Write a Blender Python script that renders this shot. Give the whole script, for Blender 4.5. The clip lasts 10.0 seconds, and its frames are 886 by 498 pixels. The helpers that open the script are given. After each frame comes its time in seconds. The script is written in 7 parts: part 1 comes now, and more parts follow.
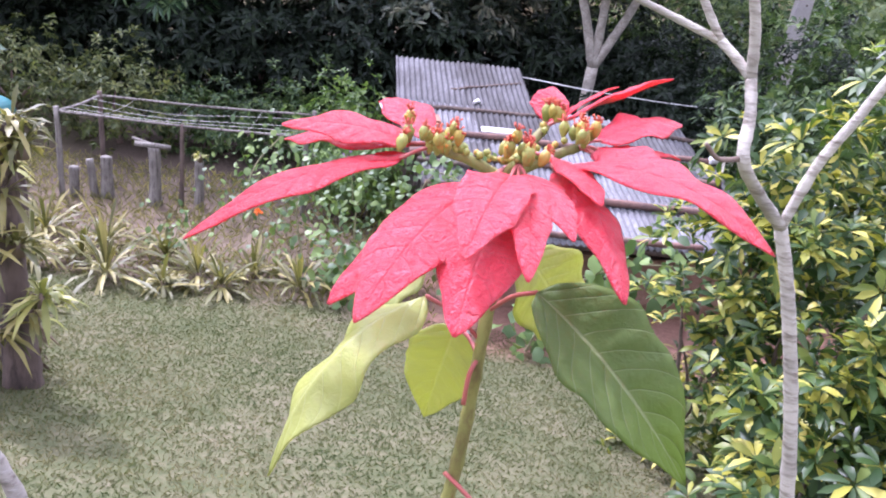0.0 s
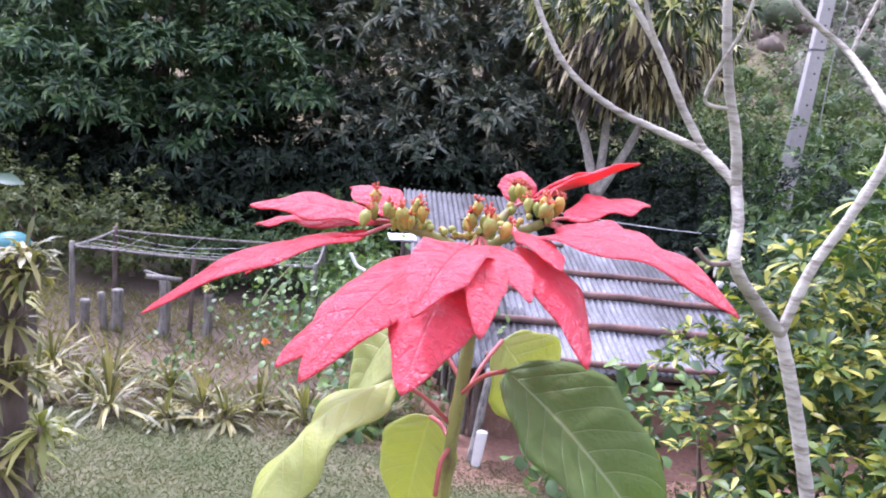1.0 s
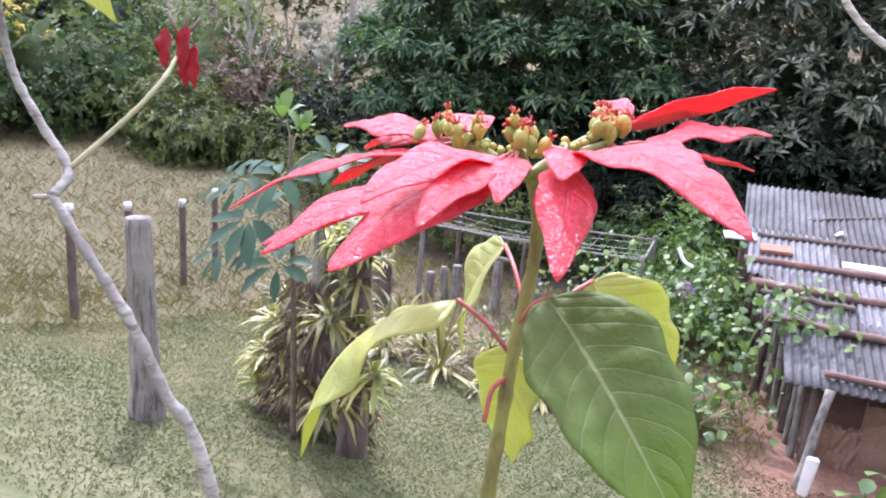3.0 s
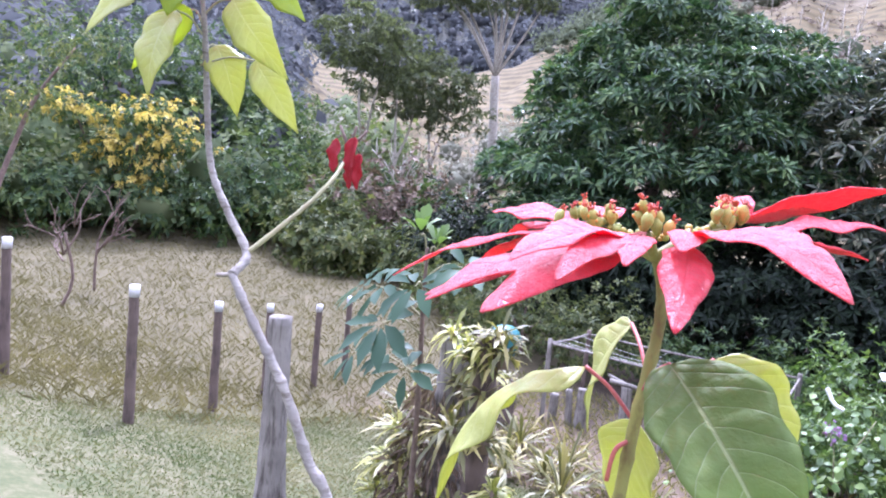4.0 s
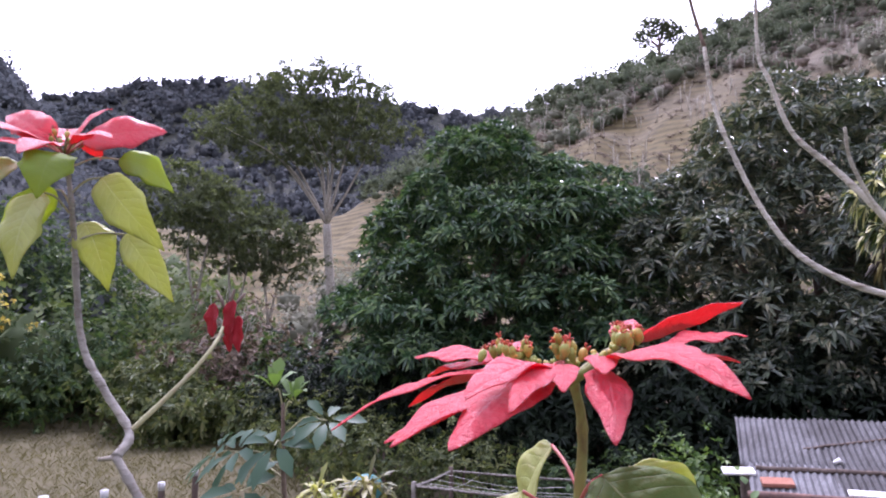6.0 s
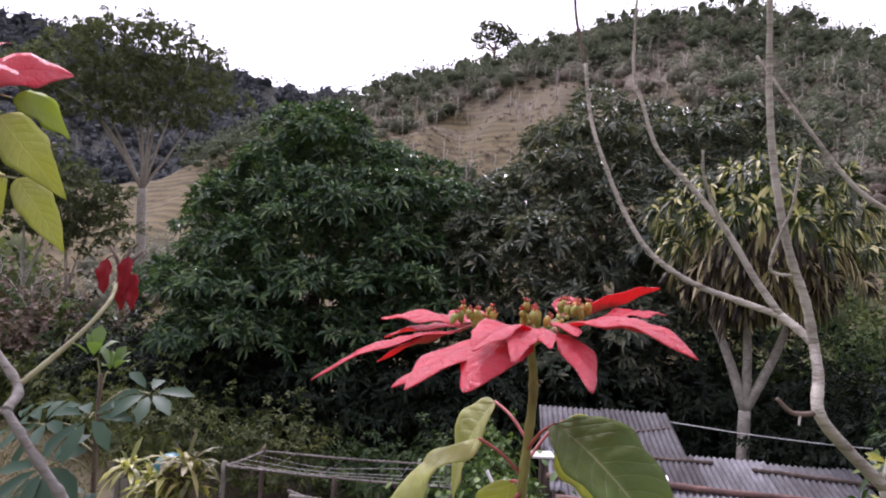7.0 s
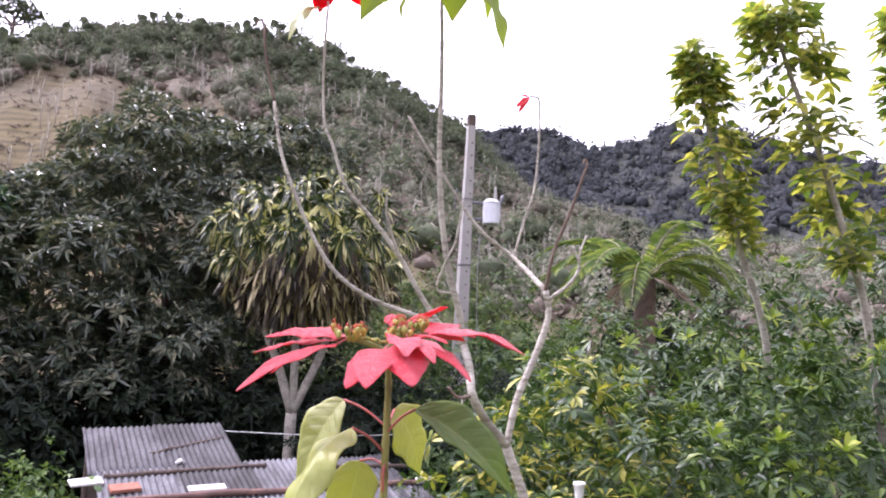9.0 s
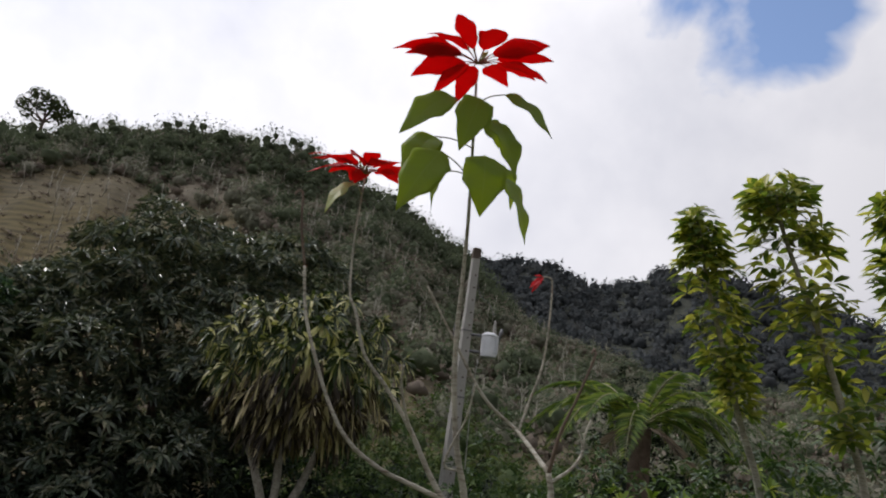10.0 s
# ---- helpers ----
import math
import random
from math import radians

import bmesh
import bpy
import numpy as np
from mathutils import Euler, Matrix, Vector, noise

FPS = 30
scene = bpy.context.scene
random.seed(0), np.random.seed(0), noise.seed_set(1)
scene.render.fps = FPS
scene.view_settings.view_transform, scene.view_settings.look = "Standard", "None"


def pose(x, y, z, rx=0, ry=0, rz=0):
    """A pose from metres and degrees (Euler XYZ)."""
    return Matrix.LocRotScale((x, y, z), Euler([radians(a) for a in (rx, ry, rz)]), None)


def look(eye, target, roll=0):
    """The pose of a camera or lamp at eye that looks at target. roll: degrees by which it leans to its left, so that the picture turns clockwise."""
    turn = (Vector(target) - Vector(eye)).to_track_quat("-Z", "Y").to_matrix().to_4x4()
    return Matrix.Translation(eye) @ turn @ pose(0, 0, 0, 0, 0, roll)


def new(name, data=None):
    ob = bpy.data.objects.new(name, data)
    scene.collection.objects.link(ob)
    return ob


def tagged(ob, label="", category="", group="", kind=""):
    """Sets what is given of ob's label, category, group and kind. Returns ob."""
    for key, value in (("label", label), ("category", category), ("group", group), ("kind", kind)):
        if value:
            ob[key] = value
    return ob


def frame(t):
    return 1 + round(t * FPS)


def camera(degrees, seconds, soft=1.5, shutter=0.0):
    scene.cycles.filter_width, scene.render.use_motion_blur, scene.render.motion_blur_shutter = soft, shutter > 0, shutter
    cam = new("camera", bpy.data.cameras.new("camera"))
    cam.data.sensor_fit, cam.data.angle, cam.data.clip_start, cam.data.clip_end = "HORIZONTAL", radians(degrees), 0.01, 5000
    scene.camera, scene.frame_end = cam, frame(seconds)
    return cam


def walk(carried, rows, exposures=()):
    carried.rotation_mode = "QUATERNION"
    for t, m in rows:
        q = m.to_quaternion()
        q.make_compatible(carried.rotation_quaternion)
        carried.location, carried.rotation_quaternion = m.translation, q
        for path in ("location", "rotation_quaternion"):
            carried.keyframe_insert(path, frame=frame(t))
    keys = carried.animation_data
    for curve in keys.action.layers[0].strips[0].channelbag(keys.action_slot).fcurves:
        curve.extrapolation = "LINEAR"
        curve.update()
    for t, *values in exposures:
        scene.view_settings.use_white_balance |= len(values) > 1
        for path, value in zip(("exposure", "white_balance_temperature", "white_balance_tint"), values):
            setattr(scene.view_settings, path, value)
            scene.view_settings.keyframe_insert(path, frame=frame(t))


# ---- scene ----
cam = camera(62.0, 10.0, soft=2.0)
PATH = [
    (0, (0.0000, 0.0000, 3.6000), (0.0000, 1.8509, 2.8423), 7.80),
    (0.5, (0.0031, 0.0253, 3.5826), (0.0196, 1.8908, 2.8617), 6.09),
    (1, (0.0301, -0.0038, 3.5715), (-0.0417, 1.9489, 3.1451), 6.40),
    (1.5, (0.0778, -0.0071, 3.5410), (-0.2115, 1.9198, 3.0902), 5.55),
    (2, (0.1398, 0.0175, 3.5515), (-0.3849, 1.8726, 3.0192), 9.02),
    (2.5, (0.1677, 0.0444, 3.5511), (-0.5647, 1.8209, 2.9966), 5.88),
    (4, (0.2301, -0.0295, 3.5256), (-1.0337, 1.5013, 3.2820), 5.78),
    (4.5, (0.2184, -0.0669, 3.5509), (-1.1108, 1.4259, 3.6203), 5.31),
    (5, (0.2169, -0.0679, 3.5482), (-1.0747, 1.4547, 3.6643), 4.14),
    (6.5, (0.1828, -0.1459, 3.5208), (-0.5274, 1.7171, 3.6784), 0.73),
    (7, (0.1112, -0.2147, 3.5106), (-0.3741, 1.7208, 3.6455), 3.66),
    (7.5, (0.0490, -0.3401, 3.4932), (0.0278, 1.6594, 3.5355), 2.96),
    (8, (-0.0389, -0.3610, 3.4940), (0.1521, 1.6292, 3.5467), 3.58),
    (8.5, (-0.1377, -0.3632, 3.4694), (0.3804, 1.5640, 3.6012), 1.62),
    (9, (-0.2162, -0.3865, 3.5001), (0.4912, 1.4706, 3.7254), 2.10),
    (9.5, (-0.2782, -0.4432, 3.5455), (0.3909, 1.3934, 3.9688), 4.62),
    (10, (-0.3022, -0.4693, 3.5985), (0.3608, 1.3346, 4.1518), 7.08),
]
EXPOSURES = [(0.0, 0.98, 5500, 37), (1.0, 0.95, 5350, 36), (1.5, 1.0, 5350, 27), (2.7, 1.05, 5600, 28), (3.8, 1.28, 5300, 34), (4.0, 1.35, 5200, 36), (4.5, 1.80, 5000, 47), (5.0, 1.38, 5050, 45), (6.3, 0.2, 5750, 37), (7.0, -0.10, 6000, 36), (7.5, 0.25, 6100, 34), (8.0, 0.78, 6050, 36), (8.5, 0.97, 5900, 36), (9.0, 0.6, 5900, 36), (9.5, -0.2, 6100, 27), (10.0, -1.30, 6300, 15)]
walk(cam, [(t, look(eye, target, roll)) for t, eye, target, roll in PATH], EXPOSURES)

# ---- light: bright broken cloud, a weak and very soft sun ----
SUN_DIR = Vector((-0.42, 0.46, 0.78)).normalized()
world = bpy.data.worlds.new("sky")
scene.world = world
world.use_nodes = True
wt = world.node_tree
for n in list(wt.nodes):
    wt.nodes.remove(n)


def wnode(kind, **values):
    n = wt.nodes.new(kind)
    for k, v in values.items():
        n.inputs[k].default_value = v
    return n


w_out = wt.nodes.new("ShaderNodeOutputWorld")
w_sky = wt.nodes.new("ShaderNodeTexSky")
w_sky.sky_type = "NISHITA"
w_sky.sun_disc = False
w_sky.sun_elevation = math.asin(SUN_DIR.z)
w_sky.sun_rotation = math.atan2(SUN_DIR.x, SUN_DIR.y)
w_sky.sun_intensity = 0.3
w_blue = wnode("ShaderNodeBackground", Strength=0.42)
w_cloud = wnode("ShaderNodeBackground", Strength=1.15)
w_mix = wt.nodes.new("ShaderNodeMixShader")
w_co = wt.nodes.new("ShaderNodeTexCoord")
w_map = wt.nodes.new("ShaderNodeMapping")
w_map.inputs["Location"].default_value = (1.9, 0.35, 0.8)
w_n1 = wnode("ShaderNodeTexNoise", Scale=5.5, Detail=5.0, Roughness=0.5, Distortion=0.25)
w_r1 = wt.nodes.new("ShaderNodeValToRGB")
w_r1.color_ramp.elements[0].position, w_r1.color_ramp.elements[1].position = 0.13, 0.26
w_n2 = wnode("ShaderNodeTexNoise", Scale=3.1, Detail=6.0, Roughness=0.55)
w_r2 = wt.nodes.new("ShaderNodeValToRGB")
w_r2.color_ramp.elements[0].position, w_r2.color_ramp.elements[1].position = 0.32, 0.62
w_r2.color_ramp.elements[0].color, w_r2.color_ramp.elements[1].color = (0.86, 0.88, 0.93, 1), (1.18, 1.18, 1.18, 1)
wl = wt.links.new
wl(w_co.outputs["Generated"], w_map.inputs["Vector"])
wl(w_map.outputs["Vector"], w_n1.inputs["Vector"])
wl(w_map.outputs["Vector"], w_n2.inputs["Vector"])
wl(w_n2.outputs["Fac"], w_r2.inputs["Fac"])
wl(w_r2.outputs["Color"], w_cloud.inputs["Color"])
wl(w_sky.outputs["Color"], w_blue.inputs["Color"])
# one blue gap in the cloud, aimed to fit the camera's view
w_dir = wt.nodes.new("ShaderNodeVectorMath")
w_dir.operation = "DOT_PRODUCT"
w_dir.inputs[1].default_value = Vector((0.56, 0.62, 0.549)).normalized()
wl(w_co.outputs["Generated"], w_dir.inputs[0])
w_open = wt.nodes.new("ShaderNodeMapRange")
w_open.inputs["From Min"].default_value, w_open.inputs["From Max"].default_value = 0.983, 1.0
w_open.inputs["To Max"].default_value = 0.42
wl(w_dir.outputs["Value"], w_open.inputs["Value"])
w_sub = wt.nodes.new("ShaderNodeMath")
w_sub.operation = "SUBTRACT"
wl(w_n1.outputs["Fac"], w_sub.inputs[0])
wl(w_open.outputs["Result"], w_sub.inputs[1])
# the cloud is brighter round the veiled sun
w_glow = wt.nodes.new("ShaderNodeVectorMath")
w_glow.operation = "DOT_PRODUCT"
w_glow.inputs[1].default_value = Vector((-0.50, 0.66, 0.56)).normalized()
wl(w_co.outputs["Generated"], w_glow.inputs[0])
w_gain = wt.nodes.new("ShaderNodeMapRange")
w_gain.inputs["From Min"].default_value, w_gain.inputs["From Max"].default_value = -0.4, 1.0
w_gain.inputs["To Min"].default_value, w_gain.inputs["To Max"].default_value = 0.7, 2.62
wl(w_glow.outputs["Value"], w_gain.inputs["Value"])
wl(w_gain.outputs["Result"], w_cloud.inputs["Strength"])
wl(w_sub.outputs["Value"], w_r1.inputs["Fac"])
wl(w_r1.outputs["Color"], w_mix.inputs["Fac"])
wl(w_blue.outputs["Background"], w_mix.inputs[1])
wl(w_cloud.outputs["Background"], w_mix.inputs[2])
wl(w_mix.outputs["Shader"], w_out.inputs["Surface"])

sun = new("sun", bpy.data.lights.new("sun", "SUN"))
sun.data.energy, sun.data.angle, sun.data.color = 3.5, radians(3), (1.0, 0.96, 0.90)
sun.matrix_world = look((0, 0, 60), Vector((0, 0, 60)) - SUN_DIR)

# ---- materials ----


class Mat:
    """A node material under construction."""

    def __init__(self, name):
        self.m = bpy.data.materials.new(name)
        self.m.use_nodes = True
        self.t = self.m.node_tree
        for n in list(self.t.nodes):
            self.t.nodes.remove(n)
        self.out = self.t.nodes.new("ShaderNodeOutputMaterial")
        self.co = self.t.nodes.new("ShaderNodeTexCoord")

    def node(self, kind, **values):
        n = self.t.nodes.new(kind)
        for k, v in values.items():
            n.inputs[k].default_value = v
        return n

    def link(self, a, b):
        self.t.links.new(a, b)

    def coords(self, scale=(1, 1, 1), space="Object"):
        n = self.t.nodes.new("ShaderNodeMapping")
        n.inputs["Scale"].default_value = scale
        self.link(self.co.outputs[space], n.inputs["Vector"])
        return n.outputs["Vector"]

    def noise(self, scale, detail=4.0, rough=0.55, vec=None, distort=0.0):
        n = self.node("ShaderNodeTexNoise", Scale=scale, Detail=detail, Roughness=rough, Distortion=distort)
        self.link(vec if vec is not None else self.co.outputs["Object"], n.inputs["Vector"])
        return n.outputs["Fac"]

    def ramp(self, fac, stops):
        n = self.t.nodes.new("ShaderNodeValToRGB")
        e = n.color_ramp.elements
        while len(e) < len(stops):
            e.new(0.5)
        for el, (p, c) in zip(e, stops):
            el.position = p
            el.color = (*c, 1) if len(c) == 3 else c
        self.link(fac, n.inputs["Fac"])
        return n.outputs["Color"]

    def grey(self, fac, a, b):
        n = self.t.nodes.new("ShaderNodeMapRange")
        n.clamp = True
        self.link(fac, n.inputs["Value"])
        n.inputs["From Min"].default_value, n.inputs["From Max"].default_value = a, b
        return n.outputs["Result"]

    def mix(self, fac, a, b, kind="MIX"):
        n = self.t.nodes.new("ShaderNodeMix")
        n.data_type, n.blend_type = "RGBA", kind
        for sock, v in ((n.inputs[0], fac), (n.inputs[6], a), (n.inputs[7], b)):
            if isinstance(v, (int, float)):
                sock.default_value = v
            elif isinstance(v, tuple):
                sock.default_value = (*v, 1)
            else:
                self.link(v, sock)
        return n.outputs[2]

    def math(self, op, a, b=0.0, c=0.0):
        n = self.t.nodes.new("ShaderNodeMath")
        n.operation = op
        for sock, v in zip(n.inputs, (a, b, c)):
            if isinstance(v, (int, float)):
                sock.default_value = v
            else:
                self.link(v, sock)
        return n.outputs[0]

    def random(self, island=True):
        if island:
            return self.t.nodes.new("ShaderNodeNewGeometry").outputs["Random Per Island"]
        return self.t.nodes.new("ShaderNodeObjectInfo").outputs["Random"]

    def bump(self, height, strength, distance=0.01):
        n = self.node("ShaderNodeBump", Strength=strength, Distance=distance)
        self.link(height, n.inputs["Height"])
        return n.outputs["Normal"]

    def finish(self, color, rough=0.7, normal=None, trans=0.0, spec=0.5, metal=0.0, trans_color=None, sheen=0.0, coat=0.0):
        p = self.node("ShaderNodeBsdfPrincipled", Metallic=metal)
        p.inputs["Specular IOR Level"].default_value = spec
        p.inputs["Sheen Weight"].default_value = sheen
        p.inputs["Sheen Roughness"].default_value = 0.4
        p.inputs["Sheen Tint"].default_value = (1.0, 0.85, 0.88, 1)
        p.inputs["Coat Weight"].default_value = coat
        p.inputs["Coat Roughness"].default_value = 0.30
        if isinstance(color, tuple):
            p.inputs["Base Color"].default_value = (*color, 1)
        else:
            self.link(color, p.inputs["Base Color"])
        if isinstance(rough, (int, float)):
            p.inputs["Roughness"].default_value = rough
        else:
            self.link(rough, p.inputs["Roughness"])
        if normal is not None:
            self.link(normal, p.inputs["Normal"])
            self.link(normal, p.inputs["Coat Normal"])
        if trans:
            q = self.node("ShaderNodeBsdfTranslucent")
            tc = trans_color if trans_color is not None else color
            if isinstance(tc, tuple):
                q.inputs["Color"].default_value = (*tc, 1)
            else:
                self.link(tc, q.inputs["Color"])
            mx = self.node("ShaderNodeMixShader")
            mx.inputs[0].default_value = trans
            self.link(p.outputs[0], mx.inputs[1])
            self.link(q.outputs[0], mx.inputs[2])
            self.link(mx.outputs[0], self.out.inputs["Surface"])
        else:
            self.link(p.outputs[0], self.out.inputs["Surface"])
        return self.m


def rough_mat(name, stops, scale, rough=0.85, bump=0.4, fine=12.0, distance=0.01, stretch=(1, 1, 1), random_amount=0.0, island=True, spec=0.3, metal=0.0):
    """Uneven matt surface: coarse colour patches, fine grain and relief."""
    k = Mat(name)
    vec = k.coords(stretch)
    a = k.noise(scale, 5, 0.6, vec)
    b = k.noise(scale * fine, 4, 0.65, vec)
    f = k.math("ADD", k.math("MULTIPLY", a, 0.65), k.math("MULTIPLY", b, 0.35))
    if random_amount:
        r = k.math("MULTIPLY", k.math("SUBTRACT", k.random(island), 0.5), random_amount)
        f = k.math("ADD", f, r)
    col = k.ramp(f, stops)
    return k.finish(col, k.math("ADD", k.math("MULTIPLY", b, 0.25), rough - 0.12), k.bump(b, bump, distance), spec=spec, metal=metal)


def leaf_mat(name, stops, rough=0.5, trans=0.3, scale=1.2, island=True, spec=0.5, trans_gain=(1.2, 1.25, 0.7), patch=0.35):
    """Foliage: the colour varies from leaf to leaf and over the crown."""
    k = Mat(name)
    r = k.random(island)
    n = k.noise(scale, 3, 0.6)
    f = k.math("ADD", k.math("MULTIPLY", r, 1 - patch), k.math("MULTIPLY", n, patch))
    col = k.ramp(f, stops)
    tc = k.mix(1.0, col, trans_gain, "MULTIPLY")
    return k.finish(col, rough, None, trans, spec, trans_color=tc)


def bark_mat(name, light, dark, scale=30.0, stretch=(1, 1, 0.25), bump=0.5, rough=0.85):
    k = Mat(name)
    vec = k.coords(stretch)
    a = k.noise(scale, 5, 0.65, vec)
    b = k.noise(scale * 0.2, 3, 0.5)
    c = k.mix(k.grey(b, 0.35, 0.65), light, tuple(0.62 * v for v in light))
    col = k.mix(k.grey(a, 0.48, 0.72), c, dark)
    return k.finish(col, rough, k.bump(a, bump, 0.004), spec=0.25)


def blade_mat(name, top, deep, vein, n_veins, vein_amount, trans, rough, bump_scale, bump, trans_color, blotch=0.4, sheen=0.0, slope=0.9, under=None, coat=0.0, groove_shade=None, relief=0.002):
    """A single large leaf or bract: midrib and side veins follow the blade."""
    k = Mat(name)
    sep = k.t.nodes.new("ShaderNodeSeparateXYZ")
    uvm = k.t.nodes.new("ShaderNodeUVMap")
    uvm.uv_map = "blade"
    k.link(uvm.outputs["UV"], sep.inputs[0])
    across = k.math("ABSOLUTE", k.math("SUBTRACT", k.math("MULTIPLY", sep.outputs["X"], 2.0), 1.0))
    along = sep.outputs["Y"]
    mid = k.grey(across, 0.05, 0.018)
    phase = k.math("SUBTRACT", k.math("MULTIPLY", along, n_veins), k.math("MULTIPLY", k.math("POWER", across, 1.25), slope))
    phase = k.math("ADD", phase, k.math("MULTIPLY", k.noise(22.0, 2, 0.5), 0.55))
    half = k.grey(k.math("SUBTRACT", sep.outputs["X"], 0.5), -0.001, 0.001)
    phase = k.math("ADD", phase, k.math("MULTIPLY", half, 0.37))
    saw = k.math("ABSOLUTE", k.math("SUBTRACT", k.math("FRACT", k.math("ADD", phase, 0.03)), 0.5))
    side = k.grey(saw, 0.455, 0.49)
    lines = k.math("MAXIMUM", mid, k.math("MULTIPLY", side, 0.6))
    a = k.noise(28.0, 4, 0.6)
    fine = k.noise(bump_scale, 4, 0.6, None, 0.4)
    f = k.math("ADD", k.math("MULTIPLY", a, blotch), k.math("MULTIPLY", k.random(False), 0.35))
    col = k.mix(k.grey(f, 0.15, 0.62), top, deep)
    if under is not None:
        col = k.mix(k.grey(along, 0.55, 1.0), col, under)
    col = k.mix(k.math("MULTIPLY", lines, vein_amount), col, vein)
    # Wrinkle grooves: crease shade mixed in as a deeper red.
    if groove_shade is not None:
        wr = k.noise(bump_scale * 1.8, 3, 0.6, None, 1.2)
        col = k.mix(k.math("MULTIPLY", k.grey(wr, 0.50, 0.36), 0.30), col, groove_shade)
        fine = k.math("ADD", k.math("MULTIPLY", fine, 0.5), k.math("MULTIPLY", wr, 0.9))
    h = k.math("ADD", k.math("MULTIPLY", fine, 1.0), k.math("MULTIPLY", lines, -0.3))
    h = k.math("SUBTRACT", h, k.math("MULTIPLY", k.math("POWER", k.math("MULTIPLY", saw, 2.0), 2.0), 0.28 if groove_shade is None else 0.11))
    return k.finish(col, k.math("ADD", k.math("MULTIPLY", fine, 0.3), rough - 0.15), k.bump(h, bump, relief), trans, 0.5, trans_color=trans_color, sheen=sheen, coat=coat)


M_BRACT = blade_mat("red_bract", (0.97, 0.088, 0.135), (0.95, 0.030, 0.058), (0.80, 0.020, 0.045), 8, 0.10, 0.42, 0.38, 190, 0.9, (1.0, 0.03, 0.065), sheen=0.10, coat=1.0, groove_shade=(0.88, 0.030, 0.060), relief=0.008)
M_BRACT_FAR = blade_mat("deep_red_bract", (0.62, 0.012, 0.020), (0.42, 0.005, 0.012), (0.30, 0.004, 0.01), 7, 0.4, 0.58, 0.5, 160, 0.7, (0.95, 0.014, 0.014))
M_BRACT_DRY = blade_mat("dried_red_bract", (0.42, 0.012, 0.022), (0.25, 0.006, 0.014), (0.2, 0.004, 0.01), 5, 0.4, 0.3, 0.6, 150, 0.8, (0.5, 0.01, 0.012))
M_LEAF_DARK = blade_mat("dark_green_leaf", (0.070, 0.110, 0.036), (0.100, 0.155, 0.024), (0.42, 0.46, 0.22), 10, 0.50, 0.30, 0.66, 110, 1.0, (0.36, 0.52, 0.02), under=(0.130, 0.215, 0.012), slope=1.9)
M_LEAF_LIME = blade_mat("yellow_green_leaf", (0.43, 0.47, 0.21), (0.42, 0.46, 0.12), (0.60, 0.64, 0.32), 9, 0.5, 0.42, 0.42, 110, 0.8, (0.62, 0.66, 0.04), slope=1.7, coat=0.15)
M_LEAF_MID = blade_mat("green_leaf", (0.17, 0.26, 0.045), (0.24, 0.34, 0.04), (0.30, 0.38, 0.13), 9, 0.5, 0.68, 0.5, 90, 0.5, (0.52, 0.60, 0.05), slope=1.7)
M_STEM = bark_mat("green_stem", (0.27, 0.27, 0.08), (0.13, 0.085, 0.04), 90, (1, 1, 0.5), 0.4, 0.55)
M_BARK = bark_mat("pale_grey_bark", (0.50, 0.475, 0.40), (0.13, 0.108, 0.078), 46, (0.45, 0.45, 2.6), 1.2)
M_BARK_GREY = bark_mat("grey_stem_bark", (0.31, 0.295, 0.26), (0.085, 0.07, 0.05), 60, (0.6, 0.6, 1.8), 1.2)
M_BARK_DARK = bark_mat("brown_bark", (0.20, 0.15, 0.12), (0.09, 0.06, 0.05), 40, (1, 1, 0.4), 0.8)
M_TWIG_GREEN = bark_mat("green_twig", (0.36, 0.36, 0.20), (0.24, 0.20, 0.12), 60, (1, 1, 0.5), 0.4, 0.65)
M_PETIOLE = rough_mat("red_petiole", [(0.3, (0.30, 0.062, 0.060)), (0.7, (0.42, 0.13, 0.10))], 30, 0.45, 0.1)
M_CYATH = rough_mat("green_bud", [(0.3, (0.23, 0.26, 0.060)), (0.6, (0.37, 0.31, 0.065)), (0.8, (0.50, 0.24, 0.055))], 60, 0.45, 0.2, random_amount=0.4, island=False)
M_CYATH_TIP = rough_mat("red_stamen", [(0.3, (0.30, 0.022, 0.022)), (0.7, (0.52, 0.12, 0.045))], 80, 0.5, 0.2)
M_GLAND = rough_mat("yellow_gland", [(0.3, (0.50, 0.22, 0.04)), (0.7, (0.62, 0.38, 0.06))], 80, 0.35, 0.1)

M_MANGO = leaf_mat("mango_leaf", [(0.15, (0.016, 0.042, 0.020)), (0.46, (0.036, 0.086, 0.034)), (0.62, (0.078, 0.148, 0.054)), (0.88, (0.19, 0.265, 0.105))], 0.34, 0.18, 0.8, spec=0.45)
M_MANGO_GREY = leaf_mat("dusty_mango_leaf", [(0.12, (0.026, 0.040, 0.026)), (0.42, (0.068, 0.096, 0.062)), (0.62, (0.140, 0.165, 0.105)), (0.90, (0.31, 0.29, 0.19))], 0.32, 0.14, 0.8, spec=0.5)
M_DRACAENA = leaf_mat("striped_leaf", [(0.05, (0.016, 0.030, 0.009)), (0.48, (0.038, 0.064, 0.018)), (0.64, (0.125, 0.165, 0.045)), (0.80, (0.42, 0.42, 0.15)), (0.93, (0.68, 0.64, 0.35))], 0.40, 0.2, 0.8, spec=0.4, patch=0.15)
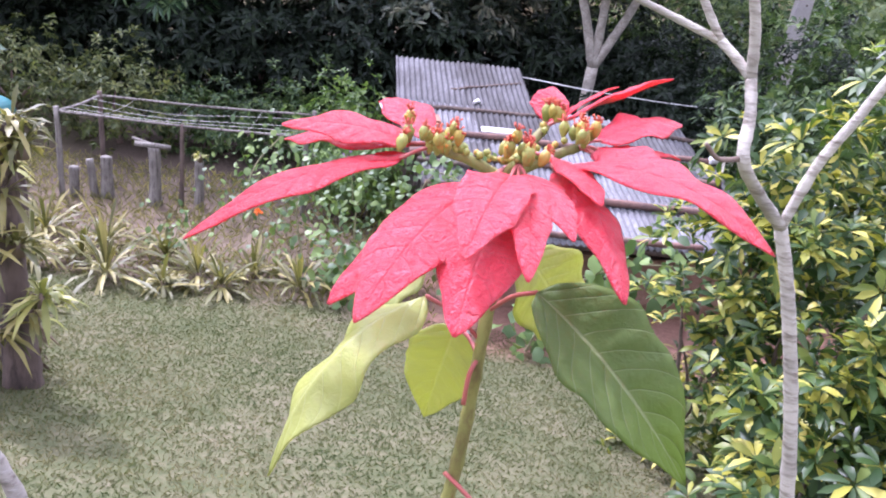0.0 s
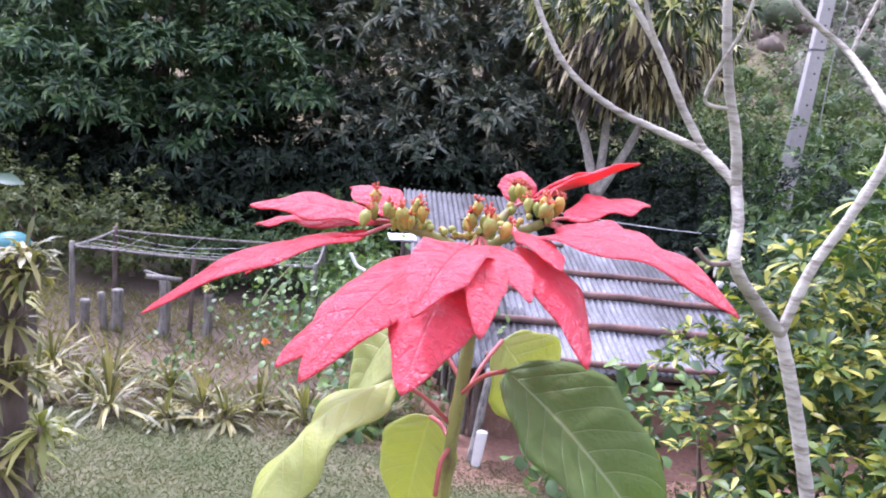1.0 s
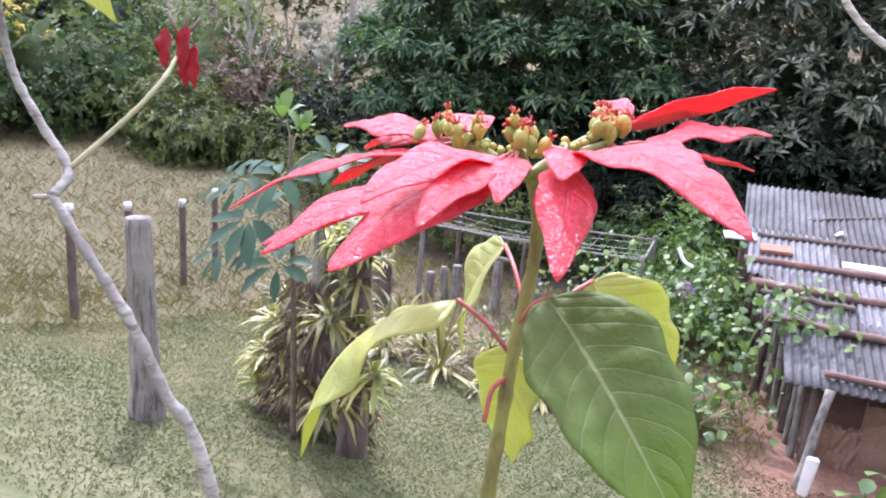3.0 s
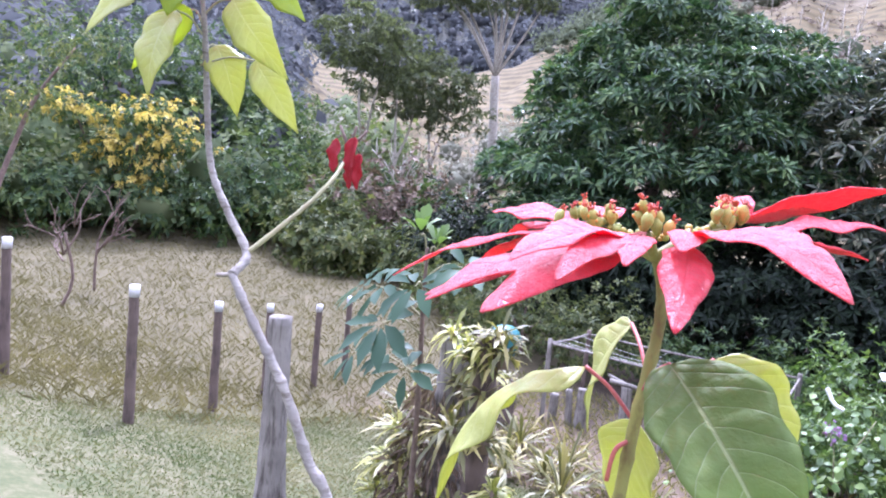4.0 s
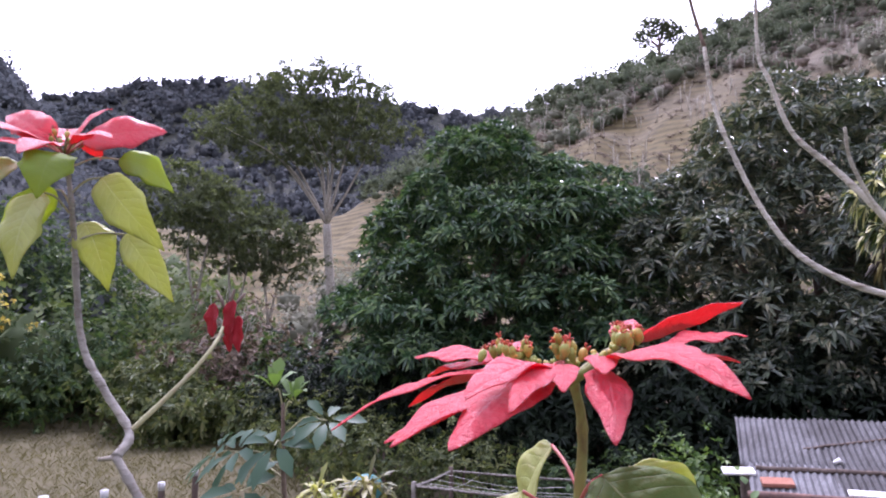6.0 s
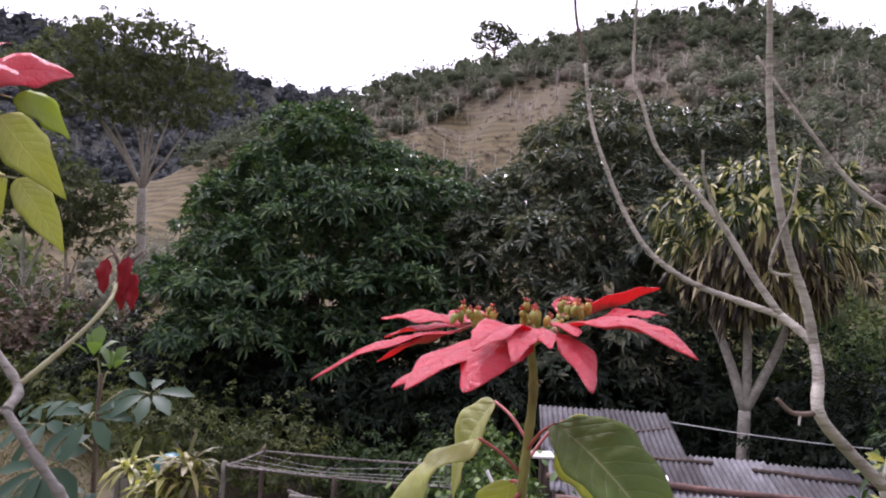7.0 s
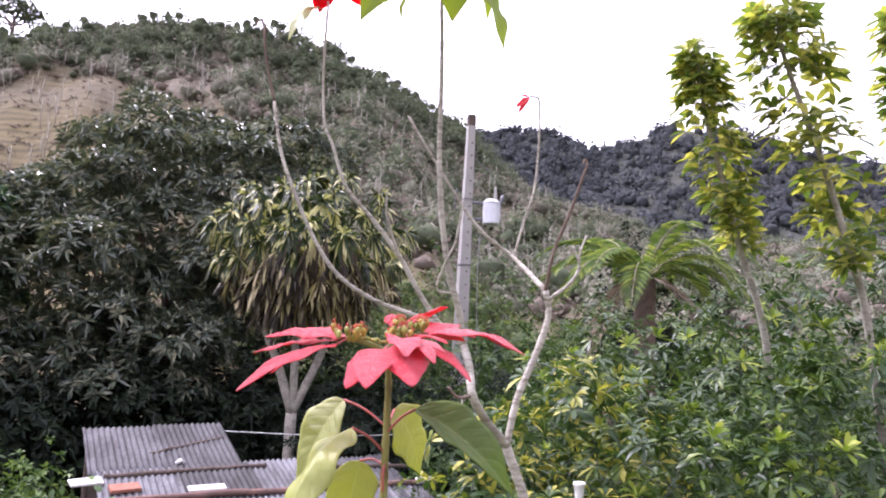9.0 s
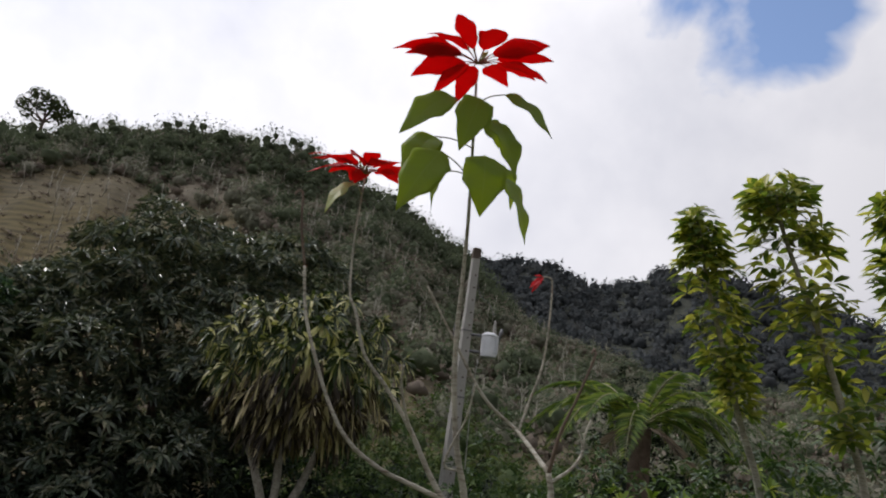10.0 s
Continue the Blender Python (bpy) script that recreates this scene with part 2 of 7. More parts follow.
M_DRACAENA_OLD = leaf_mat("withered_leaf", [(0.05, (0.014, 0.011, 0.007)), (0.45, (0.055, 0.040, 0.021)), (0.66, (0.13, 0.11, 0.048)), (0.82, (0.40, 0.36, 0.165)), (0.94, (0.58, 0.50, 0.30))], 0.55, 0.12, 0.8, spec=0.3, patch=0.15)
M_HEDGE = leaf_mat("variegated_leaf", [(0.1, (0.016, 0.040, 0.012)), (0.46, (0.046, 0.092, 0.022)), (0.63, (0.13, 0.175, 0.030)), (0.80, (0.36, 0.35, 0.055)), (0.94, (0.60, 0.53, 0.15))], 0.42, 0.32, 3.5, spec=0.3, patch=0.25)
M_HEDGE_GREEN = leaf_mat("bright_green_leaf", [(0.1, (0.010, 0.026, 0.009)), (0.50, (0.032, 0.070, 0.017)), (0.72, (0.080, 0.135, 0.024)), (0.92, (0.24, 0.29, 0.042))], 0.40, 0.28, 3.0, spec=0.4, patch=0.5)
M_SHOOT = leaf_mat("young_shoot_leaf", [(0.1, (0.09, 0.16, 0.025)), (0.5, (0.22, 0.31, 0.04)), (0.9, (0.44, 0.47, 0.08))], 0.42, 0.38, 2.0, spec=0.35)
M_UMB_STEM = leaf_mat("tall_umbrella_leaf", [(0.1, (0.040, 0.078, 0.016)), (0.38, (0.12, 0.18, 0.034)), (0.60, (0.30, 0.33, 0.06)), (0.86, (0.62, 0.58, 0.15))], 0.36, 0.48, 1.6, patch=0.4)
M_BUSH = leaf_mat("shrub_leaf", [(0.1, (0.018, 0.040, 0.016)), (0.5, (0.050, 0.092, 0.034)), (0.85, (0.115, 0.165, 0.052)), (0.97, (0.19, 0.22, 0.08))], 0.5, 0.3, 0.6, spec=0.3)
# Near-black leaf colour with the shade under the crowns painted in.
M_PAINTED_SHADE = leaf_mat("painted_shade_leaf", [(0.1, (0.004, 0.009, 0.005)), (0.5, (0.011, 0.021, 0.011)), (0.85, (0.026, 0.042, 0.020)), (0.97, (0.05, 0.06, 0.03))], 0.5, 0.08, 0.6, spec=0.2)
M_SCRUB = leaf_mat("dry_shrub_leaf", [(0.1, (0.034, 0.052, 0.020)), (0.5, (0.082, 0.108, 0.038)), (0.8, (0.15, 0.165, 0.060)), (0.97, (0.23, 0.21, 0.10))], 0.6, 0.3, 0.6, spec=0.3)
M_WEED = leaf_mat("garden_leaf", [(0.1, (0.036, 0.076, 0.022)), (0.5, (0.085, 0.155, 0.038)), (0.85, (0.175, 0.26, 0.058)), (0.97, (0.30, 0.36, 0.10))], 0.5, 0.3, 1.0)
M_YELLOW = leaf_mat("yellow_blossom", [(0.1, (0.30, 0.24, 0.05)), (0.5, (0.52, 0.42, 0.08)), (0.9, (0.66, 0.55, 0.16))], 0.6, 0.3, 0.7)
M_TALL = leaf_mat("tall_tree_leaf", [(0.1, (0.044, 0.060, 0.034)), (0.5, (0.088, 0.110, 0.056)), (0.9, (0.15, 0.17, 0.088))], 0.55, 0.36, 0.3, spec=0.2)
M_BROM = leaf_mat("bromeliad_leaf", [(0.1, (0.10, 0.125, 0.030)), (0.45, (0.23, 0.25, 0.060)), (0.75, (0.41, 0.40, 0.12)), (0.95, (0.60, 0.58, 0.28))], 0.45, 0.35, 2.0)
M_SPIKE = leaf_mat("spiky_leaf", [(0.1, (0.062, 0.072, 0.022)), (0.5, (0.15, 0.15, 0.048)), (0.8, (0.29, 0.26, 0.085)), (0.97, (0.46, 0.40, 0.16))], 0.5, 0.3, 1.0)
M_UMBRELLA = leaf_mat("umbrella_leaf", [(0.1, (0.022, 0.050, 0.034)), (0.55, (0.042, 0.085, 0.052)), (0.80, (0.085, 0.15, 0.05)), (0.97, (0.17, 0.26, 0.07))], 0.5, 0.28, 1.2, spec=0.15)
M_PALM = leaf_mat("palm_leaf", [(0.1, (0.045, 0.090, 0.026)), (0.5, (0.125, 0.20, 0.045)), (0.9, (0.36, 0.42, 0.10))], 0.40, 0.32, 0.9)
M_PALM_DEAD = leaf_mat("dead_palm_leaf", [(0.1, (0.16, 0.11, 0.08)), (0.5, (0.30, 0.24, 0.18)), (0.9, (0.44, 0.38, 0.31))], 0.7, 0.15, 0.9)
M_GRASS = leaf_mat("lawn_grass", [(0.25, (0.046, 0.070, 0.026)), (0.42, (0.078, 0.098, 0.040)), (0.56, (0.124, 0.126, 0.064)), (0.74, (0.245, 0.218, 0.135))], 0.8, 0.42, 0.9, patch=0.75, spec=0.2)
M_DRY_GRASS = leaf_mat("dry_grass", [(0.1, (0.058, 0.059, 0.027)), (0.5, (0.112, 0.101, 0.053)), (0.9, (0.19, 0.163, 0.095))], 0.8, 0.5, 0.4, patch=0.8, spec=0.15)
M_THATCH = leaf_mat("dead_leaf_litter", [(0.1, (0.06, 0.045, 0.03)), (0.5, (0.14, 0.10, 0.07)), (0.9, (0.30, 0.24, 0.18))], 0.8, 0.1, 2.0)
M_LOG = bark_mat("weathered_grey_wood", (0.25, 0.235, 0.205), (0.035, 0.028, 0.022), 30, (1, 1, 0.10), 1.6)
M_TIP = rough_mat("weathered_white_paint", [(0.25, (0.30, 0.31, 0.31)), (0.6, (0.55, 0.56, 0.56))], 14, 0.7, 0.3)
M_WOOD_DARK = bark_mat("dark_wood", (0.15, 0.115, 0.095), (0.05, 0.04, 0.035), 26, (1, 1, 0.18), 0.8)
M_BEAM = rough_mat("weathered_roof_log", [(0.25, (0.06, 0.045, 0.042)), (0.5, (0.16, 0.10, 0.085)), (0.7, (0.30, 0.17, 0.13)), (0.85, (0.36, 0.30, 0.28))], 3.0, 0.85, 0.7, 14)
M_WHITE = rough_mat("white_paint", [(0.25, (0.62, 0.62, 0.60)), (0.6, (0.82, 0.82, 0.80))], 8, 0.6, 0.2)
M_BRICK = rough_mat("red_clay", [(0.3, (0.26, 0.11, 0.075)), (0.7, (0.40, 0.19, 0.13))], 14, 0.85, 0.5)
M_EARTH_WALL = rough_mat("mud_wall", [(0.25, (0.13, 0.075, 0.055)), (0.5, (0.23, 0.14, 0.10)), (0.8, (0.34, 0.25, 0.19))], 2.5, 0.9, 0.7, 10)
M_CONCRETE = rough_mat("grey_concrete", [(0.25, (0.30, 0.29, 0.27)), (0.6, (0.43, 0.42, 0.39)), (0.85, (0.52, 0.51, 0.48))], 2.0, 0.85, 0.3, 16)
M_STEEL = rough_mat("dull_steel", [(0.3, (0.12, 0.12, 0.13)), (0.7, (0.25, 0.25, 0.26))], 10, 0.5, 0.2, metal=0.6)
M_WIRE = rough_mat("grey_wire", [(0.3, (0.22, 0.22, 0.20)), (0.7, (0.38, 0.38, 0.35))], 10, 0.5, 0.1, metal=0.4)
M_TANK = rough_mat("white_tank_paint", [(0.25, (0.66, 0.68, 0.72)), (0.6, (0.80, 0.82, 0.85))], 4, 0.4, 0.1)
M_TEAL = rough_mat("teal_plastic", [(0.3, (0.03, 0.12, 0.13)), (0.7, (0.06, 0.20, 0.20))], 4, 0.4, 0.1)
M_PURPLE = leaf_mat("purple_blossom", [(0.1, (0.20, 0.10, 0.28)), (0.9, (0.36, 0.20, 0.42))], 0.6, 0.3, 1.0)
M_ORANGE = leaf_mat("orange_blossom", [(0.1, (0.7, 0.12, 0.02)), (0.9, (0.85, 0.25, 0.04))], 0.6, 0.3, 1.0)


def corrugated_material():
    k = Mat("grey_fibre_cement")
    a = k.noise(0.9, 5, 0.6)
    b = k.noise(26, 4, 0.65)
    streak = k.noise(5.0, 4, 0.6, k.coords((4.0, 0.5, 1.0)))
    f = k.math("ADD", k.math("MULTIPLY", a, 0.45), k.math("ADD", k.math("MULTIPLY", b, 0.25), k.math("MULTIPLY", streak, 0.30)))
    f = k.math("ADD", f, k.math("MULTIPLY", k.math("SUBTRACT", k.random(False), 0.5), 0.22))
    col = k.ramp(f, [(0.32, (0.030, 0.028, 0.027)), (0.44, (0.068, 0.067, 0.068)), (0.56, (0.140, 0.141, 0.147)), (0.76, (0.33, 0.335, 0.35))])
    return k.finish(col, 0.75, k.bump(b, 0.3, 0.004), spec=0.3)


M_ROOF = corrugated_material()


def ground_material():
    """Lawn, bare soil of the beds and round the shed, dry pasture and wooded hills, parted by where they lie."""
    k = Mat("ground")
    pos = k.t.nodes.new("ShaderNodeNewGeometry").outputs["Position"]
    sep = k.t.nodes.new("ShaderNodeSeparateXYZ")
    k.link(pos, sep.inputs[0])
    x, y, z = sep.outputs
    n_big = k.noise(0.35, 5, 0.6, pos)
    n_mid = k.noise(1.6, 5, 0.65, pos)
    n_fine = k.noise(22, 4, 0.7, pos)
    n_tuft = k.noise(9.0, 5, 0.7, pos)
    grass = k.ramp(k.math("ADD", k.math("MULTIPLY", n_mid, 0.35), k.math("ADD", k.math("MULTIPLY", n_tuft, 0.35), k.math("MULTIPLY", n_fine, 0.30))), [(0.34, (0.050, 0.066, 0.027)), (0.48, (0.086, 0.093, 0.044)), (0.62, (0.15, 0.135, 0.083))])
    soil = k.ramp(k.math("ADD", k.math("MULTIPLY", n_mid, 0.55), k.math("MULTIPLY", n_fine, 0.45)), [(0.3, (0.072, 0.055, 0.037)), (0.55, (0.135, 0.105, 0.074)), (0.72, (0.20, 0.165, 0.115))])
    # Dark leaf litter; the shade under the mango trees is painted into it.
    shade_litter = k.ramp(n_fine, [(0.3, (0.030, 0.023, 0.017)), (0.7, (0.085, 0.066, 0.048))])
    red = k.ramp(n_fine, [(0.3, (0.13, 0.07, 0.05)), (0.7, (0.24, 0.14, 0.10))])
    dry = k.ramp(k.math("ADD", k.math("MULTIPLY", n_mid, 0.5), k.math("MULTIPLY", n_fine, 0.5)), [(0.3, (0.058, 0.055, 0.029)), (0.55, (0.104, 0.092, 0.051)), (0.75, (0.16, 0.139, 0.083))])
    wob = k.math("MULTIPLY", k.math("SUBTRACT", n_mid, 0.5), 1.6)
    bed = k.grey(k.math("ADD", y, wob), 6.45, 6.8)
    near_shed = k.math("MULTIPLY", k.grey(k.math("ADD", x, wob), -0.6, 0.1), k.grey(k.math("ADD", y, k.math("MULTIPLY", wob, 0.4)), 5.9, 6.3))
    left = k.grey(k.math("MULTIPLY", k.math("ADD", x, wob), -1.0), 5.2, 7.6)
    c = k.mix(bed, grass, soil)
    c = k.mix(near_shed, c, red)
    c = k.mix(k.grey(k.math("ADD", y, wob), 8.6, 9.6), c, shade_litter)
    c = k.mix(left, c, dry)
    # hills
    n_h = k.noise(0.035, 5, 0.6, pos)
    n_h2 = k.noise(0.35, 5, 0.65, pos)
    band = k.noise(1.0, 3, 0.6, k.hill_coords(pos))
    tread = k.math("ABSOLUTE", k.math("SUBTRACT", k.math("FRACT", k.math("ADD", k.math("MULTIPLY", z, 0.85), k.math("MULTIPLY", n_h2, 1.3))), 0.5))
    band = k.math("ADD", k.math("MULTIPLY", band, 0.6), k.math("MULTIPLY", tread, 0.75))
    pasture = k.ramp(k.math("ADD", k.math("MULTIPLY", band, 0.68), k.math("MULTIPLY", n_h2, 0.32)), [(0.30, (0.044, 0.036, 0.018)), (0.48, (0.100, 0.082, 0.038)), (0.66, (0.145, 0.116, 0.056))])
    wood = k.ramp(n_h2, [(0.3, (0.075, 0.066, 0.048)), (0.6, (0.145, 0.125, 0.090)), (0.8, (0.21, 0.175, 0.13))])
    height = k.math("ADD", z, k.math("MULTIPLY", k.math("SUBTRACT", n_h, 0.5), 60.0))
    hill = k.mix(k.grey(k.math("MULTIPLY", height, 0.01), 0.30, 0.46), pasture, wood)
    east = k.grey(k.math("MULTIPLY", k.math("SUBTRACT", x, k.math("MULTIPLY", y, 0.05)), 0.01), 0.0, 0.25)
    hill = k.mix(k.math("MULTIPLY", east, 0.7), hill, wood)
    rr = k.math("SQRT", k.math("ADD", k.math("MULTIPLY", x, x), k.math("MULTIPLY", y, y)))
    far = k.grey(k.math("MULTIPLY", rr, 0.01), 0.24, 0.34)
    c = k.mix(far, c, hill)
    forest = k.ramp(n_h2, [(0.3, (0.045, 0.052, 0.042)), (0.7, (0.085, 0.088, 0.070))])
    c = k.mix(k.grey(k.math("MULTIPLY", rr, 0.001), 0.20, 0.26), c, forest)
    west = k.math("MULTIPLY", k.grey(k.math("MULTIPLY", k.math("ADD", x, k.math("MULTIPLY", y, 1.25)), -0.01), 0.0, 0.2), k.grey(k.math("MULTIPLY", rr, 0.01), 0.4, 0.7))
    c = k.mix(west, c, forest)
    return k.finish(c, 0.95, k.bump(k.math("ADD", k.math("MULTIPLY", n_fine, 0.3), n_mid), 0.5, 0.03), spec=0.15)


def hill_coords(self, pos):
    n = self.t.nodes.new("ShaderNodeMapping")
    n.inputs["Scale"].default_value = (0.06, 0.06, 1.1)
    self.link(pos, n.inputs["Vector"])
    return n.outputs["Vector"]


Mat.hill_coords = hill_coords
M_GROUND = ground_material()

# ---- building helpers ----
RNG = np.random.default_rng(7)
ORIGIN = {}


def thing(name, loc, label, category, group="", kind=""):
    ob = new(name)
    ob.location = loc
    ob.empty_display_size = 0.1
    ORIGIN[ob.name] = Vector(loc)
    return tagged(ob, label, category, group, kind)


def top_of(ob):
    while ob.parent is not None:
        ob = ob.parent
    return ob


def quick_mesh(name, verts, faces_flat, sizes, smooth=True):
    """A mesh from arrays: corner indices in one row and the corner count of each face."""
    me = bpy.data.meshes.new(name)
    verts = np.asarray(verts, dtype=np.float32)
    faces_flat = np.asarray(faces_flat, dtype=np.int32)
    sizes = np.asarray(sizes, dtype=np.int32)
    me.vertices.add(len(verts))
    me.vertices.foreach_set("co", verts.ravel())
    me.loops.add(len(faces_flat))
    me.loops.foreach_set("vertex_index", faces_flat)
    me.polygons.add(len(sizes))
    starts = np.concatenate(([0], np.cumsum(sizes)[:-1])).astype(np.int32)
    me.polygons.foreach_set("loop_start", starts)
    me.polygons.foreach_set("use_smooth", np.full(len(sizes), smooth))
    me.update(calc_edges=True)
    return me


def part(name, geo, material, parent, label=""):
    """One mesh object under a thing or a part. geo: a mesh or bmesh, in world coordinates."""
    if isinstance(geo, bmesh.types.BMesh):
        me = bpy.data.meshes.new(name)
        geo.to_mesh(me)
        geo.free()
    else:
        me = geo
    o = ORIGIN[top_of(parent).name]
    me.transform(Matrix.Translation(-o))
    me.materials.append(material)
    ob = new(name, me)
    ob.parent = parent
    if label:
        ob["label"] = label
    return ob


def single(name, geo, material, loc, label, category, group="", kind=""):
    """A thing that is one mesh."""
    if isinstance(geo, bmesh.types.BMesh):
        me = bpy.data.meshes.new(name)
        geo.to_mesh(me)
        geo.free()
    else:
        me = geo
    me.transform(Matrix.Translation(-Vector(loc)))
    me.materials.append(material)
    ob = new(name, me)
    ob.location = loc
    ORIGIN[ob.name] = Vector(loc)
    return tagged(ob, label, category, group, kind)


def smooth_line(points, per=6):
    """A smooth line through points (Catmull-Rom)."""
    p = np.array(points, dtype=float)
    q = np.vstack([2 * p[0] - p[1], p, 2 * p[-1] - p[-2]])
    out = []
    for i in range(len(p) - 1):
        a, b, c, d = q[i], q[i + 1], q[i + 2], q[i + 3]
        for t in np.linspace(0, 1, per, endpoint=False):
            out.append(0.5 * (2 * b + (c - a) * t + (2 * a - 5 * b + 4 * c - d) * t * t + (3 * b - a - 3 * c + d) * t ** 3))
    out.append(p[-1])
    return np.array(out)


def tube(line, radii, sides=8, rough=0.0, rings=0.0, spacing=0.03, seed=0):
    """A round branch along a line; rings: swollen leaf scars, spacing apart."""
    line = np.asarray(line, dtype=float)
    n = len(line)
    if isinstance(radii, (int, float)):
        radii = (radii, radii)
    radii = np.interp(np.linspace(0, 1, n), np.linspace(0, 1, len(radii)), radii)
    rng = np.random.default_rng(seed)
    tang = np.gradient(line, axis=0)
    tang /= np.linalg.norm(tang, axis=1)[:, None] + 1e-9
    ref = np.array([0.0, 0.0, 1.0]) if abs(tang[0][2]) < 0.8 else np.array([1.0, 0.0, 0.0])
    a = np.cross(tang, ref)
    a /= np.linalg.norm(a, axis=1)[:, None] + 1e-9
    b = np.cross(tang, a)
    ang = np.linspace(0, 2 * np.pi, sides, endpoint=False)
    r = radii[:, None] * (1 + rough * rng.normal(size=(n, sides)))
    if rings:
        length = np.concatenate(([0], np.cumsum(np.linalg.norm(np.diff(line, axis=0), axis=1))))
        bump = np.exp(-((length / spacing - np.round(length / spacing)) / 0.12) ** 2)
        r = r * (1 + rings * bump[:, None])
    v = line[:, None, :] + r[:, :, None] * (np.cos(ang)[None, :, None] * a[:, None, :] + np.sin(ang)[None, :, None] * b[:, None, :])
    verts = np.vstack([v.reshape(-1, 3), line[:1], line[-1:]])
    i, j = np.meshgrid(np.arange(n - 1), np.arange(sides), indexing="ij")
    j2 = (j + 1) % sides
    quads = np.stack([i * sides + j, i * sides + j2, (i + 1) * sides + j2, (i + 1) * sides + j], -1).reshape(-1, 4)
    jj = np.arange(sides)
    cap0 = np.stack([np.full(sides, n * sides), (jj + 1) % sides, jj], -1)
    cap1 = np.stack([np.full(sides, n * sides + 1), (n - 1) * sides + jj, (n - 1) * sides + (jj + 1) % sides], -1)
    return verts, quads, np.vstack([cap0, cap1])


def tube_mesh(name, *tubes):
    """One mesh from several tubes."""
    vs, flat, sizes, k = [], [], [], 0
    for verts, quads, tris in tubes:
        vs.append(verts)
        flat += [(quads + k).ravel(), (tris + k).ravel()]
        sizes += [np.full(len(quads), 4), np.full(len(tris), 3)]
        k += len(verts)
    return quick_mesh(name, np.vstack(vs), np.concatenate(flat), np.concatenate(sizes))


def unit(v):
    return v / (np.linalg.norm(v, axis=-1, keepdims=True) + 1e-9)


def leaf_mesh(name, base, way, up, length, width, droop=0.3, fold=0.25, fine=False, blunt=0.5):
    """Many leaves in one mesh; base, way, up: rows of vectors; droop: how far the tip sinks."""
    base, way, up = np.asarray(base, float), unit(np.asarray(way, float)), np.asarray(up, float)
    n = len(base)
    length, width = np.broadcast_to(length, n)[:, None], np.broadcast_to(width, n)[:, None]
    droop = np.broadcast_to(droop, n)[:, None]
    side = unit(np.cross(way, up))
    nor = unit(np.cross(side, way))
    down = np.array([0, 0, -1.0])

    def at(s):
        return base + way * length * s * (1 - 0.25 * droop * s) + down * length * droop * s * s

    if not fine:
        m = at(blunt)
        lift = nor * width * fold * 0.5
        verts = np.stack([at(0), m + side * width / 2 + lift, at(1), m - side * width / 2 + lift], 1).reshape(-1, 3)
        k = np.arange(n)[:, None] * 4
        tris = np.concatenate([k + [0, 1, 2], k + [0, 2, 3]], 1).ravel()
        return quick_mesh(name, verts, tris, np.full(2 * n, 3), False)
    rows = [at(0)]
    for s, h in ((0.3, 0.72), (0.68, 0.95)):
        m = at(s)
        lift = nor * width * fold * 0.5 * h
        rows += [m + side * width / 2 * h + lift, m, m - side * width / 2 * h + lift]
    rows.append(at(1))
    verts = np.stack(rows, 1).reshape(-1, 3)
    k = np.arange(n)[:, None] * 8
    tri = np.concatenate([k + [0, 1, 2], k + [0, 2, 3], k + [4, 7, 5], k + [5, 7, 6]], 1).reshape(-1, 3)
    quad = np.concatenate([k + [1, 4, 5, 2], k + [2, 5, 6, 3]], 1).reshape(-1, 4)
    return quick_mesh(name, verts, np.concatenate([tri.ravel(), quad.ravel()]), np.concatenate([np.full(len(tri), 3), np.full(len(quad), 4)]), True)


def whorls(points, axes, per, spread, rng, jitter=0.25):
    """Leaf bases, ways and ups for rosettes at points; spread: degrees from the axis."""
    m = len(points)
    axes = unit(axes)
    ref = np.where(np.abs(axes[:, 2:3]) < 0.9, np.array([[0, 0, 1.0]]), np.array([[1.0, 0, 0]]))
    a = unit(np.cross(axes, ref))
    b = np.cross(axes, a)
    ang = rng.uniform(0, 2 * np.pi, (m, 1)) + np.linspace(0, 2 * np.pi, per, endpoint=False)[None] + rng.normal(0, jitter, (m, per))
    th = np.radians(rng.uniform(spread[0], spread[1], (m, per)))
    rad = np.cos(ang)[..., None] * a[:, None] + np.sin(ang)[..., None] * b[:, None]
    way = np.cos(th)[..., None] * axes[:, None] + np.sin(th)[..., None] * rad
    base = np.repeat(points[:, None], per, 1) + way * 0.01
    up = np.repeat(axes[:, None], per, 1) + 0.001
    return base.reshape(-1, 3), way.reshape(-1, 3), up.reshape(-1, 3)


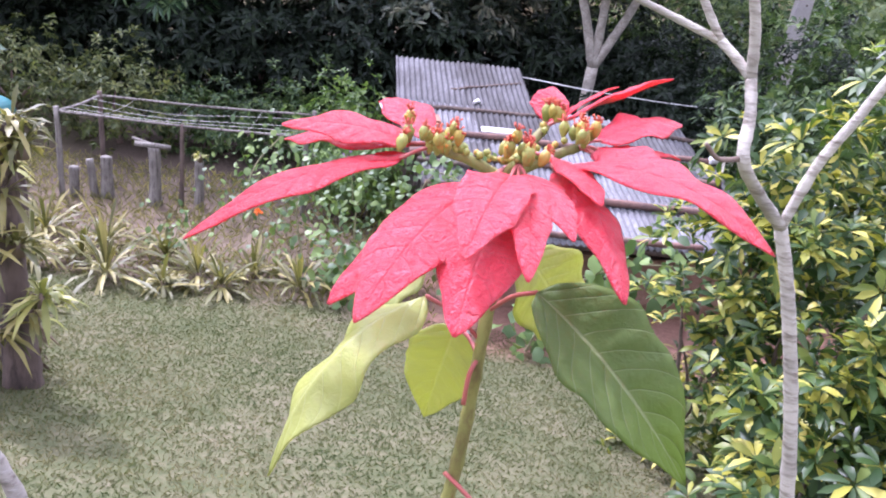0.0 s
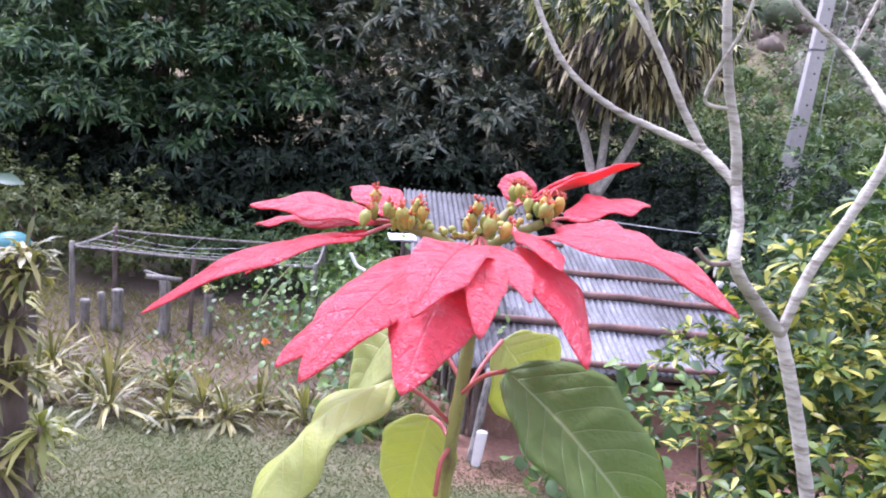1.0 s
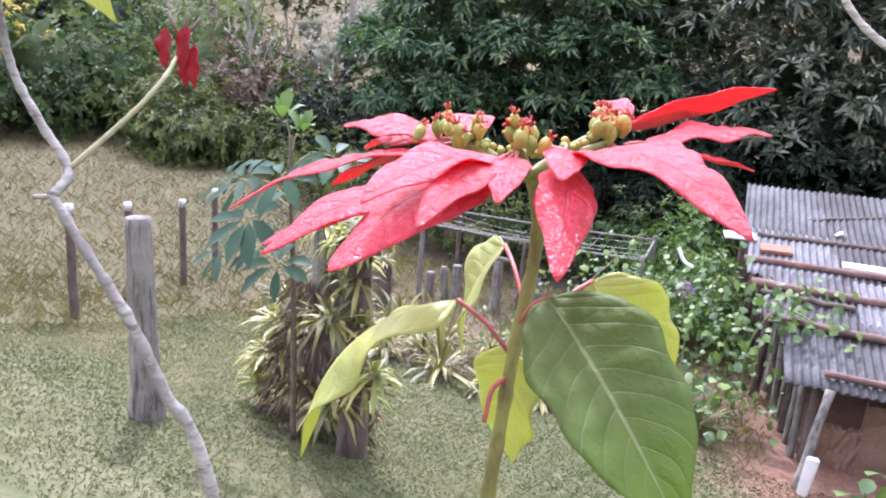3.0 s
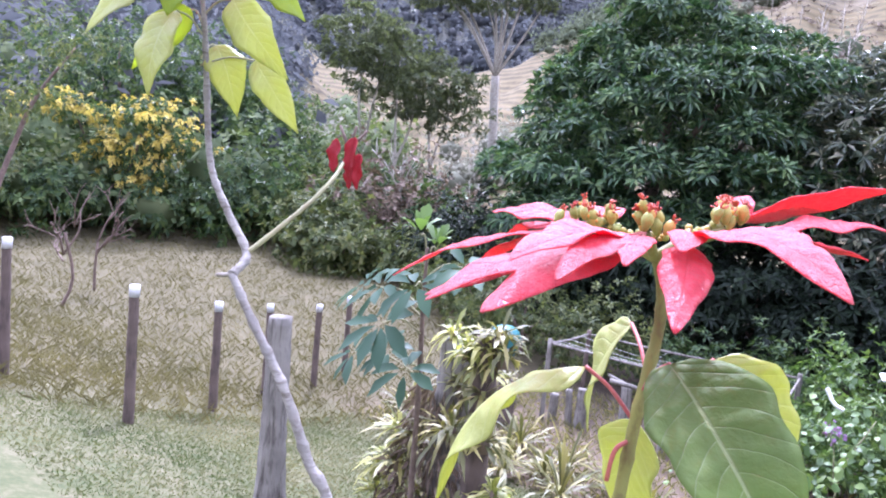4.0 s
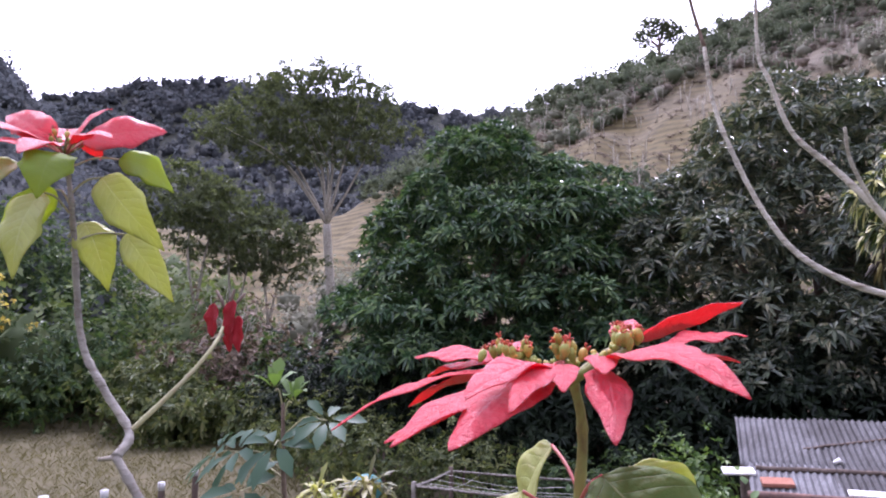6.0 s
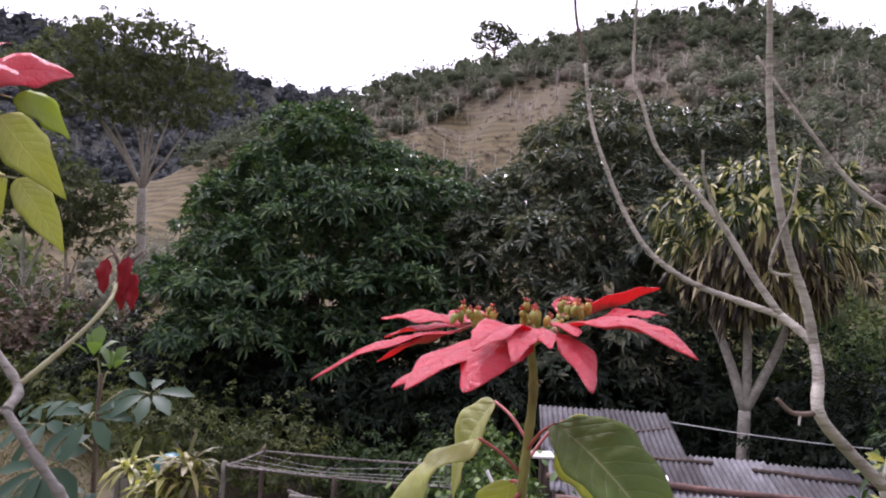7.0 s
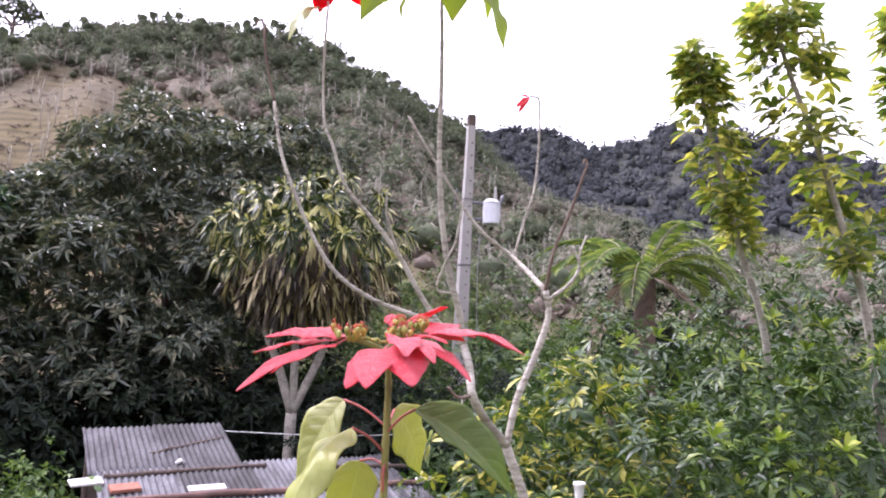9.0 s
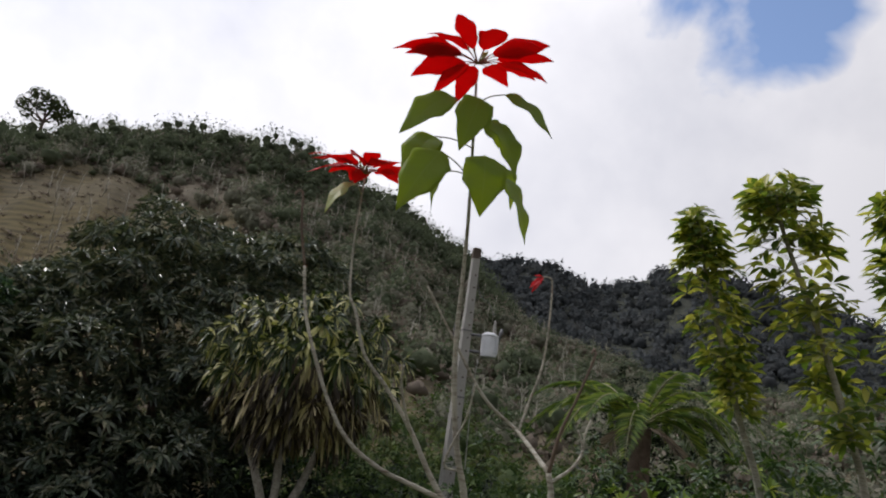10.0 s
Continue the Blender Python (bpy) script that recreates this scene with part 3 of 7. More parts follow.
def crown_points(lobes, count, rng, shell=(0.6, 1.05), lump=0.18, low=-0.9):
    """Points and outward ways over a crown made of ellipsoid lobes, uneven and with gaps."""
    lobes = np.array(lobes, float)
    area = (lobes[:, 3] * lobes[:, 4] + lobes[:, 3] * lobes[:, 5] + lobes[:, 4] * lobes[:, 5])
    pick = rng.choice(len(lobes), count * 2, p=area / area.sum())
    d = unit(rng.normal(size=(count * 2, 3)))
    c, r = lobes[pick, :3], lobes[pick, 3:]
    wob = 1 + lump * (np.sin(d[:, 0] * 7 + pick) * np.sin(d[:, 1] * 6 + 2 * pick) + np.sin(d[:, 2] * 8 + pick))
    rad = rng.uniform(0, 1, count * 2) ** 0.4 * (shell[1] - shell[0]) + shell[0]
    p = c + d * r * (rad * wob)[:, None]
    keep = d[:, 2] > low
    for i, lobe in enumerate(lobes):
        inside = (((p - lobe[:3]) / (lobe[3:] * shell[0] * 0.95)) ** 2).sum(1) < 1
        keep &= ~(inside & (pick != i))
    p, d = p[keep][:count], unit((d / r * r.mean(1)[:, None]))[keep][:count]
    return p, d

# ---- the ground: one sheet from the lawn to the hills ----
EYE0 = 3.6
NEAR_AZ = (-180, -120, -95, -74, -65, -62.5, -59.6, -57.8, -54, -50, -45, -40, -34, -29, -24, -20, -15, -10, -5, 0, 5, 10, 14, 18, 21, 24, 30, 40, 60, 100, 180)
NEAR_EL = (9, 10, 13, 16.0, 17.4, 17.2, 15.8, 14.2, 9.2, 6.0, 5.4, 6.4, 8.4, 10.2, 12.6, 15.2, 16.8, 18.4, 19.9, 20.9, 21.2, 20.5, 19.3, 17.4, 15.6, 13.2, 10, 7.2, 5.5, 7, 9)
FAR_AZ = (-180, -100, -60, -56.7, -53.6, -49.4, -45.9, -42.3, -30.8, -26.6, -22.6, -10, 10, 22, 26, 28.5, 30.9, 32.8, 34.5, 37.8, 42.6, 50, 55, 70, 120, 180)
FAR_EL = (8, 10, 12.8, 14.2, 15.2, 16.0, 16.6, 16.4, 15.4, 14.9, 14.8, 13, 13, 15.2, 15.6, 15.6, 14.8, 14.0, 14.6, 15.6, 15.0, 12.6, 11.2, 10, 8, 8)


def yard(x, y):
    """Height of the yard: level by the shed, rising towards the house behind the camera."""
    d = 6.0 - y
    z = 0.16 * (d + np.sqrt(d * d + 0.8)) - 0.02
    z = np.where(y < -1.0, np.minimum(z, 2.22), z)
    return z + 0.02 * np.sin(1.7 * x + 0.6 * y) * np.sin(1.3 * y - 0.5 * x)


def ground_z(x, y):
    x, y = np.asarray(x, float), np.asarray(y, float)
    r = np.hypot(x, y)
    az = np.degrees(np.arctan2(x, y))
    flat = yard(x, y)
    zn = EYE0 + 150 * np.tan(np.radians(np.interp(az, NEAR_AZ, NEAR_EL)))
    zf = EYE0 + 430 * np.tan(np.radians(np.interp(az, FAR_AZ, FAR_EL)))
    t = np.clip((r - 25) / 125, 0, 1)
    rise = t * (0.55 + 0.45 * t)
    rough = 1.6 * np.sin(az * 0.55 + r * 0.05) + 1.0 * np.sin(az * 1.3 - r * 0.09)
    near = flat * (1 - t) + rise * zn + rough * t * (1 - t) * 3
    t2 = np.clip((r - 150) / 110, 0, 1)
    dip = zn * (1 - 0.45 * (t2 * t2 * (3 - 2 * t2)))
    t3 = np.clip((r - 230) / 200, 0, 1)
    out = np.where(r < 150, near, np.maximum(dip * (1 - t3), 0) + zf * t3 * (0.6 + 0.4 * t3))
    return np.where(r > 430, zf - (r - 430) * 0.12, out)


def lumps(x, y):
    """Hummocks of the hillsides."""
    x, y = np.asarray(x, float), np.asarray(y, float)
    v = np.array([noise.noise((a * 0.05, b * 0.05, 0.0)) + 0.5 * noise.noise((a * 0.13, b * 0.13, 3.0)) for a, b in zip(x.ravel(), y.ravel())]).reshape(x.shape)
    return v * np.clip((np.hypot(x, y) - 24) / 60, 0, 1) * 2.2


def build_ground():
    az = np.radians(np.concatenate([np.arange(-180, -85, 3.0), np.arange(-85, 70, 0.5), np.arange(70, 180, 3.0)]))
    r = np.concatenate([np.linspace(0.15, 12, 90), np.geomspace(12.3, 150, 90)[0:], np.geomspace(153, 430, 40), np.array([440, 480, 600, 900, 1600, 2600.0])])
    R, A = np.meshgrid(r, az, indexing="ij")
    X, Y = R * np.sin(A), R * np.cos(A)
    Z = ground_z(X, Y)
    Z = Z + lumps(X, Y)
    n, m = R.shape
    verts = np.vstack([np.stack([X, Y, Z], -1).reshape(-1, 3), [[0, 0, float(ground_z(0, 0))]]])
    i, j = np.meshgrid(np.arange(n - 1), np.arange(m), indexing="ij")
    j2 = (j + 1) % m
    quads = np.stack([i * m + j, (i + 1) * m + j, (i + 1) * m + j2, i * m + j2], -1).reshape(-1, 4)[:, ::-1]
    jj = np.arange(m)
    tris = np.stack([np.full(m, n * m), jj, (jj + 1) % m], -1)[:, ::-1]
    me = quick_mesh("ground", verts, np.concatenate([quads.ravel(), tris.ravel()]), np.concatenate([np.full(len(quads), 4), np.full(m, 3)]))
    me.materials.append(M_GROUND)
    ob = new("ground", me)
    tagged(ob, "sloping mown lawn with bare garden soil, dry pasture and scrubby hillsides", "ground", kind="structure")


build_ground()


def gz(x, y):
    return float(ground_z(x, y) + lumps(x, y))


# ---- grass ----
def grass_patch(name, count, sampler, length, width, material, label, seed, lean=0.5):
    rng = np.random.default_rng(seed)
    x, y = sampler(rng, count)
    count = len(x)
    base = np.stack([x, y, ground_z(x, y) - 0.005], 1)
    way = np.stack([rng.normal(0, lean, count), rng.normal(0, lean, count), np.ones(count)], 1)
    up = rng.normal(size=(count, 3))
    ln = rng.uniform(length[0], length[1], count)
    me = leaf_mesh(name, base, way, up, ln, rng.uniform(width[0], width[1], count), 0.25, 0.1)
    me.materials.append(material)
    tagged(new(name, me), label, "grass", kind="stuff")


def lawn_area(rng, n):
    x = rng.uniform(-6.5, 3.0, n)
    y = 1.8 + 4.9 * rng.uniform(0, 1, n) ** 0.9
    return x, y


def field_area(rng, n):
    r = 6.8 + 19 * rng.uniform(0, 1, n) ** 1.2
    a = np.radians(rng.uniform(-82, -38, n))
    x, y = r * np.sin(a), r * np.cos(a)
    ok = x < -6.0 - 1.6 * rng.uniform(0, 1, n) ** 2
    return x[ok], y[ok]


def bed_area(rng, n):
    return rng.uniform(-6.5, 0.0, n), rng.uniform(6.6, 10.5, n)


grass_patch("lawn_grass", 150000, lawn_area, (0.02, 0.065), (0.005, 0.010), M_GRASS, "short worn lawn grass with dry blades", 3, 0.8)
grass_patch("pasture_grass", 42000, field_area, (0.08, 0.30), (0.006, 0.014), M_DRY_GRASS, "straw-coloured dry pasture grass beyond the fence", 4)
grass_patch("garden_weeds", 9000, bed_area, (0.06, 0.26), (0.006, 0.02), M_SPIKE, "dry weeds and stubble on the garden bed", 5)


# ---- trees and shrubs ----
def foliage(name, lobes, count, per, spread, length, width, material, parent, seed, droop=0.35, up_bias=0.35, shell=(0.6, 1.05), lump=0.18, fine=False, label="", low=-0.9, fold=0.25):
    rng = np.random.default_rng(seed)
    p, d = crown_points(lobes, count, rng, shell, lump, low)
    d = d + np.array([0, 0, up_bias]) + rng.normal(0, 0.25, d.shape)
    b, w_, u = whorls(p, d, per, spread, rng)
    n = len(b)
    me = leaf_mesh(name, b, w_, u, rng.uniform(length[0], length[1], n), rng.uniform(width[0], width[1], n), rng.uniform(0.4, 1.4, n) * droop, fold, fine)
    return part(name, me, material, parent, label)


def clumps(lobes, count, size, seed, shell=(0.66, 0.88), low=-0.7):
    """Break a crown up into many small clumps of foliage with gaps between."""
    rng = np.random.default_rng(seed)
    p, d = crown_points(lobes, count, rng, shell, 0.2, low)
    r = rng.uniform(size[0], size[1], len(p))
    return [(a[0], a[1], a[2], s * 1.1, s * 1.1, s * 0.75) for a, s in zip(p, r)]


def bulges(lobes, size, seed, shell=(0.86, 1.0), low=-0.75, flat=0.8, tries=3000, gap=0.95):
    """Rounded clumps set apart over a crown, so that shade gathers between them."""
    rng = np.random.default_rng(seed)
    p, d = crown_points(lobes, tries, rng, shell, 0.08, low)
    kept, rad = np.zeros((0, 3)), np.zeros(0)
    for q in p:
        r = rng.uniform(size[0], size[1])
        if len(kept) == 0 or np.all(np.linalg.norm(kept - q, axis=1) > gap * (rad + r) * 0.62):
            kept, rad = np.vstack([kept, q]), np.append(rad, r)
    return [(a[0], a[1], a[2], r, r, r * flat) for a, r in zip(kept, rad)]


def ball(fine):
    bm = bmesh.new()
    bmesh.ops.create_icosphere(bm, subdivisions=2 if fine else 1, radius=1.0)
    v = np.array([tuple(q.co) for q in bm.verts])
    f = np.array([[q.index for q in g.verts] for g in bm.faces])
    bm.free()
    return v, f


def limbs(foot, tops, r0, seed, sides=7, split=0.35, r1=0.25, fork=None, limb=0.7):
    """Trunk and limbs from a foot to the given tops."""
    rng = np.random.default_rng(seed)
    foot = np.array(foot, float)
    mid = np.array(tops, float).mean(0)
    fork = foot + (mid - foot) * split if fork is None else np.array(fork, float)
    out = [tube(smooth_line([foot, foot + (fork - foot) * 0.5 + rng.normal(0, 0.03, 3), fork]), (r0 * 1.2, r0, r0 * 0.85), sides, 0.04, seed=seed)]
    for t in tops:
        t = np.array(t, float)
        m = fork + (t - fork) * 0.5 + rng.normal(0, 0.06, 3) * np.linalg.norm(t - fork)
        out.append(tube(smooth_line([fork, m, t]), (r0 * limb, r0 * limb * 0.64, r0 * r1 * 0.5 * limb / 0.7), sides, 0.04, seed=seed + 1))
    return out


def tree(name, foot, lobes, r0, bark, layers, label, category="tree", tops=None, seed=1, split=0.4, fork=None, limb=0.7):
    """layers: rows of keyword arguments for foliage()."""
    foot = (foot[0], foot[1], gz(foot[0], foot[1]) - 0.05)
    t = thing(name, foot, label, category)
    if tops is None:
        tops = [(c[0], c[1], c[2] + 0.2 * c[5]) for c in lobes]
    part("trunk", tube_mesh("trunk", *limbs(foot, tops, r0, seed, split=split, fork=fork, limb=limb)), bark, t)
    for i, kw in enumerate(layers):
        kw = dict(kw)
        foliage(kw.pop("name", "crown"), kw.pop("lobes", lobes), parent=t, seed=seed * 10 + i, **kw)
    return t


MANGO_A = [(-7.2, 17.0, 4.4, 2.9, 2.8, 3.0), (-9.7, 16.4, 2.3, 1.9, 1.9, 1.8), (-5.2, 17.0, 4.3, 1.5, 1.9, 2.3), (-7.6, 15.6, 2.0, 3.6, 2.0, 1.7), (-8.4, 16.6, 4.1, 1.8, 1.8, 1.7)]
MANGO_A += [(-7.0, 16.4, 6.2, 1.3, 1.3, 1.1), (-8.2, 15.6, 4.8, 1.2, 1.2, 1.1), (-5.6, 15.6, 5.0, 1.2, 1.2, 1.1), (-6.9, 14.9, 4.0, 1.3, 1.2, 1.1), (-8.9, 15.2, 3.2, 1.2, 1.2, 1.0), (-10.3, 15.8, 1.9, 1.0, 1.0, 0.9), (-4.6, 15.4, 3.4, 1.1, 1.1, 1.0), (-8.2, 14.4, 2.8, 1.3, 1.1, 1.0), (-5.9, 14.4, 2.4, 1.2, 1.1, 1.0)]
MANGO_B = [(-0.3, 18.4, 5.2, 2.9, 2.4, 2.9), (1.9, 18.6, 5.6, 1.9, 2.0, 2.5), (2.5, 18.2, 6.4, 1.4, 1.5, 1.6), (-2.7, 17.6, 3.8, 1.9, 2.0, 1.8), (0.2, 17.0, 2.3, 3.4, 2.0, 1.8), (-3.6, 16.6, 1.9, 2.0, 1.6, 1.6)]
mango_kw = dict(per=9, spread=(35, 100), length=(0.20, 0.34), width=(0.055, 0.082), droop=0.34, up_bias=0.7, lump=0.08)
MANGO_B += [(-0.8, 16.9, 6.4, 1.2, 1.2, 1.1), (1.5, 17.4, 6.9, 1.1, 1.1, 1.0), (0.6, 16.6, 4.8, 1.3, 1.2, 1.1), (-1.6, 16.4, 4.4, 1.1, 1.1, 1.0), (2.4, 17.0, 5.0, 1.1, 1.1, 1.0), (-0.4, 15.8, 2.8, 1.3, 1.1, 1.0), (-2.8, 15.8, 2.6, 1.2, 1.1, 1.0)]
mango_a = tree("mango_tree", (-7.4, 17.0), MANGO_A, 0.28, M_BARK_DARK, [dict(count=5600, material=M_MANGO, shell=(0.82, 1.06), lobes=bulges([c for c in MANGO_A if c[2] > 2.7], (0.55, 1.05), 1, gap=1.12), low=-0.10, **mango_kw), dict(name="inner_crown", count=1300, lobes=[c for c in MANGO_A if c[2] > 2.2], material=M_MANGO, shell=(0.55, 0.82), **mango_kw)], "broad dark green mango tree with drooping glossy leaves", seed=11)
mango_b = tree("mango_tree", (0.0, 18.4), MANGO_B, 0.28, M_BARK_DARK, [dict(count=5400, material=M_MANGO_GREY, shell=(0.82, 1.06), lobes=bulges([c for c in MANGO_B if c[2] > 2.7], (0.50, 0.95), 2, gap=1.05), low=-0.10, **mango_kw), dict(name="inner_crown", count=1200, lobes=[c for c in MANGO_B if c[2] > 2.4], material=M_MANGO_GREY, shell=(0.55, 0.82), **mango_kw)], "tall dusty grey-green mango tree behind the shed", seed=12)


TALL = []
for s_, z_, r_, h_ in [(-3.6, 13.1, 1.9, 1.2), (-1.7, 14.3, 2.2, 1.3), (0.4, 14.7, 2.2, 1.2), (2.2, 13.9, 1.9, 1.2), (3.5, 12.7, 1.4, 1.0), (-5.0, 12.2, 1.4, 0.9), (-0.6, 12.8, 2.5, 1.2), (-2.8, 11.5, 1.7, 1.0), (1.7, 11.7, 1.6, 0.9), (-0.4, 11.0, 1.3, 0.8)]:
    TALL.append((-24.2 + 0.794 * s_, 31.7 + 0.607 * s_, z_ + 0.85, r_, r_, h_))
tree("tall_tree", (-24.5, 33.6), TALL, 0.26, M_BARK, [dict(count=2900, per=9, lobes=bulges(TALL, (0.45, 0.9), 31, (0.5, 1.0), -1.0, 0.58, gap=1.15), spread=(30, 105), length=(0.15, 0.28), width=(0.07, 0.11), material=M_TALL, droop=0.15, shell=(0.5, 1.08), lump=0.2)], "tall tree with a bare pale trunk and flat airy crown", seed=13, fork=(-24.3, 32.6, 8.2), limb=0.36)

for i, (x, y, z, s, m) in enumerate([(-21.8, 22.6, 7.2, 1.8, M_TALL), (-21.3, 24.3, 6.6, 1.7, M_TALL), (-22.8, 21.6, 8.3, 1.5, M_TALL)]):
    g = gz(x, y)
    tree("hill_tree", (x, y), [(x, y, z, s, s, s * 0.7), (x + 0.9, y + 0.3, z - 1.0, s * 0.8, s, s * 0.6)], 0.10, M_BARK, [dict(count=520, per=9, lobes=bulges([(x, y, z, s, s, s * 0.7), (x + 0.9, y + 0.3, z - 1.0, s * 0.8, s, s * 0.6), (x - 0.9, y - 0.5, z - 0.7, s * 0.7, s * 0.7, s * 0.4)], (0.3, 0.6), 60 + i, (0.4, 1.1), -1.0, 0.42, gap=1.2), spread=(30, 110), length=(0.16, 0.3), width=(0.07, 0.12), material=m, droop=0.2, shell=(0.2, 1.05), lump=0.3)], "slender tree with thin grey-green foliage on the slope", seed=40 + i)

YELLOW = [(-23.6, 10.2, 3.9, 1.2, 1.2, 0.5), (-22.8, 12.2, 3.9, 1.3, 1.2, 0.5), (-22.5, 12.8, 3.2, 1.1, 1.0, 0.6), (-22.8, 12.0, 1.9, 0.9, 0.9, 1.0), (-23.2, 11.2, 2.7, 0.9, 0.9, 0.7)]
tree("flowering_tree", (-23.2, 11.6), YELLOW, 0.10, M_BARK_DARK, [dict(count=520, per=9, spread=(20, 120), length=(0.10, 0.2), width=(0.06, 0.11), material=M_YELLOW, droop=0.4, shell=(0.3, 1.05), lump=0.5), dict(name="leaves", count=500, per=8, spread=(30, 110), length=(0.14, 0.26), width=(0.06, 0.1), material=M_BUSH, droop=0.3, shell=(0.2, 1.0))], "tree hung with yellow blossom at the edge of the pasture", seed=14)

bush_kw = dict(per=8, spread=(30, 110), length=(0.16, 0.32), width=(0.07, 0.13), droop=0.3, lump=0.3)


def bush(x, y, z, rx, rz, material, label, seed, count=420, category="shrub", **over):
    kw = dict(bush_kw)
    kw.update(over)
    g = gz(x, y)
    lobes = [(x, y, g + (z - g) * 0.55, rx, rx, max((z - g) * 0.5, rz)), (x + rx * 0.5, y - rx * 0.2, g + (z - g) * 0.4, rx * 0.7, rx * 0.7, rz * 0.8), (x - rx * 0.5, y + rx * 0.1, g + (z - g) * 0.45, rx * 0.7, rx * 0.8, rz * 0.8)]
    return tree("shrub", (x, y), lobes, 0.05, M_BARK_DARK, [dict(count=count, material=material, shell=(0.35, 1.08), **kw)], label, category, seed=seed)


k = 0
for x, y, z, rx, m in [(-24.5, 10.0, 2.4, 2.0, M_BUSH), (-23.6, 12.6, 1.8, 2.0, M_BUSH), (-22.2, 14.6, 2.6, 2.1, M_BUSH), (-21.4, 16.4, 3.4, 2.2, M_BUSH), (-19.8, 17.8, 2.4, 2.0, M_SCRUB), (-18.0, 18.6, 2.8, 2.0, M_BUSH), (-25.6, 8.0, 3.0, 2.2, M_SCRUB), (-26.6, 6.6, 3.2, 2.2, M_BUSH), (-16.6, 17.6, 3.2, 2.0, M_THATCH), (-15.0, 18.6, 2.4, 1.8, M_THATCH), (-17.6, 15.8, 2.4, 1.8, M_SCRUB), (-14.0, 17.6, 2.2, 1.7, M_BUSH), (-16.0, 14.6, 1.5, 1.5, M_SCRUB), (-13.0, 15.6, 1.6, 1.5, M_SCRUB)]:
    k += 1
    bush(x, y, z, rx, rx * 0.6, m, "dense mixed shrub at the foot of the hill", 100 + k, 520)
for x, y, z, s in [(-30.2, 14.8, 7.6, 2.8), (-28.6, 17.6, 6.6, 2.6), (-27.4, 19.4, 6.0, 2.4)]:
    k += 1
    tree("forest_tree", (x, y), [(x, y, z - 1.4, s, s, 2.2), (x + 1.4, y, z - 2.6, s * 0.8, s, 1.8), (x - 1.4, y, z - 2.4, s * 0.8, s, 1.8)], 0.16, M_BARK_DARK, [dict(count=1100, material=M_BUSH, shell=(0.5, 1.08), **bush_kw)], "dark leafy tree beyond the pasture", seed=100 + k)
for x, y, z, rx, m in [(-5.4, 11.4, 1.5, 0.9, M_SCRUB), (-4.0, 11.6, 1.0, 0.8, M_BUSH), (-2.6, 11.8, 1.3, 0.9, M_BUSH), (-7.2, 11.6, 1.7, 1.1, M_SCRUB), (-8.6, 12.2, 1.7, 1.1, M_SCRUB), (-1.7, 11.0, 1.5, 0.7, M_WEED), (-10.2, 13.2, 1.4, 1.1, M_SCRUB), (-1.3, 9.6, 1.2, 0.6, M_WEED)]:
    k += 1
    bush(x, y, z, rx, rx * 0.6, m, "straggling weedy shrub under the mango trees", 100 + k, 360, length=(0.07, 0.16), width=(0.03, 0.06))
# Added row of shrubs whose near-black leaves paint the shade beneath the crowns.
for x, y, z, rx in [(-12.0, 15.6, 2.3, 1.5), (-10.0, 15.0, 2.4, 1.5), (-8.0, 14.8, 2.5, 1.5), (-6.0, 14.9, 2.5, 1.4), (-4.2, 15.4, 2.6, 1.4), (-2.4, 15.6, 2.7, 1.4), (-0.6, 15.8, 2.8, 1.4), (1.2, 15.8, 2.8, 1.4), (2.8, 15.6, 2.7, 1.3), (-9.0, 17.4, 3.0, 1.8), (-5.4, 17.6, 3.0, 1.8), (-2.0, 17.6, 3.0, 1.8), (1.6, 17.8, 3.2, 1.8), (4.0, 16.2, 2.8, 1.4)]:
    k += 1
    bush(x, y, z, rx, rx * 0.7, M_PAINTED_SHADE, "shrub added under the mango trees, near-black leaves standing for shade", 100 + k, 620, length=(0.15, 0.28), width=(0.05, 0.09))
# Near-black shrubs by the pole and palm have shade painted into their leaves.
for x, y, z, rx, m in [(4.3, 12.6, 2.6, 1.2, M_PAINTED_SHADE), (5.4, 12.0, 2.8, 1.2, M_PAINTED_SHADE), (3.4, 13.6, 2.2, 1.2, M_PAINTED_SHADE), (4.6, 9.4, 3.3, 1.3, M_BUSH), (5.6, 8.6, 3.5, 1.3, M_BUSH), (6.6, 10.6, 3.0, 1.3, M_BUSH), (8.0, 16.0, 4.2, 1.8, M_BUSH), (5.0, 17.0, 4.3, 1.8, M_BUSH), (10.6, 15.0, 4.5, 1.9, M_BUSH), (6.8, 17.6, 4.4, 1.7, M_BUSH), (3.6, 19.0, 4.6, 1.8, M_BUSH), (13.6, 13.6, 4.4, 2.0, M_BUSH), (6.4, 7.8, 3.0, 1.2, M_BUSH), (13.4, 9.6, 3.6, 1.9, M_BUSH), (9.7, 13.5, 4.9, 1.3, M_PAINTED_SHADE), (10.5, 12.6, 4.8, 1.1, M_PAINTED_SHADE)]:
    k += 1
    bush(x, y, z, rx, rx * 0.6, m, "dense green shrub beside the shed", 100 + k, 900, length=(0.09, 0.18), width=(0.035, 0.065))


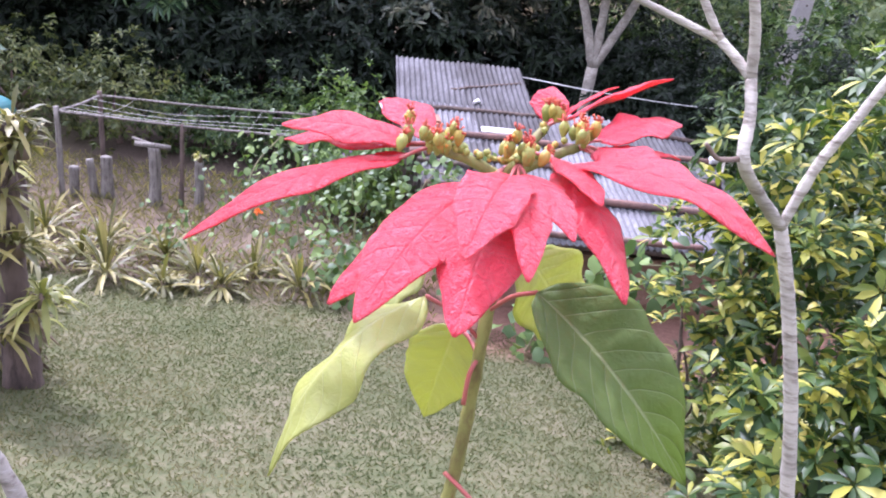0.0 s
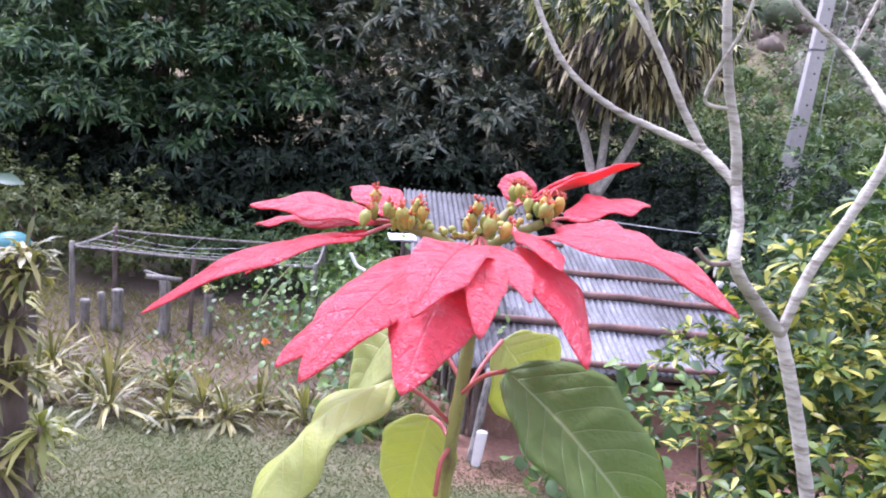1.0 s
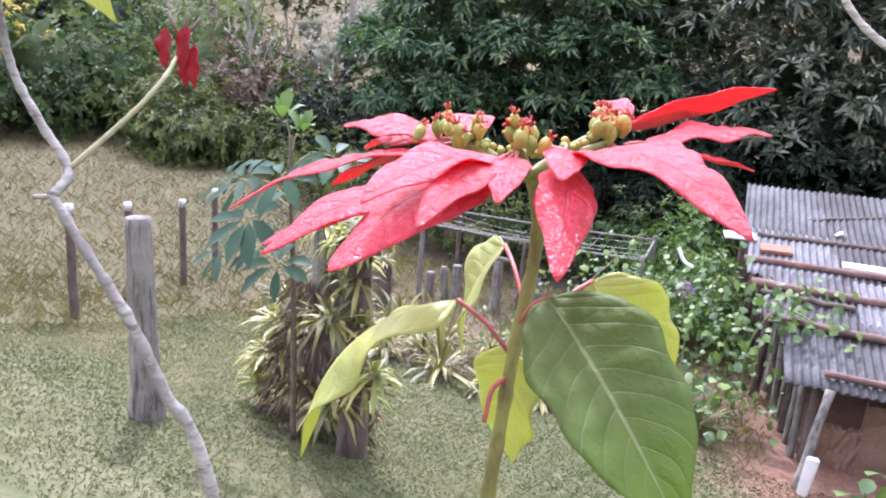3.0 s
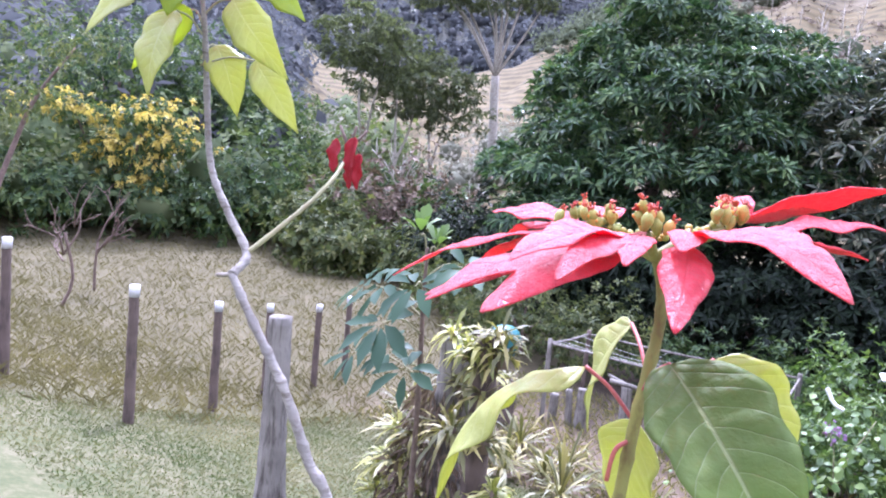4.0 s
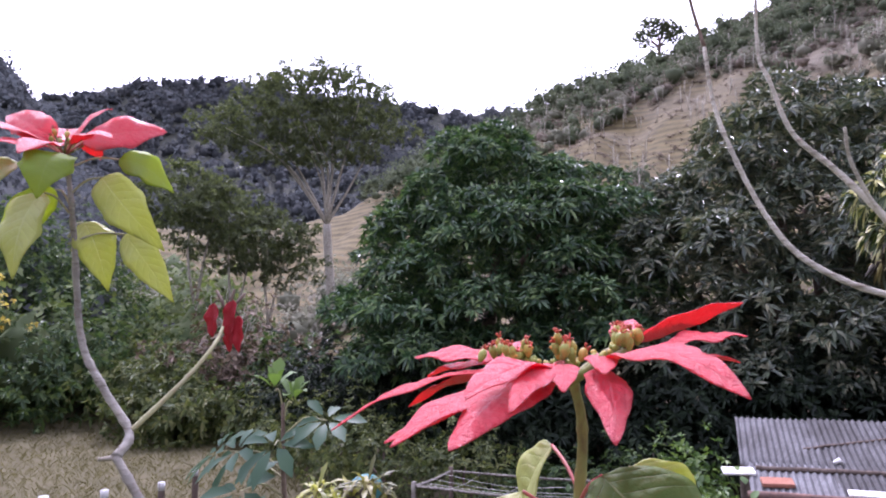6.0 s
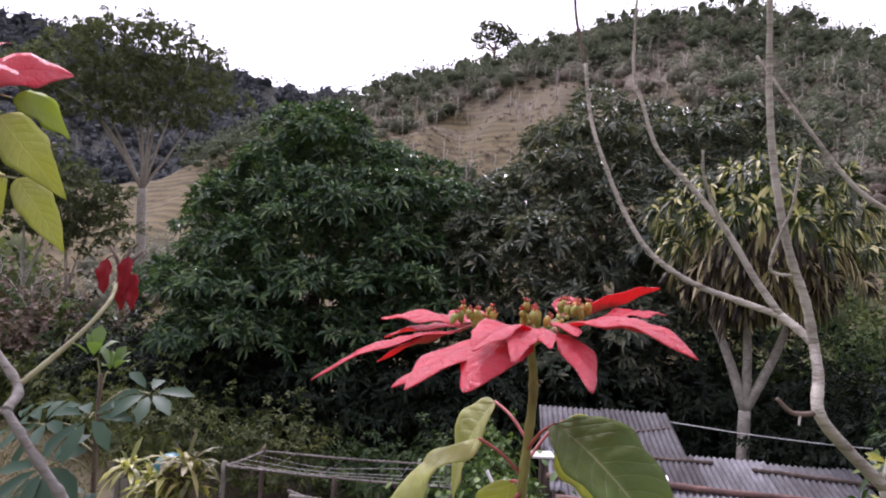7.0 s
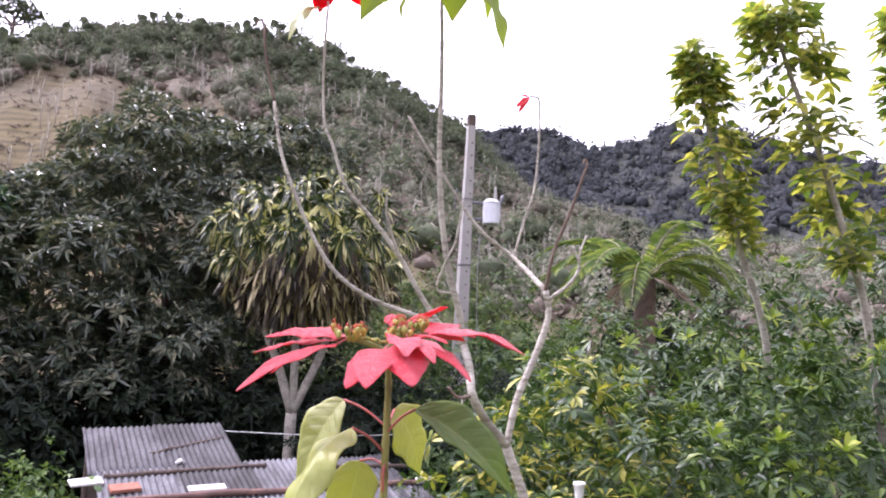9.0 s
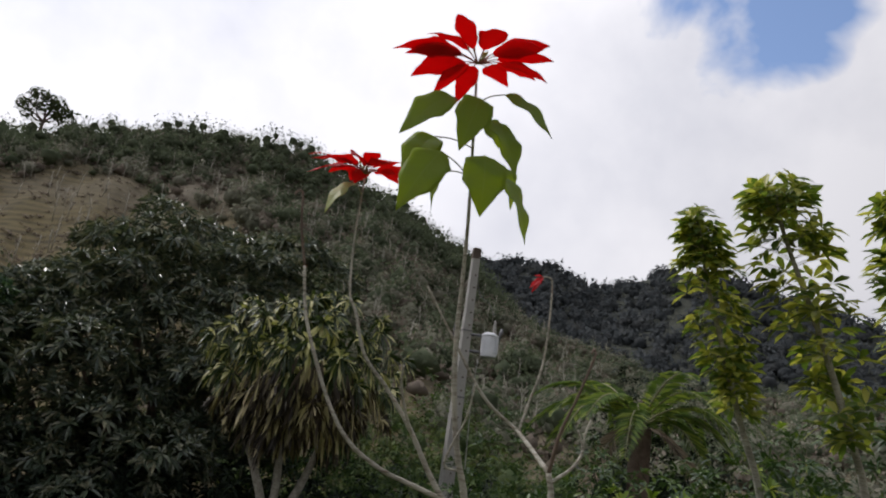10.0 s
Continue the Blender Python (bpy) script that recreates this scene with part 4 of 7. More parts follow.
def bare_tree(x, y, h, seed, material=M_BARK, r0=0.05):
    """A leafless tree of many fine branches."""
    rng = np.random.default_rng(seed)
    g = gz(x, y)
    t = thing("bare_tree", (x, y, g), "leafless pale tree with fine grey branches", "tree", "bare trees on the slope")
    rows = []

    def grow(p, d, length, r, depth):
        q = p + d * length
        rows.append(tube(smooth_line([p, (p + q) / 2 + rng.normal(0, 0.05, 3) * length, q], 3), (r, r * 0.7), 5))
        if depth:
            for _ in range(3):
                nd = unit(d + rng.normal(0, 0.45, 3) + np.array([0, 0, 0.15]))
                grow(p + (q - p) * rng.uniform(0.55, 1.0), nd, length * rng.uniform(0.5, 0.75), r * 0.6, depth - 1)

    grow(np.array([x, y, g - 0.05]), unit(np.array([0.05, 0, 1.0])), h * 0.42, r0, 3)
    part("crown", tube_mesh("crown", *rows), material, t)


for i, (x, y, h) in enumerate([(-16.0, 17.4, 4.3), (-20.2, 21.6, 4.6), (-14.6, 19.6, 4.0), (-13.3, 5.7, 3.4), (-15.0, 7.1, 2.6), (-17.8, 16.2, 3.0)]):
    bare_tree(x, y, h, 60 + i, M_BARK if i < 3 else M_BARK_DARK, 0.06 if i < 3 else 0.035)
thin = thing("thin_tree", (-13.8, 4.65, gz(-13.8, 4.65)), "thin leaning tree with sparse grey-green leaves", "tree")
part("trunk", tube_mesh("trunk", tube(smooth_line([(-13.8, 4.65, gz(-13.8, 4.65) - 0.05), (-13.9, 4.71, 1.75), (-13.87, 5.04, 2.95), (-13.76, 5.37, 3.9), (-13.5, 5.88, 4.8)]), (0.06, 0.045, 0.02), 7)), M_BARK_DARK, thin)
foliage("crown", [(-13.8, 5.2, 3.9, 0.9, 0.9, 0.5), (-13.5, 5.8, 4.8, 1.0, 0.9, 0.5), (-14.3, 4.6, 3.6, 0.9, 0.9, 0.5)], 320, 7, (30, 110), (0.06, 0.12), (0.03, 0.05), M_SCRUB, thin, 77, shell=(0.1, 1.1), lump=0.3)


# ---- woods on the hills ----
def hill_woods(name, count, area, size, leaf, per, material, label, seed, fine=False, heart=0.5, lift=0.5, tall=0.85, stand=0.0, ragged=0.65):
    """Bushes and tree crowns seen from afar: a lumpy body with small leaf sprays lying all over it; stand: bare stem below the crown."""
    rng = np.random.default_rng(seed)
    x, y, s = area(rng, count, size)
    n = len(x)
    d = unit(rng.normal(size=(n, per, 3)) + np.array([0, 0, 0.30]))
    ph = rng.uniform(0, 6.3, (n, 1, 6))

    def swell(v):
        return 1 + 0.17 * np.sin(4.1 * v[..., 0] + ph[..., 0]) * np.sin(3.7 * v[..., 1] + ph[..., 1]) + 0.13 * np.sin(5.3 * v[..., 2] + ph[..., 2]) + 0.12 * np.sin(6.7 * v[..., 0] - 5.9 * v[..., 1] + ph[..., 3])

    axes = s[:, None, None] * np.stack([rng.uniform(0.8, 1.25, n), rng.uniform(0.8, 1.25, n), tall * rng.uniform(0.75, 1.2, n)], 1)[:, None]
    c = np.stack([x, y, ground_z(x, y) + lumps(x, y) + s * (lift + stand)], 1)[:, None]
    p = (c + d * axes * (swell(d) * (0.55 + 0.62 * rng.uniform(0, 1, (n, per)) ** 0.6))[..., None]).reshape(-1, 3)
    d = d.reshape(-1, 3)
    w_ = rng.normal(size=(n * per, 3))
    w_ = unit(unit(w_ - (w_ * d).sum(1, keepdims=True) * d) + d * rng.normal(0.38 * ragged, ragged, (n * per, 1)))
    ln = np.repeat(s, per) ** 0.7 * rng.uniform(leaf[0], leaf[1], n * per)
    leaf_nor = np.repeat(unit(d + np.array([0, 0, 0.15]) + rng.normal(0, 0.22, d.shape)), 4, 0)
    spray = leaf_mesh(name, p - w_ * ln[:, None] * 0.5, w_, d + np.array([0, 0, 0.5]) + rng.normal(0, 0.7 * ragged, (n * per, 3)), ln, ln * rng.uniform(0.45, 0.8, n * per), 0.05, 0.2)
    k_ = len(spray.vertices)
    sv, si = np.zeros(k_ * 3, np.float32), np.zeros(len(spray.loops), np.int32)
    spray.vertices.foreach_get("co", sv)
    spray.loops.foreach_get("vertex_index", si)
    bpy.data.meshes.remove(spray)
    bv, bf = ball(fine)
    core = c + bv[None] * axes * (heart * swell(np.broadcast_to(bv[None], (n, len(bv), 3))))[..., None]
    faces = (bf[None] + (np.arange(n) * len(bv))[:, None, None]).reshape(-1)
    flat = np.concatenate([si, faces + k_])
    me = quick_mesh(name, np.vstack([sv.reshape(-1, 3), core.reshape(-1, 3)]), flat, np.full(len(flat) // 3, 3), True)
    # the sprays take the roundness of their crown
    nor = np.vstack([leaf_nor, np.broadcast_to(bv[None], (n, len(bv), 3)).reshape(-1, 3)]).astype(np.float32)
    me.attributes.new("custom_normal", "FLOAT_VECTOR", "POINT").data.foreach_set("vector", nor.ravel())
    me.update()
    me.materials.append(material)
    tagged(new(name, me), label, "woodland", kind="stuff")


def polar(rng, n, a0, a1, r0, r1, power=0.7):
    a = np.radians(rng.uniform(a0, a1, n))
    r = r0 + (r1 - r0) * rng.uniform(0, 1, n) ** power
    return r * np.sin(a), r * np.cos(a), r


def main_woods(rng, n, size):
    x, y, r = polar(rng, n * 3, -28, 60, 47, 152, 0.74)
    az = np.degrees(np.arctan2(x, y))
    frac = (r - 45) / 107
    chance = np.clip(0.22 + 1.5 * (frac - 0.45) + 0.045 * np.clip(az + 10, 0, 30), 0.10, 1.0) * np.where((az < 3) & (az > -30) & (frac < 0.72 + 0.012 * np.clip(az + 12, -12, 0)), 0.13, 1.0)
    lum = np.sin(x * 0.09) * np.sin(y * 0.07 + 1) * 0.35
    ok = rng.uniform(0, 1, len(x)) < chance + lum
    x, y = x[ok][:n], y[ok][:n]
    return x, y, rng.uniform(size[0], size[1], len(x))


def west_woods(rng, n, size):
    x, y, r = polar(rng, n, -98, -52, 31, 156, 0.75)
    return x, y, rng.uniform(size[0], size[1], n)


def far_woods(rng, n, size):
    x, y, r = polar(rng, n, -60, 64, 255, 432, 0.6)
    return x, y, rng.uniform(size[0], size[1], n)


def valley_woods(rng, n, size):
    x, y, r = polar(rng, n, -56, -26, 40, 150, 1.2)
    az = np.degrees(np.arctan2(x, y))
    ok = (az < -51) | (r < 52)
    return x[ok], y[ok], rng.uniform(size[0], size[1], int(ok.sum()))


def ridge_line(rng, n, size):
    x, y, r = polar(rng, n, -34, 26, 128, 153, 0.8)
    return x, y, rng.uniform(size[0], size[1], n)


def tuft_area(rng, n, size):
    x, y, r = polar(rng, n, -30, 4, 34, 140, 0.8)
    return x, y, rng.uniform(size[0], size[1], n)


def foot_slope(rng, n, size):
    x, y, r = polar(rng, n, 0, 60, 20, 49, 0.8)
    return x, y, rng.uniform(size[0], size[1], n)


def valley_edge(rng, n, size):
    x, y, r = polar(rng, n, -95, -44, 25, 52, 0.8)
    return x, y, rng.uniform(size[0], size[1], n)


M_VALLEY = leaf_mat("valley_leaf", [(0.28, (0.052, 0.078, 0.036)), (0.5, (0.095, 0.128, 0.056)), (0.72, (0.165, 0.190, 0.085))], 0.8, 0.35, 0.5, patch=0.8, spec=0.1)
# Hill scrub tones are lightened and greyed, painting in distance haze.
M_HILL = leaf_mat("hill_scrub", [(0.30, (0.142, 0.150, 0.108)), (0.44, (0.190, 0.198, 0.144)), (0.56, (0.238, 0.238, 0.180)), (0.70, (0.30, 0.28, 0.225))], 0.9, 0.38, 0.35, patch=0.9, spec=0.05, trans_gain=(1.03, 1.05, 0.96))
# Blue-grey far leaves carry distance haze in their base colour.
M_FOREST_HAZE = leaf_mat("far_forest", [(0.3, (0.070, 0.080, 0.086)), (0.5, (0.094, 0.104, 0.108)), (0.7, (0.130, 0.134, 0.132))], 0.9, 0.5, 0.14, patch=0.92, spec=0.05, trans_gain=(1.0, 1.02, 1.02))
M_HILL_DARK = leaf_mat("hill_tree_leaf", [(0.28, (0.074, 0.094, 0.060)), (0.5, (0.114, 0.138, 0.086)), (0.72, (0.170, 0.190, 0.120))], 0.9, 0.38, 0.4, patch=0.88, spec=0.05, trans_gain=(1.03, 1.06, 0.92))
M_HILL_BROWN = leaf_mat("leafless_scrub", [(0.28, (0.165, 0.138, 0.112)), (0.5, (0.225, 0.190, 0.155)), (0.72, (0.29, 0.25, 0.205))], 0.9, 0.38, 0.4, patch=0.88, spec=0.05, trans_gain=(1.0, 1.0, 0.95))
hill_woods("hill_scrub", 1900, main_woods, (0.6, 2.2), (0.22, 0.42), 60, M_HILL, "dry scrub on the hillside, haze put into its grey-green colour", 21, False, 0.62)
hill_woods("hill_trees", 900, main_woods, (0.8, 2.6), (0.22, 0.42), 84, M_HILL_DARK, "small dark green trees on the hillside", 25, False, 0.6)
hill_woods("leafless_scrub", 1500, main_woods, (0.5, 1.8), (0.20, 0.40), 44, M_HILL_BROWN, "brown leafless scrub on the hillside", 26, False, 0.55)
hill_woods("ridge_trees", 640, ridge_line, (0.9, 2.6), (0.20, 0.40), 64, M_HILL_DARK, "small trees along the crest of the hill", 28, False, 0.4, 0.5, 1.0, 0.8)
hill_woods("near_scrub", 300, foot_slope, (0.6, 1.7), (0.12, 0.24), 150, M_VALLEY, "green scrub at the foot of the hill", 30, False, 0.45, 0.5, 1.0)
hill_woods("valley_scrub", 700, valley_woods, (0.7, 2.2), (0.14, 0.30), 110, M_HILL, "scrub and small trees in the valley", 24)
hill_woods("west_forest", 3400, west_woods, (1.0, 2.8), (0.28, 0.55), 48, M_FOREST_HAZE, "dark forest on the western hill, haze painted into its colour", 22, False, 0.6, 0.35, 1.05)
hill_woods("valley_trees", 420, valley_edge, (0.9, 2.4), (0.13, 0.26), 150, M_VALLEY, "mixed green trees at the foot of the western hill", 29, False, 0.6, 0.6, 1.0)
hill_woods("far_forest", 4600, far_woods, (2.2, 5.2), (0.6, 1.2), 28, M_FOREST_HAZE, "forest on the distant hills, haze painted into its colour", 23, False, 0.62, 0.3, 1.05)
hill_woods("pasture_tufts", 1500, tuft_area, (0.25, 0.7), (0.25, 0.5), 22, M_HILL_BROWN, "dry grass tufts on the pasture", 27, False, 0.3, 0.1, 0.45)


def pale_trunks():
    """Thin pale leafless trees that stand among the scrub."""
    rng = np.random.default_rng(31)
    rows, base, way, size = [], [], [], []
    x, y, r = polar(rng, 520, -27, 34, 46, 152, 0.6)
    for a, b in zip(x, y):
        g = gz(a, b)
        h = rng.uniform(1.4, 4.2)
        top = np.array([a + rng.normal(0, 0.25), b, g + h])
        rows.append(tube(np.array([[a, b, g - 0.2], top]), (0.06, 0.03), 4))
        for _ in range(int(h * 5)):
            q = rng.uniform(0.35, 1.0)
            base.append(np.array([a, b, g]) * (1 - q) + top * q)
            way.append(rng.normal(0, 0.55, 3) + np.array([0, 0, 1.0]))
            size.append(h * rng.uniform(0.2, 0.42))
    trunk_me = tube_mesh("pale_trunks", *rows)
    trunk_me.materials.append(M_BARK)
    tagged(new("pale_trunks", trunk_me), "thin pale trunks among the hillside scrub", "woodland", kind="stuff")
    n = len(base)
    twig_me = leaf_mesh("bare_twigs", base, way, rng.normal(size=(n, 3)), np.array(size), 0.05, 0.05, 0.3)
    twig_me.materials.append(M_BARK)
    tagged(new("bare_twigs", twig_me), "bare pale twigs of leafless hillside trees", "woodland", kind="stuff")


pale_trunks()
rx_, ry_ = -28.4, 146.0
rz_ = gz(rx_, ry_) - 0.4
ridge = thing("ridge_tree", (rx_, ry_, rz_), "lone spreading tree on the skyline of the hill", "tree")
RIDGE = [(rx_ + a, ry_, rz_ + b, c, 1.4, d) for a, b, c, d in [(-3.6, 7.6, 1.5, 0.8), (3.4, 7.7, 1.6, 0.8), (-1.4, 10.2, 1.8, 0.8), (1.4, 9.4, 1.8, 0.9), (-1.8, 8.5, 1.5, 0.7), (0.6, 7.6, 1.4, 0.6), (2.6, 6.2, 1.0, 0.5), (-2.9, 6.2, 0.9, 0.45)]]
part("trunk", tube_mesh("trunk", *limbs((rx_, ry_, rz_), [c[:3] for c in RIDGE], 0.34, 5, fork=(rx_ + 0.2, ry_, rz_ + 5.0))), M_BARK_DARK, ridge)
foliage("crown", bulges(RIDGE, (0.5, 0.9), 34, (0.4, 1.0), -1.0, 0.6), 700, 7, (20, 110), (0.3, 0.55), (0.18, 0.30), M_TALL, ridge, 33, shell=(0.4, 1.1), lump=0.2)

# ---- dracaena behind the shed ----
def dracaena():
    x, y = 2.1, 12.9
    g = gz(x, y)
    t = thing("dracaena_tree", (x, y, g), "old dracaena with pale stems and a shaggy crown of striped leaves", "tree")
    fork = (2.1, 12.9, 2.0)
    heads = [(1.3, 12.9, 3.9), (2.0, 12.8, 4.3), (2.9, 12.9, 4.1)]
    part("trunk", tube_mesh("trunk", tube(smooth_line([(2.05, 12.9, g - 0.05), (2.08, 12.9, 1.0), fork]), (0.12, 0.10, 0.10), 9, 0.03, seed=1)), M_BARK, t)
    for h in heads:
        part("stem", tube_mesh("stem", tube(smooth_line([fork, ((fork[0] + h[0]) / 2 + 0.05, 12.88, 3.0), h]), (0.085, 0.07, 0.05), 8, 0.03, seed=2)), M_BARK, t)
    rng = np.random.default_rng(5)
    tiers = [(6.02, 0.30, 4, 1.4), (6.12, 0.55, 7, 1.2), (5.88, 1.02, 13, 0.8), (5.52, 1.34, 16, 0.35), (5.14, 1.48, 17, 0.0), (4.76, 1.44, 16, -0.3), (4.36, 1.25, 14, -0.5), (3.98, 0.98, 11, -0.7), (6.2, 0.1, 1, 1.5), (5.1, 0.8, 9, 0.4), (4.5, 0.7, 8, -0.3)]
    for i, (z, rad, count, tip) in enumerate(tiers):
        a = np.linspace(0, 2 * np.pi, count, endpoint=False) + rng.uniform(0, 1) + rng.normal(0, 0.09, count)
        rr = rad * rng.uniform(0.85, 1.1, count)
        p = np.stack([2.28 + 1.12 * rr * np.cos(a), 12.9 + rr * np.sin(a), z + rng.normal(0, 0.11, count)], 1)
        d = np.stack([np.cos(a), np.sin(a), np.full(count, tip)], 1)
        for p_, d_ in zip(p, d):
            b, w_, u = whorls(p_[None], d_[None], 40, (10, 95), rng)
            n = len(b)
            part("rosette", leaf_mesh("rosette", b, w_, u, rng.uniform(0.24, 0.36, n), rng.uniform(0.048, 0.066, n), rng.uniform(0.25, 0.85, n), 0.35, True), M_DRACAENA if i not in (6, 7, 10) else M_DRACAENA_OLD, t)
    m = 1150
    a = rng.uniform(0, 2 * np.pi, m)
    h = rng.uniform(0, 1, m)
    rad = (1.45 - 0.65 * (1 - h)) * np.sqrt(rng.uniform(0.2, 1.0, m))
    base = np.stack([2.28 + rad * 1.05 * np.cos(a), 12.85 + rad * np.sin(a), 3.80 + 1.1 * h + 0.18 * np.sin(3 * a)], 1)
    way = np.stack([0.45 * np.cos(a), 0.45 * np.sin(a), -np.ones(m)], 1) + rng.normal(0, 0.22, (m, 3))
    up = np.stack([np.cos(a), np.sin(a), 0.4 * np.ones(m)], 1)
    part("hanging_leaves", leaf_mesh("hanging_leaves", base, way, up, rng.uniform(0.30, 0.52, m), rng.uniform(0.05, 0.08, m), 0.3, 0.4, True), M_DRACAENA_OLD, t, "withered hanging leaves")


dracaena()


def palm():
    x, y = 9.0, 12.2
    g = gz(x, y)
    t = thing("palm_tree", (x, y, g), "palm with arching feathery fronds and dead hanging ones", "palm")
    top = np.array([x, y, 4.75])
    part("trunk", tube_mesh("trunk", tube(smooth_line([(x, y, g - 0.05), (x + 0.05, y, 2.2), top]), (0.24, 0.2, 0.22), 10, 0.06, 0.15, 0.12)), M_BARK_DARK, t)
    rng = np.random.default_rng(8)

    def frond(a, lift, length, sag, material, name):
        d = np.array([math.cos(a), math.sin(a), 0.0])
        s = np.linspace(0, 1, 14)
        line = top + d * (length * s * (1 - 0.15 * s))[:, None] + np.array([0, 0, 1.0]) * (length * (lift * s - sag * s * s))[:, None]
        rachis = part(name, tube_mesh(name, tube(line, (0.022, 0.006), 5)), M_TWIG_GREEN if material is M_PALM else M_WOOD_DARK, t)
        q = np.linspace(0.12, 0.99, 44)
        pts = np.stack([np.interp(q, s, line[:, i]) for i in range(3)], 1)
        tan = unit(np.gradient(pts, axis=0))
        side = unit(np.cross(tan, np.array([0, 0, 1.0])))
        upn = np.cross(side, tan)
        b = np.repeat(pts, 2, 0)
        sg = np.tile([1.0, -1.0], len(q))[:, None]
        w_ = np.repeat(side, 2, 0) * sg * 0.8 + np.repeat(tan, 2, 0) * 0.55 + np.repeat(upn, 2, 0) * 0.25 + rng.normal(0, 0.05, (len(b), 3))
        ln = np.repeat(0.42 * np.sin(np.pi * np.clip(q * 0.85 + 0.12, 0, 1)) + 0.06, 2)
        part("feathering", leaf_mesh("feathering", b, w_, np.repeat(upn, 2, 0), ln, 0.036, 0.35, 0.3), material, rachis)

    for i in range(19):
        frond(i * 2.4 + 0.3, rng.uniform(0.55, 1.15), rng.uniform(2.1, 2.8), rng.uniform(0.75, 1.1), M_PALM, "frond")
    for a, l in ((-1.15, 1.9), (-3.0, 1.7)):
        frond(a, 0.1, l, 1.2, M_PALM_DEAD, "dead_frond")


palm()


# ---- variegated hedge and tall umbrella shrubs ----
def hedge_shrub(x, y, top, rx, ry, count, material, seed, label, leaf=(0.10, 0.15), wid=(0.032, 0.046), per=9):
    g = gz(x, y)
    h = top - g
    lobes = [(x, y, g + 0.62 * h, rx, ry, 0.40 * h), (x - 0.25 * rx, y - 0.1, g + 0.36 * h, rx * 0.9, ry * 0.95, 0.36 * h), (x + 0.3 * rx, y, g + 0.42 * h, rx * 0.85, ry * 0.9, 0.40 * h)]
    t = thing("hedge_shrub", (x, y, g), label, "shrub", "hedge along the garden")
    part("trunk", tube_mesh("trunk", *limbs((x, y, g - 0.05), [(c[0] + o, c[1], c[2]) for c in lobes for o in (-0.2, 0.2)], 0.03, seed, 6, 0.15)), M_BARK_DARK, t)
    green = material is M_HEDGE_GREEN
    ls, ws = (0.92, 0.68) if green else (1.0, 1.0)
    foliage("leaves", bulges(lobes, (0.13, 0.26), seed, (0.78, 1.06), -0.8, 0.85, 900, 1.15), int(count * 0.86), per, (35, 88), (leaf[0] * ls, leaf[1] * ls), (wid[0] * ws, wid[1] * ws), material, t, seed, 0.35, 1.0, (0.76, 1.08), 0.12, True, "", -0.3)
    if green:
        tips = clumps(lobes, 26, (0.03, 0.05), seed + 50, (0.95, 1.12), 0.1)
        for i, tip in enumerate(tips):
            rng = np.random.default_rng(seed + 51 + i)
            b, w_, u = whorls(np.array([tip[:3]]), np.array([[rng.uniform(-0.4, 0.4), rng.uniform(-0.6, 0.1), 1.0]]), 18, (15, 85), rng)
            n = len(b)
            part("young_shoot", leaf_mesh("young_shoot", b, w_, u, rng.uniform(0.10, 0.16, n), rng.uniform(0.026, 0.040, n), rng.uniform(0.12, 0.42, n), 0.25, True), M_SHOOT, t, "yellow-green young shoot")


VARIEGATED = "variegated umbrella shrub with yellow-edged green leaves"
GREEN_SHRUB = "leafy bright green garden shrub"
hedge_shrub(2.22, 3.80, 3.02, 0.58, 0.62, 560, M_HEDGE, 201, VARIEGATED)
hedge_shrub(1.76, 4.40, 2.62, 0.30, 0.36, 170, M_HEDGE, 202, VARIEGATED)
hedge_shrub(2.75, 4.3, 3.02, 0.75, 0.7, 640, M_HEDGE, 203, VARIEGATED)
hedge_shrub(2.02, 2.75, 2.25, 0.48, 0.42, 360, M_HEDGE, 204, VARIEGATED)
hedge_shrub(3.5, 5.4, 3.30, 0.85, 0.8, 700, M_HEDGE_GREEN, 205, GREEN_SHRUB, (0.10, 0.16), (0.036, 0.054), 7)
hedge_shrub(3.5, 3.9, 3.32, 0.75, 0.7, 640, M_HEDGE_GREEN, 206, GREEN_SHRUB)
hedge_shrub(4.6, 4.2, 3.85, 0.85, 0.8, 700, M_HEDGE_GREEN, 207, GREEN_SHRUB, (0.10, 0.16), (0.036, 0.054), 7)
hedge_shrub(5.5, 4.0, 4.25, 0.9, 0.8, 700, M_HEDGE_GREEN, 208, GREEN_SHRUB, (0.10, 0.16), (0.036, 0.054), 7)
hedge_shrub(2.9, 3.1, 2.9, 0.7, 0.55, 560, M_HEDGE_GREEN, 209, GREEN_SHRUB)
hedge_shrub(4.0, 3.2, 3.35, 0.75, 0.6, 560, M_HEDGE_GREEN, 210, GREEN_SHRUB)
hedge_shrub(5.6, 5.2, 3.75, 1.0, 0.8, 700, M_HEDGE_GREEN, 211, GREEN_SHRUB, (0.10, 0.16), (0.036, 0.054), 7)


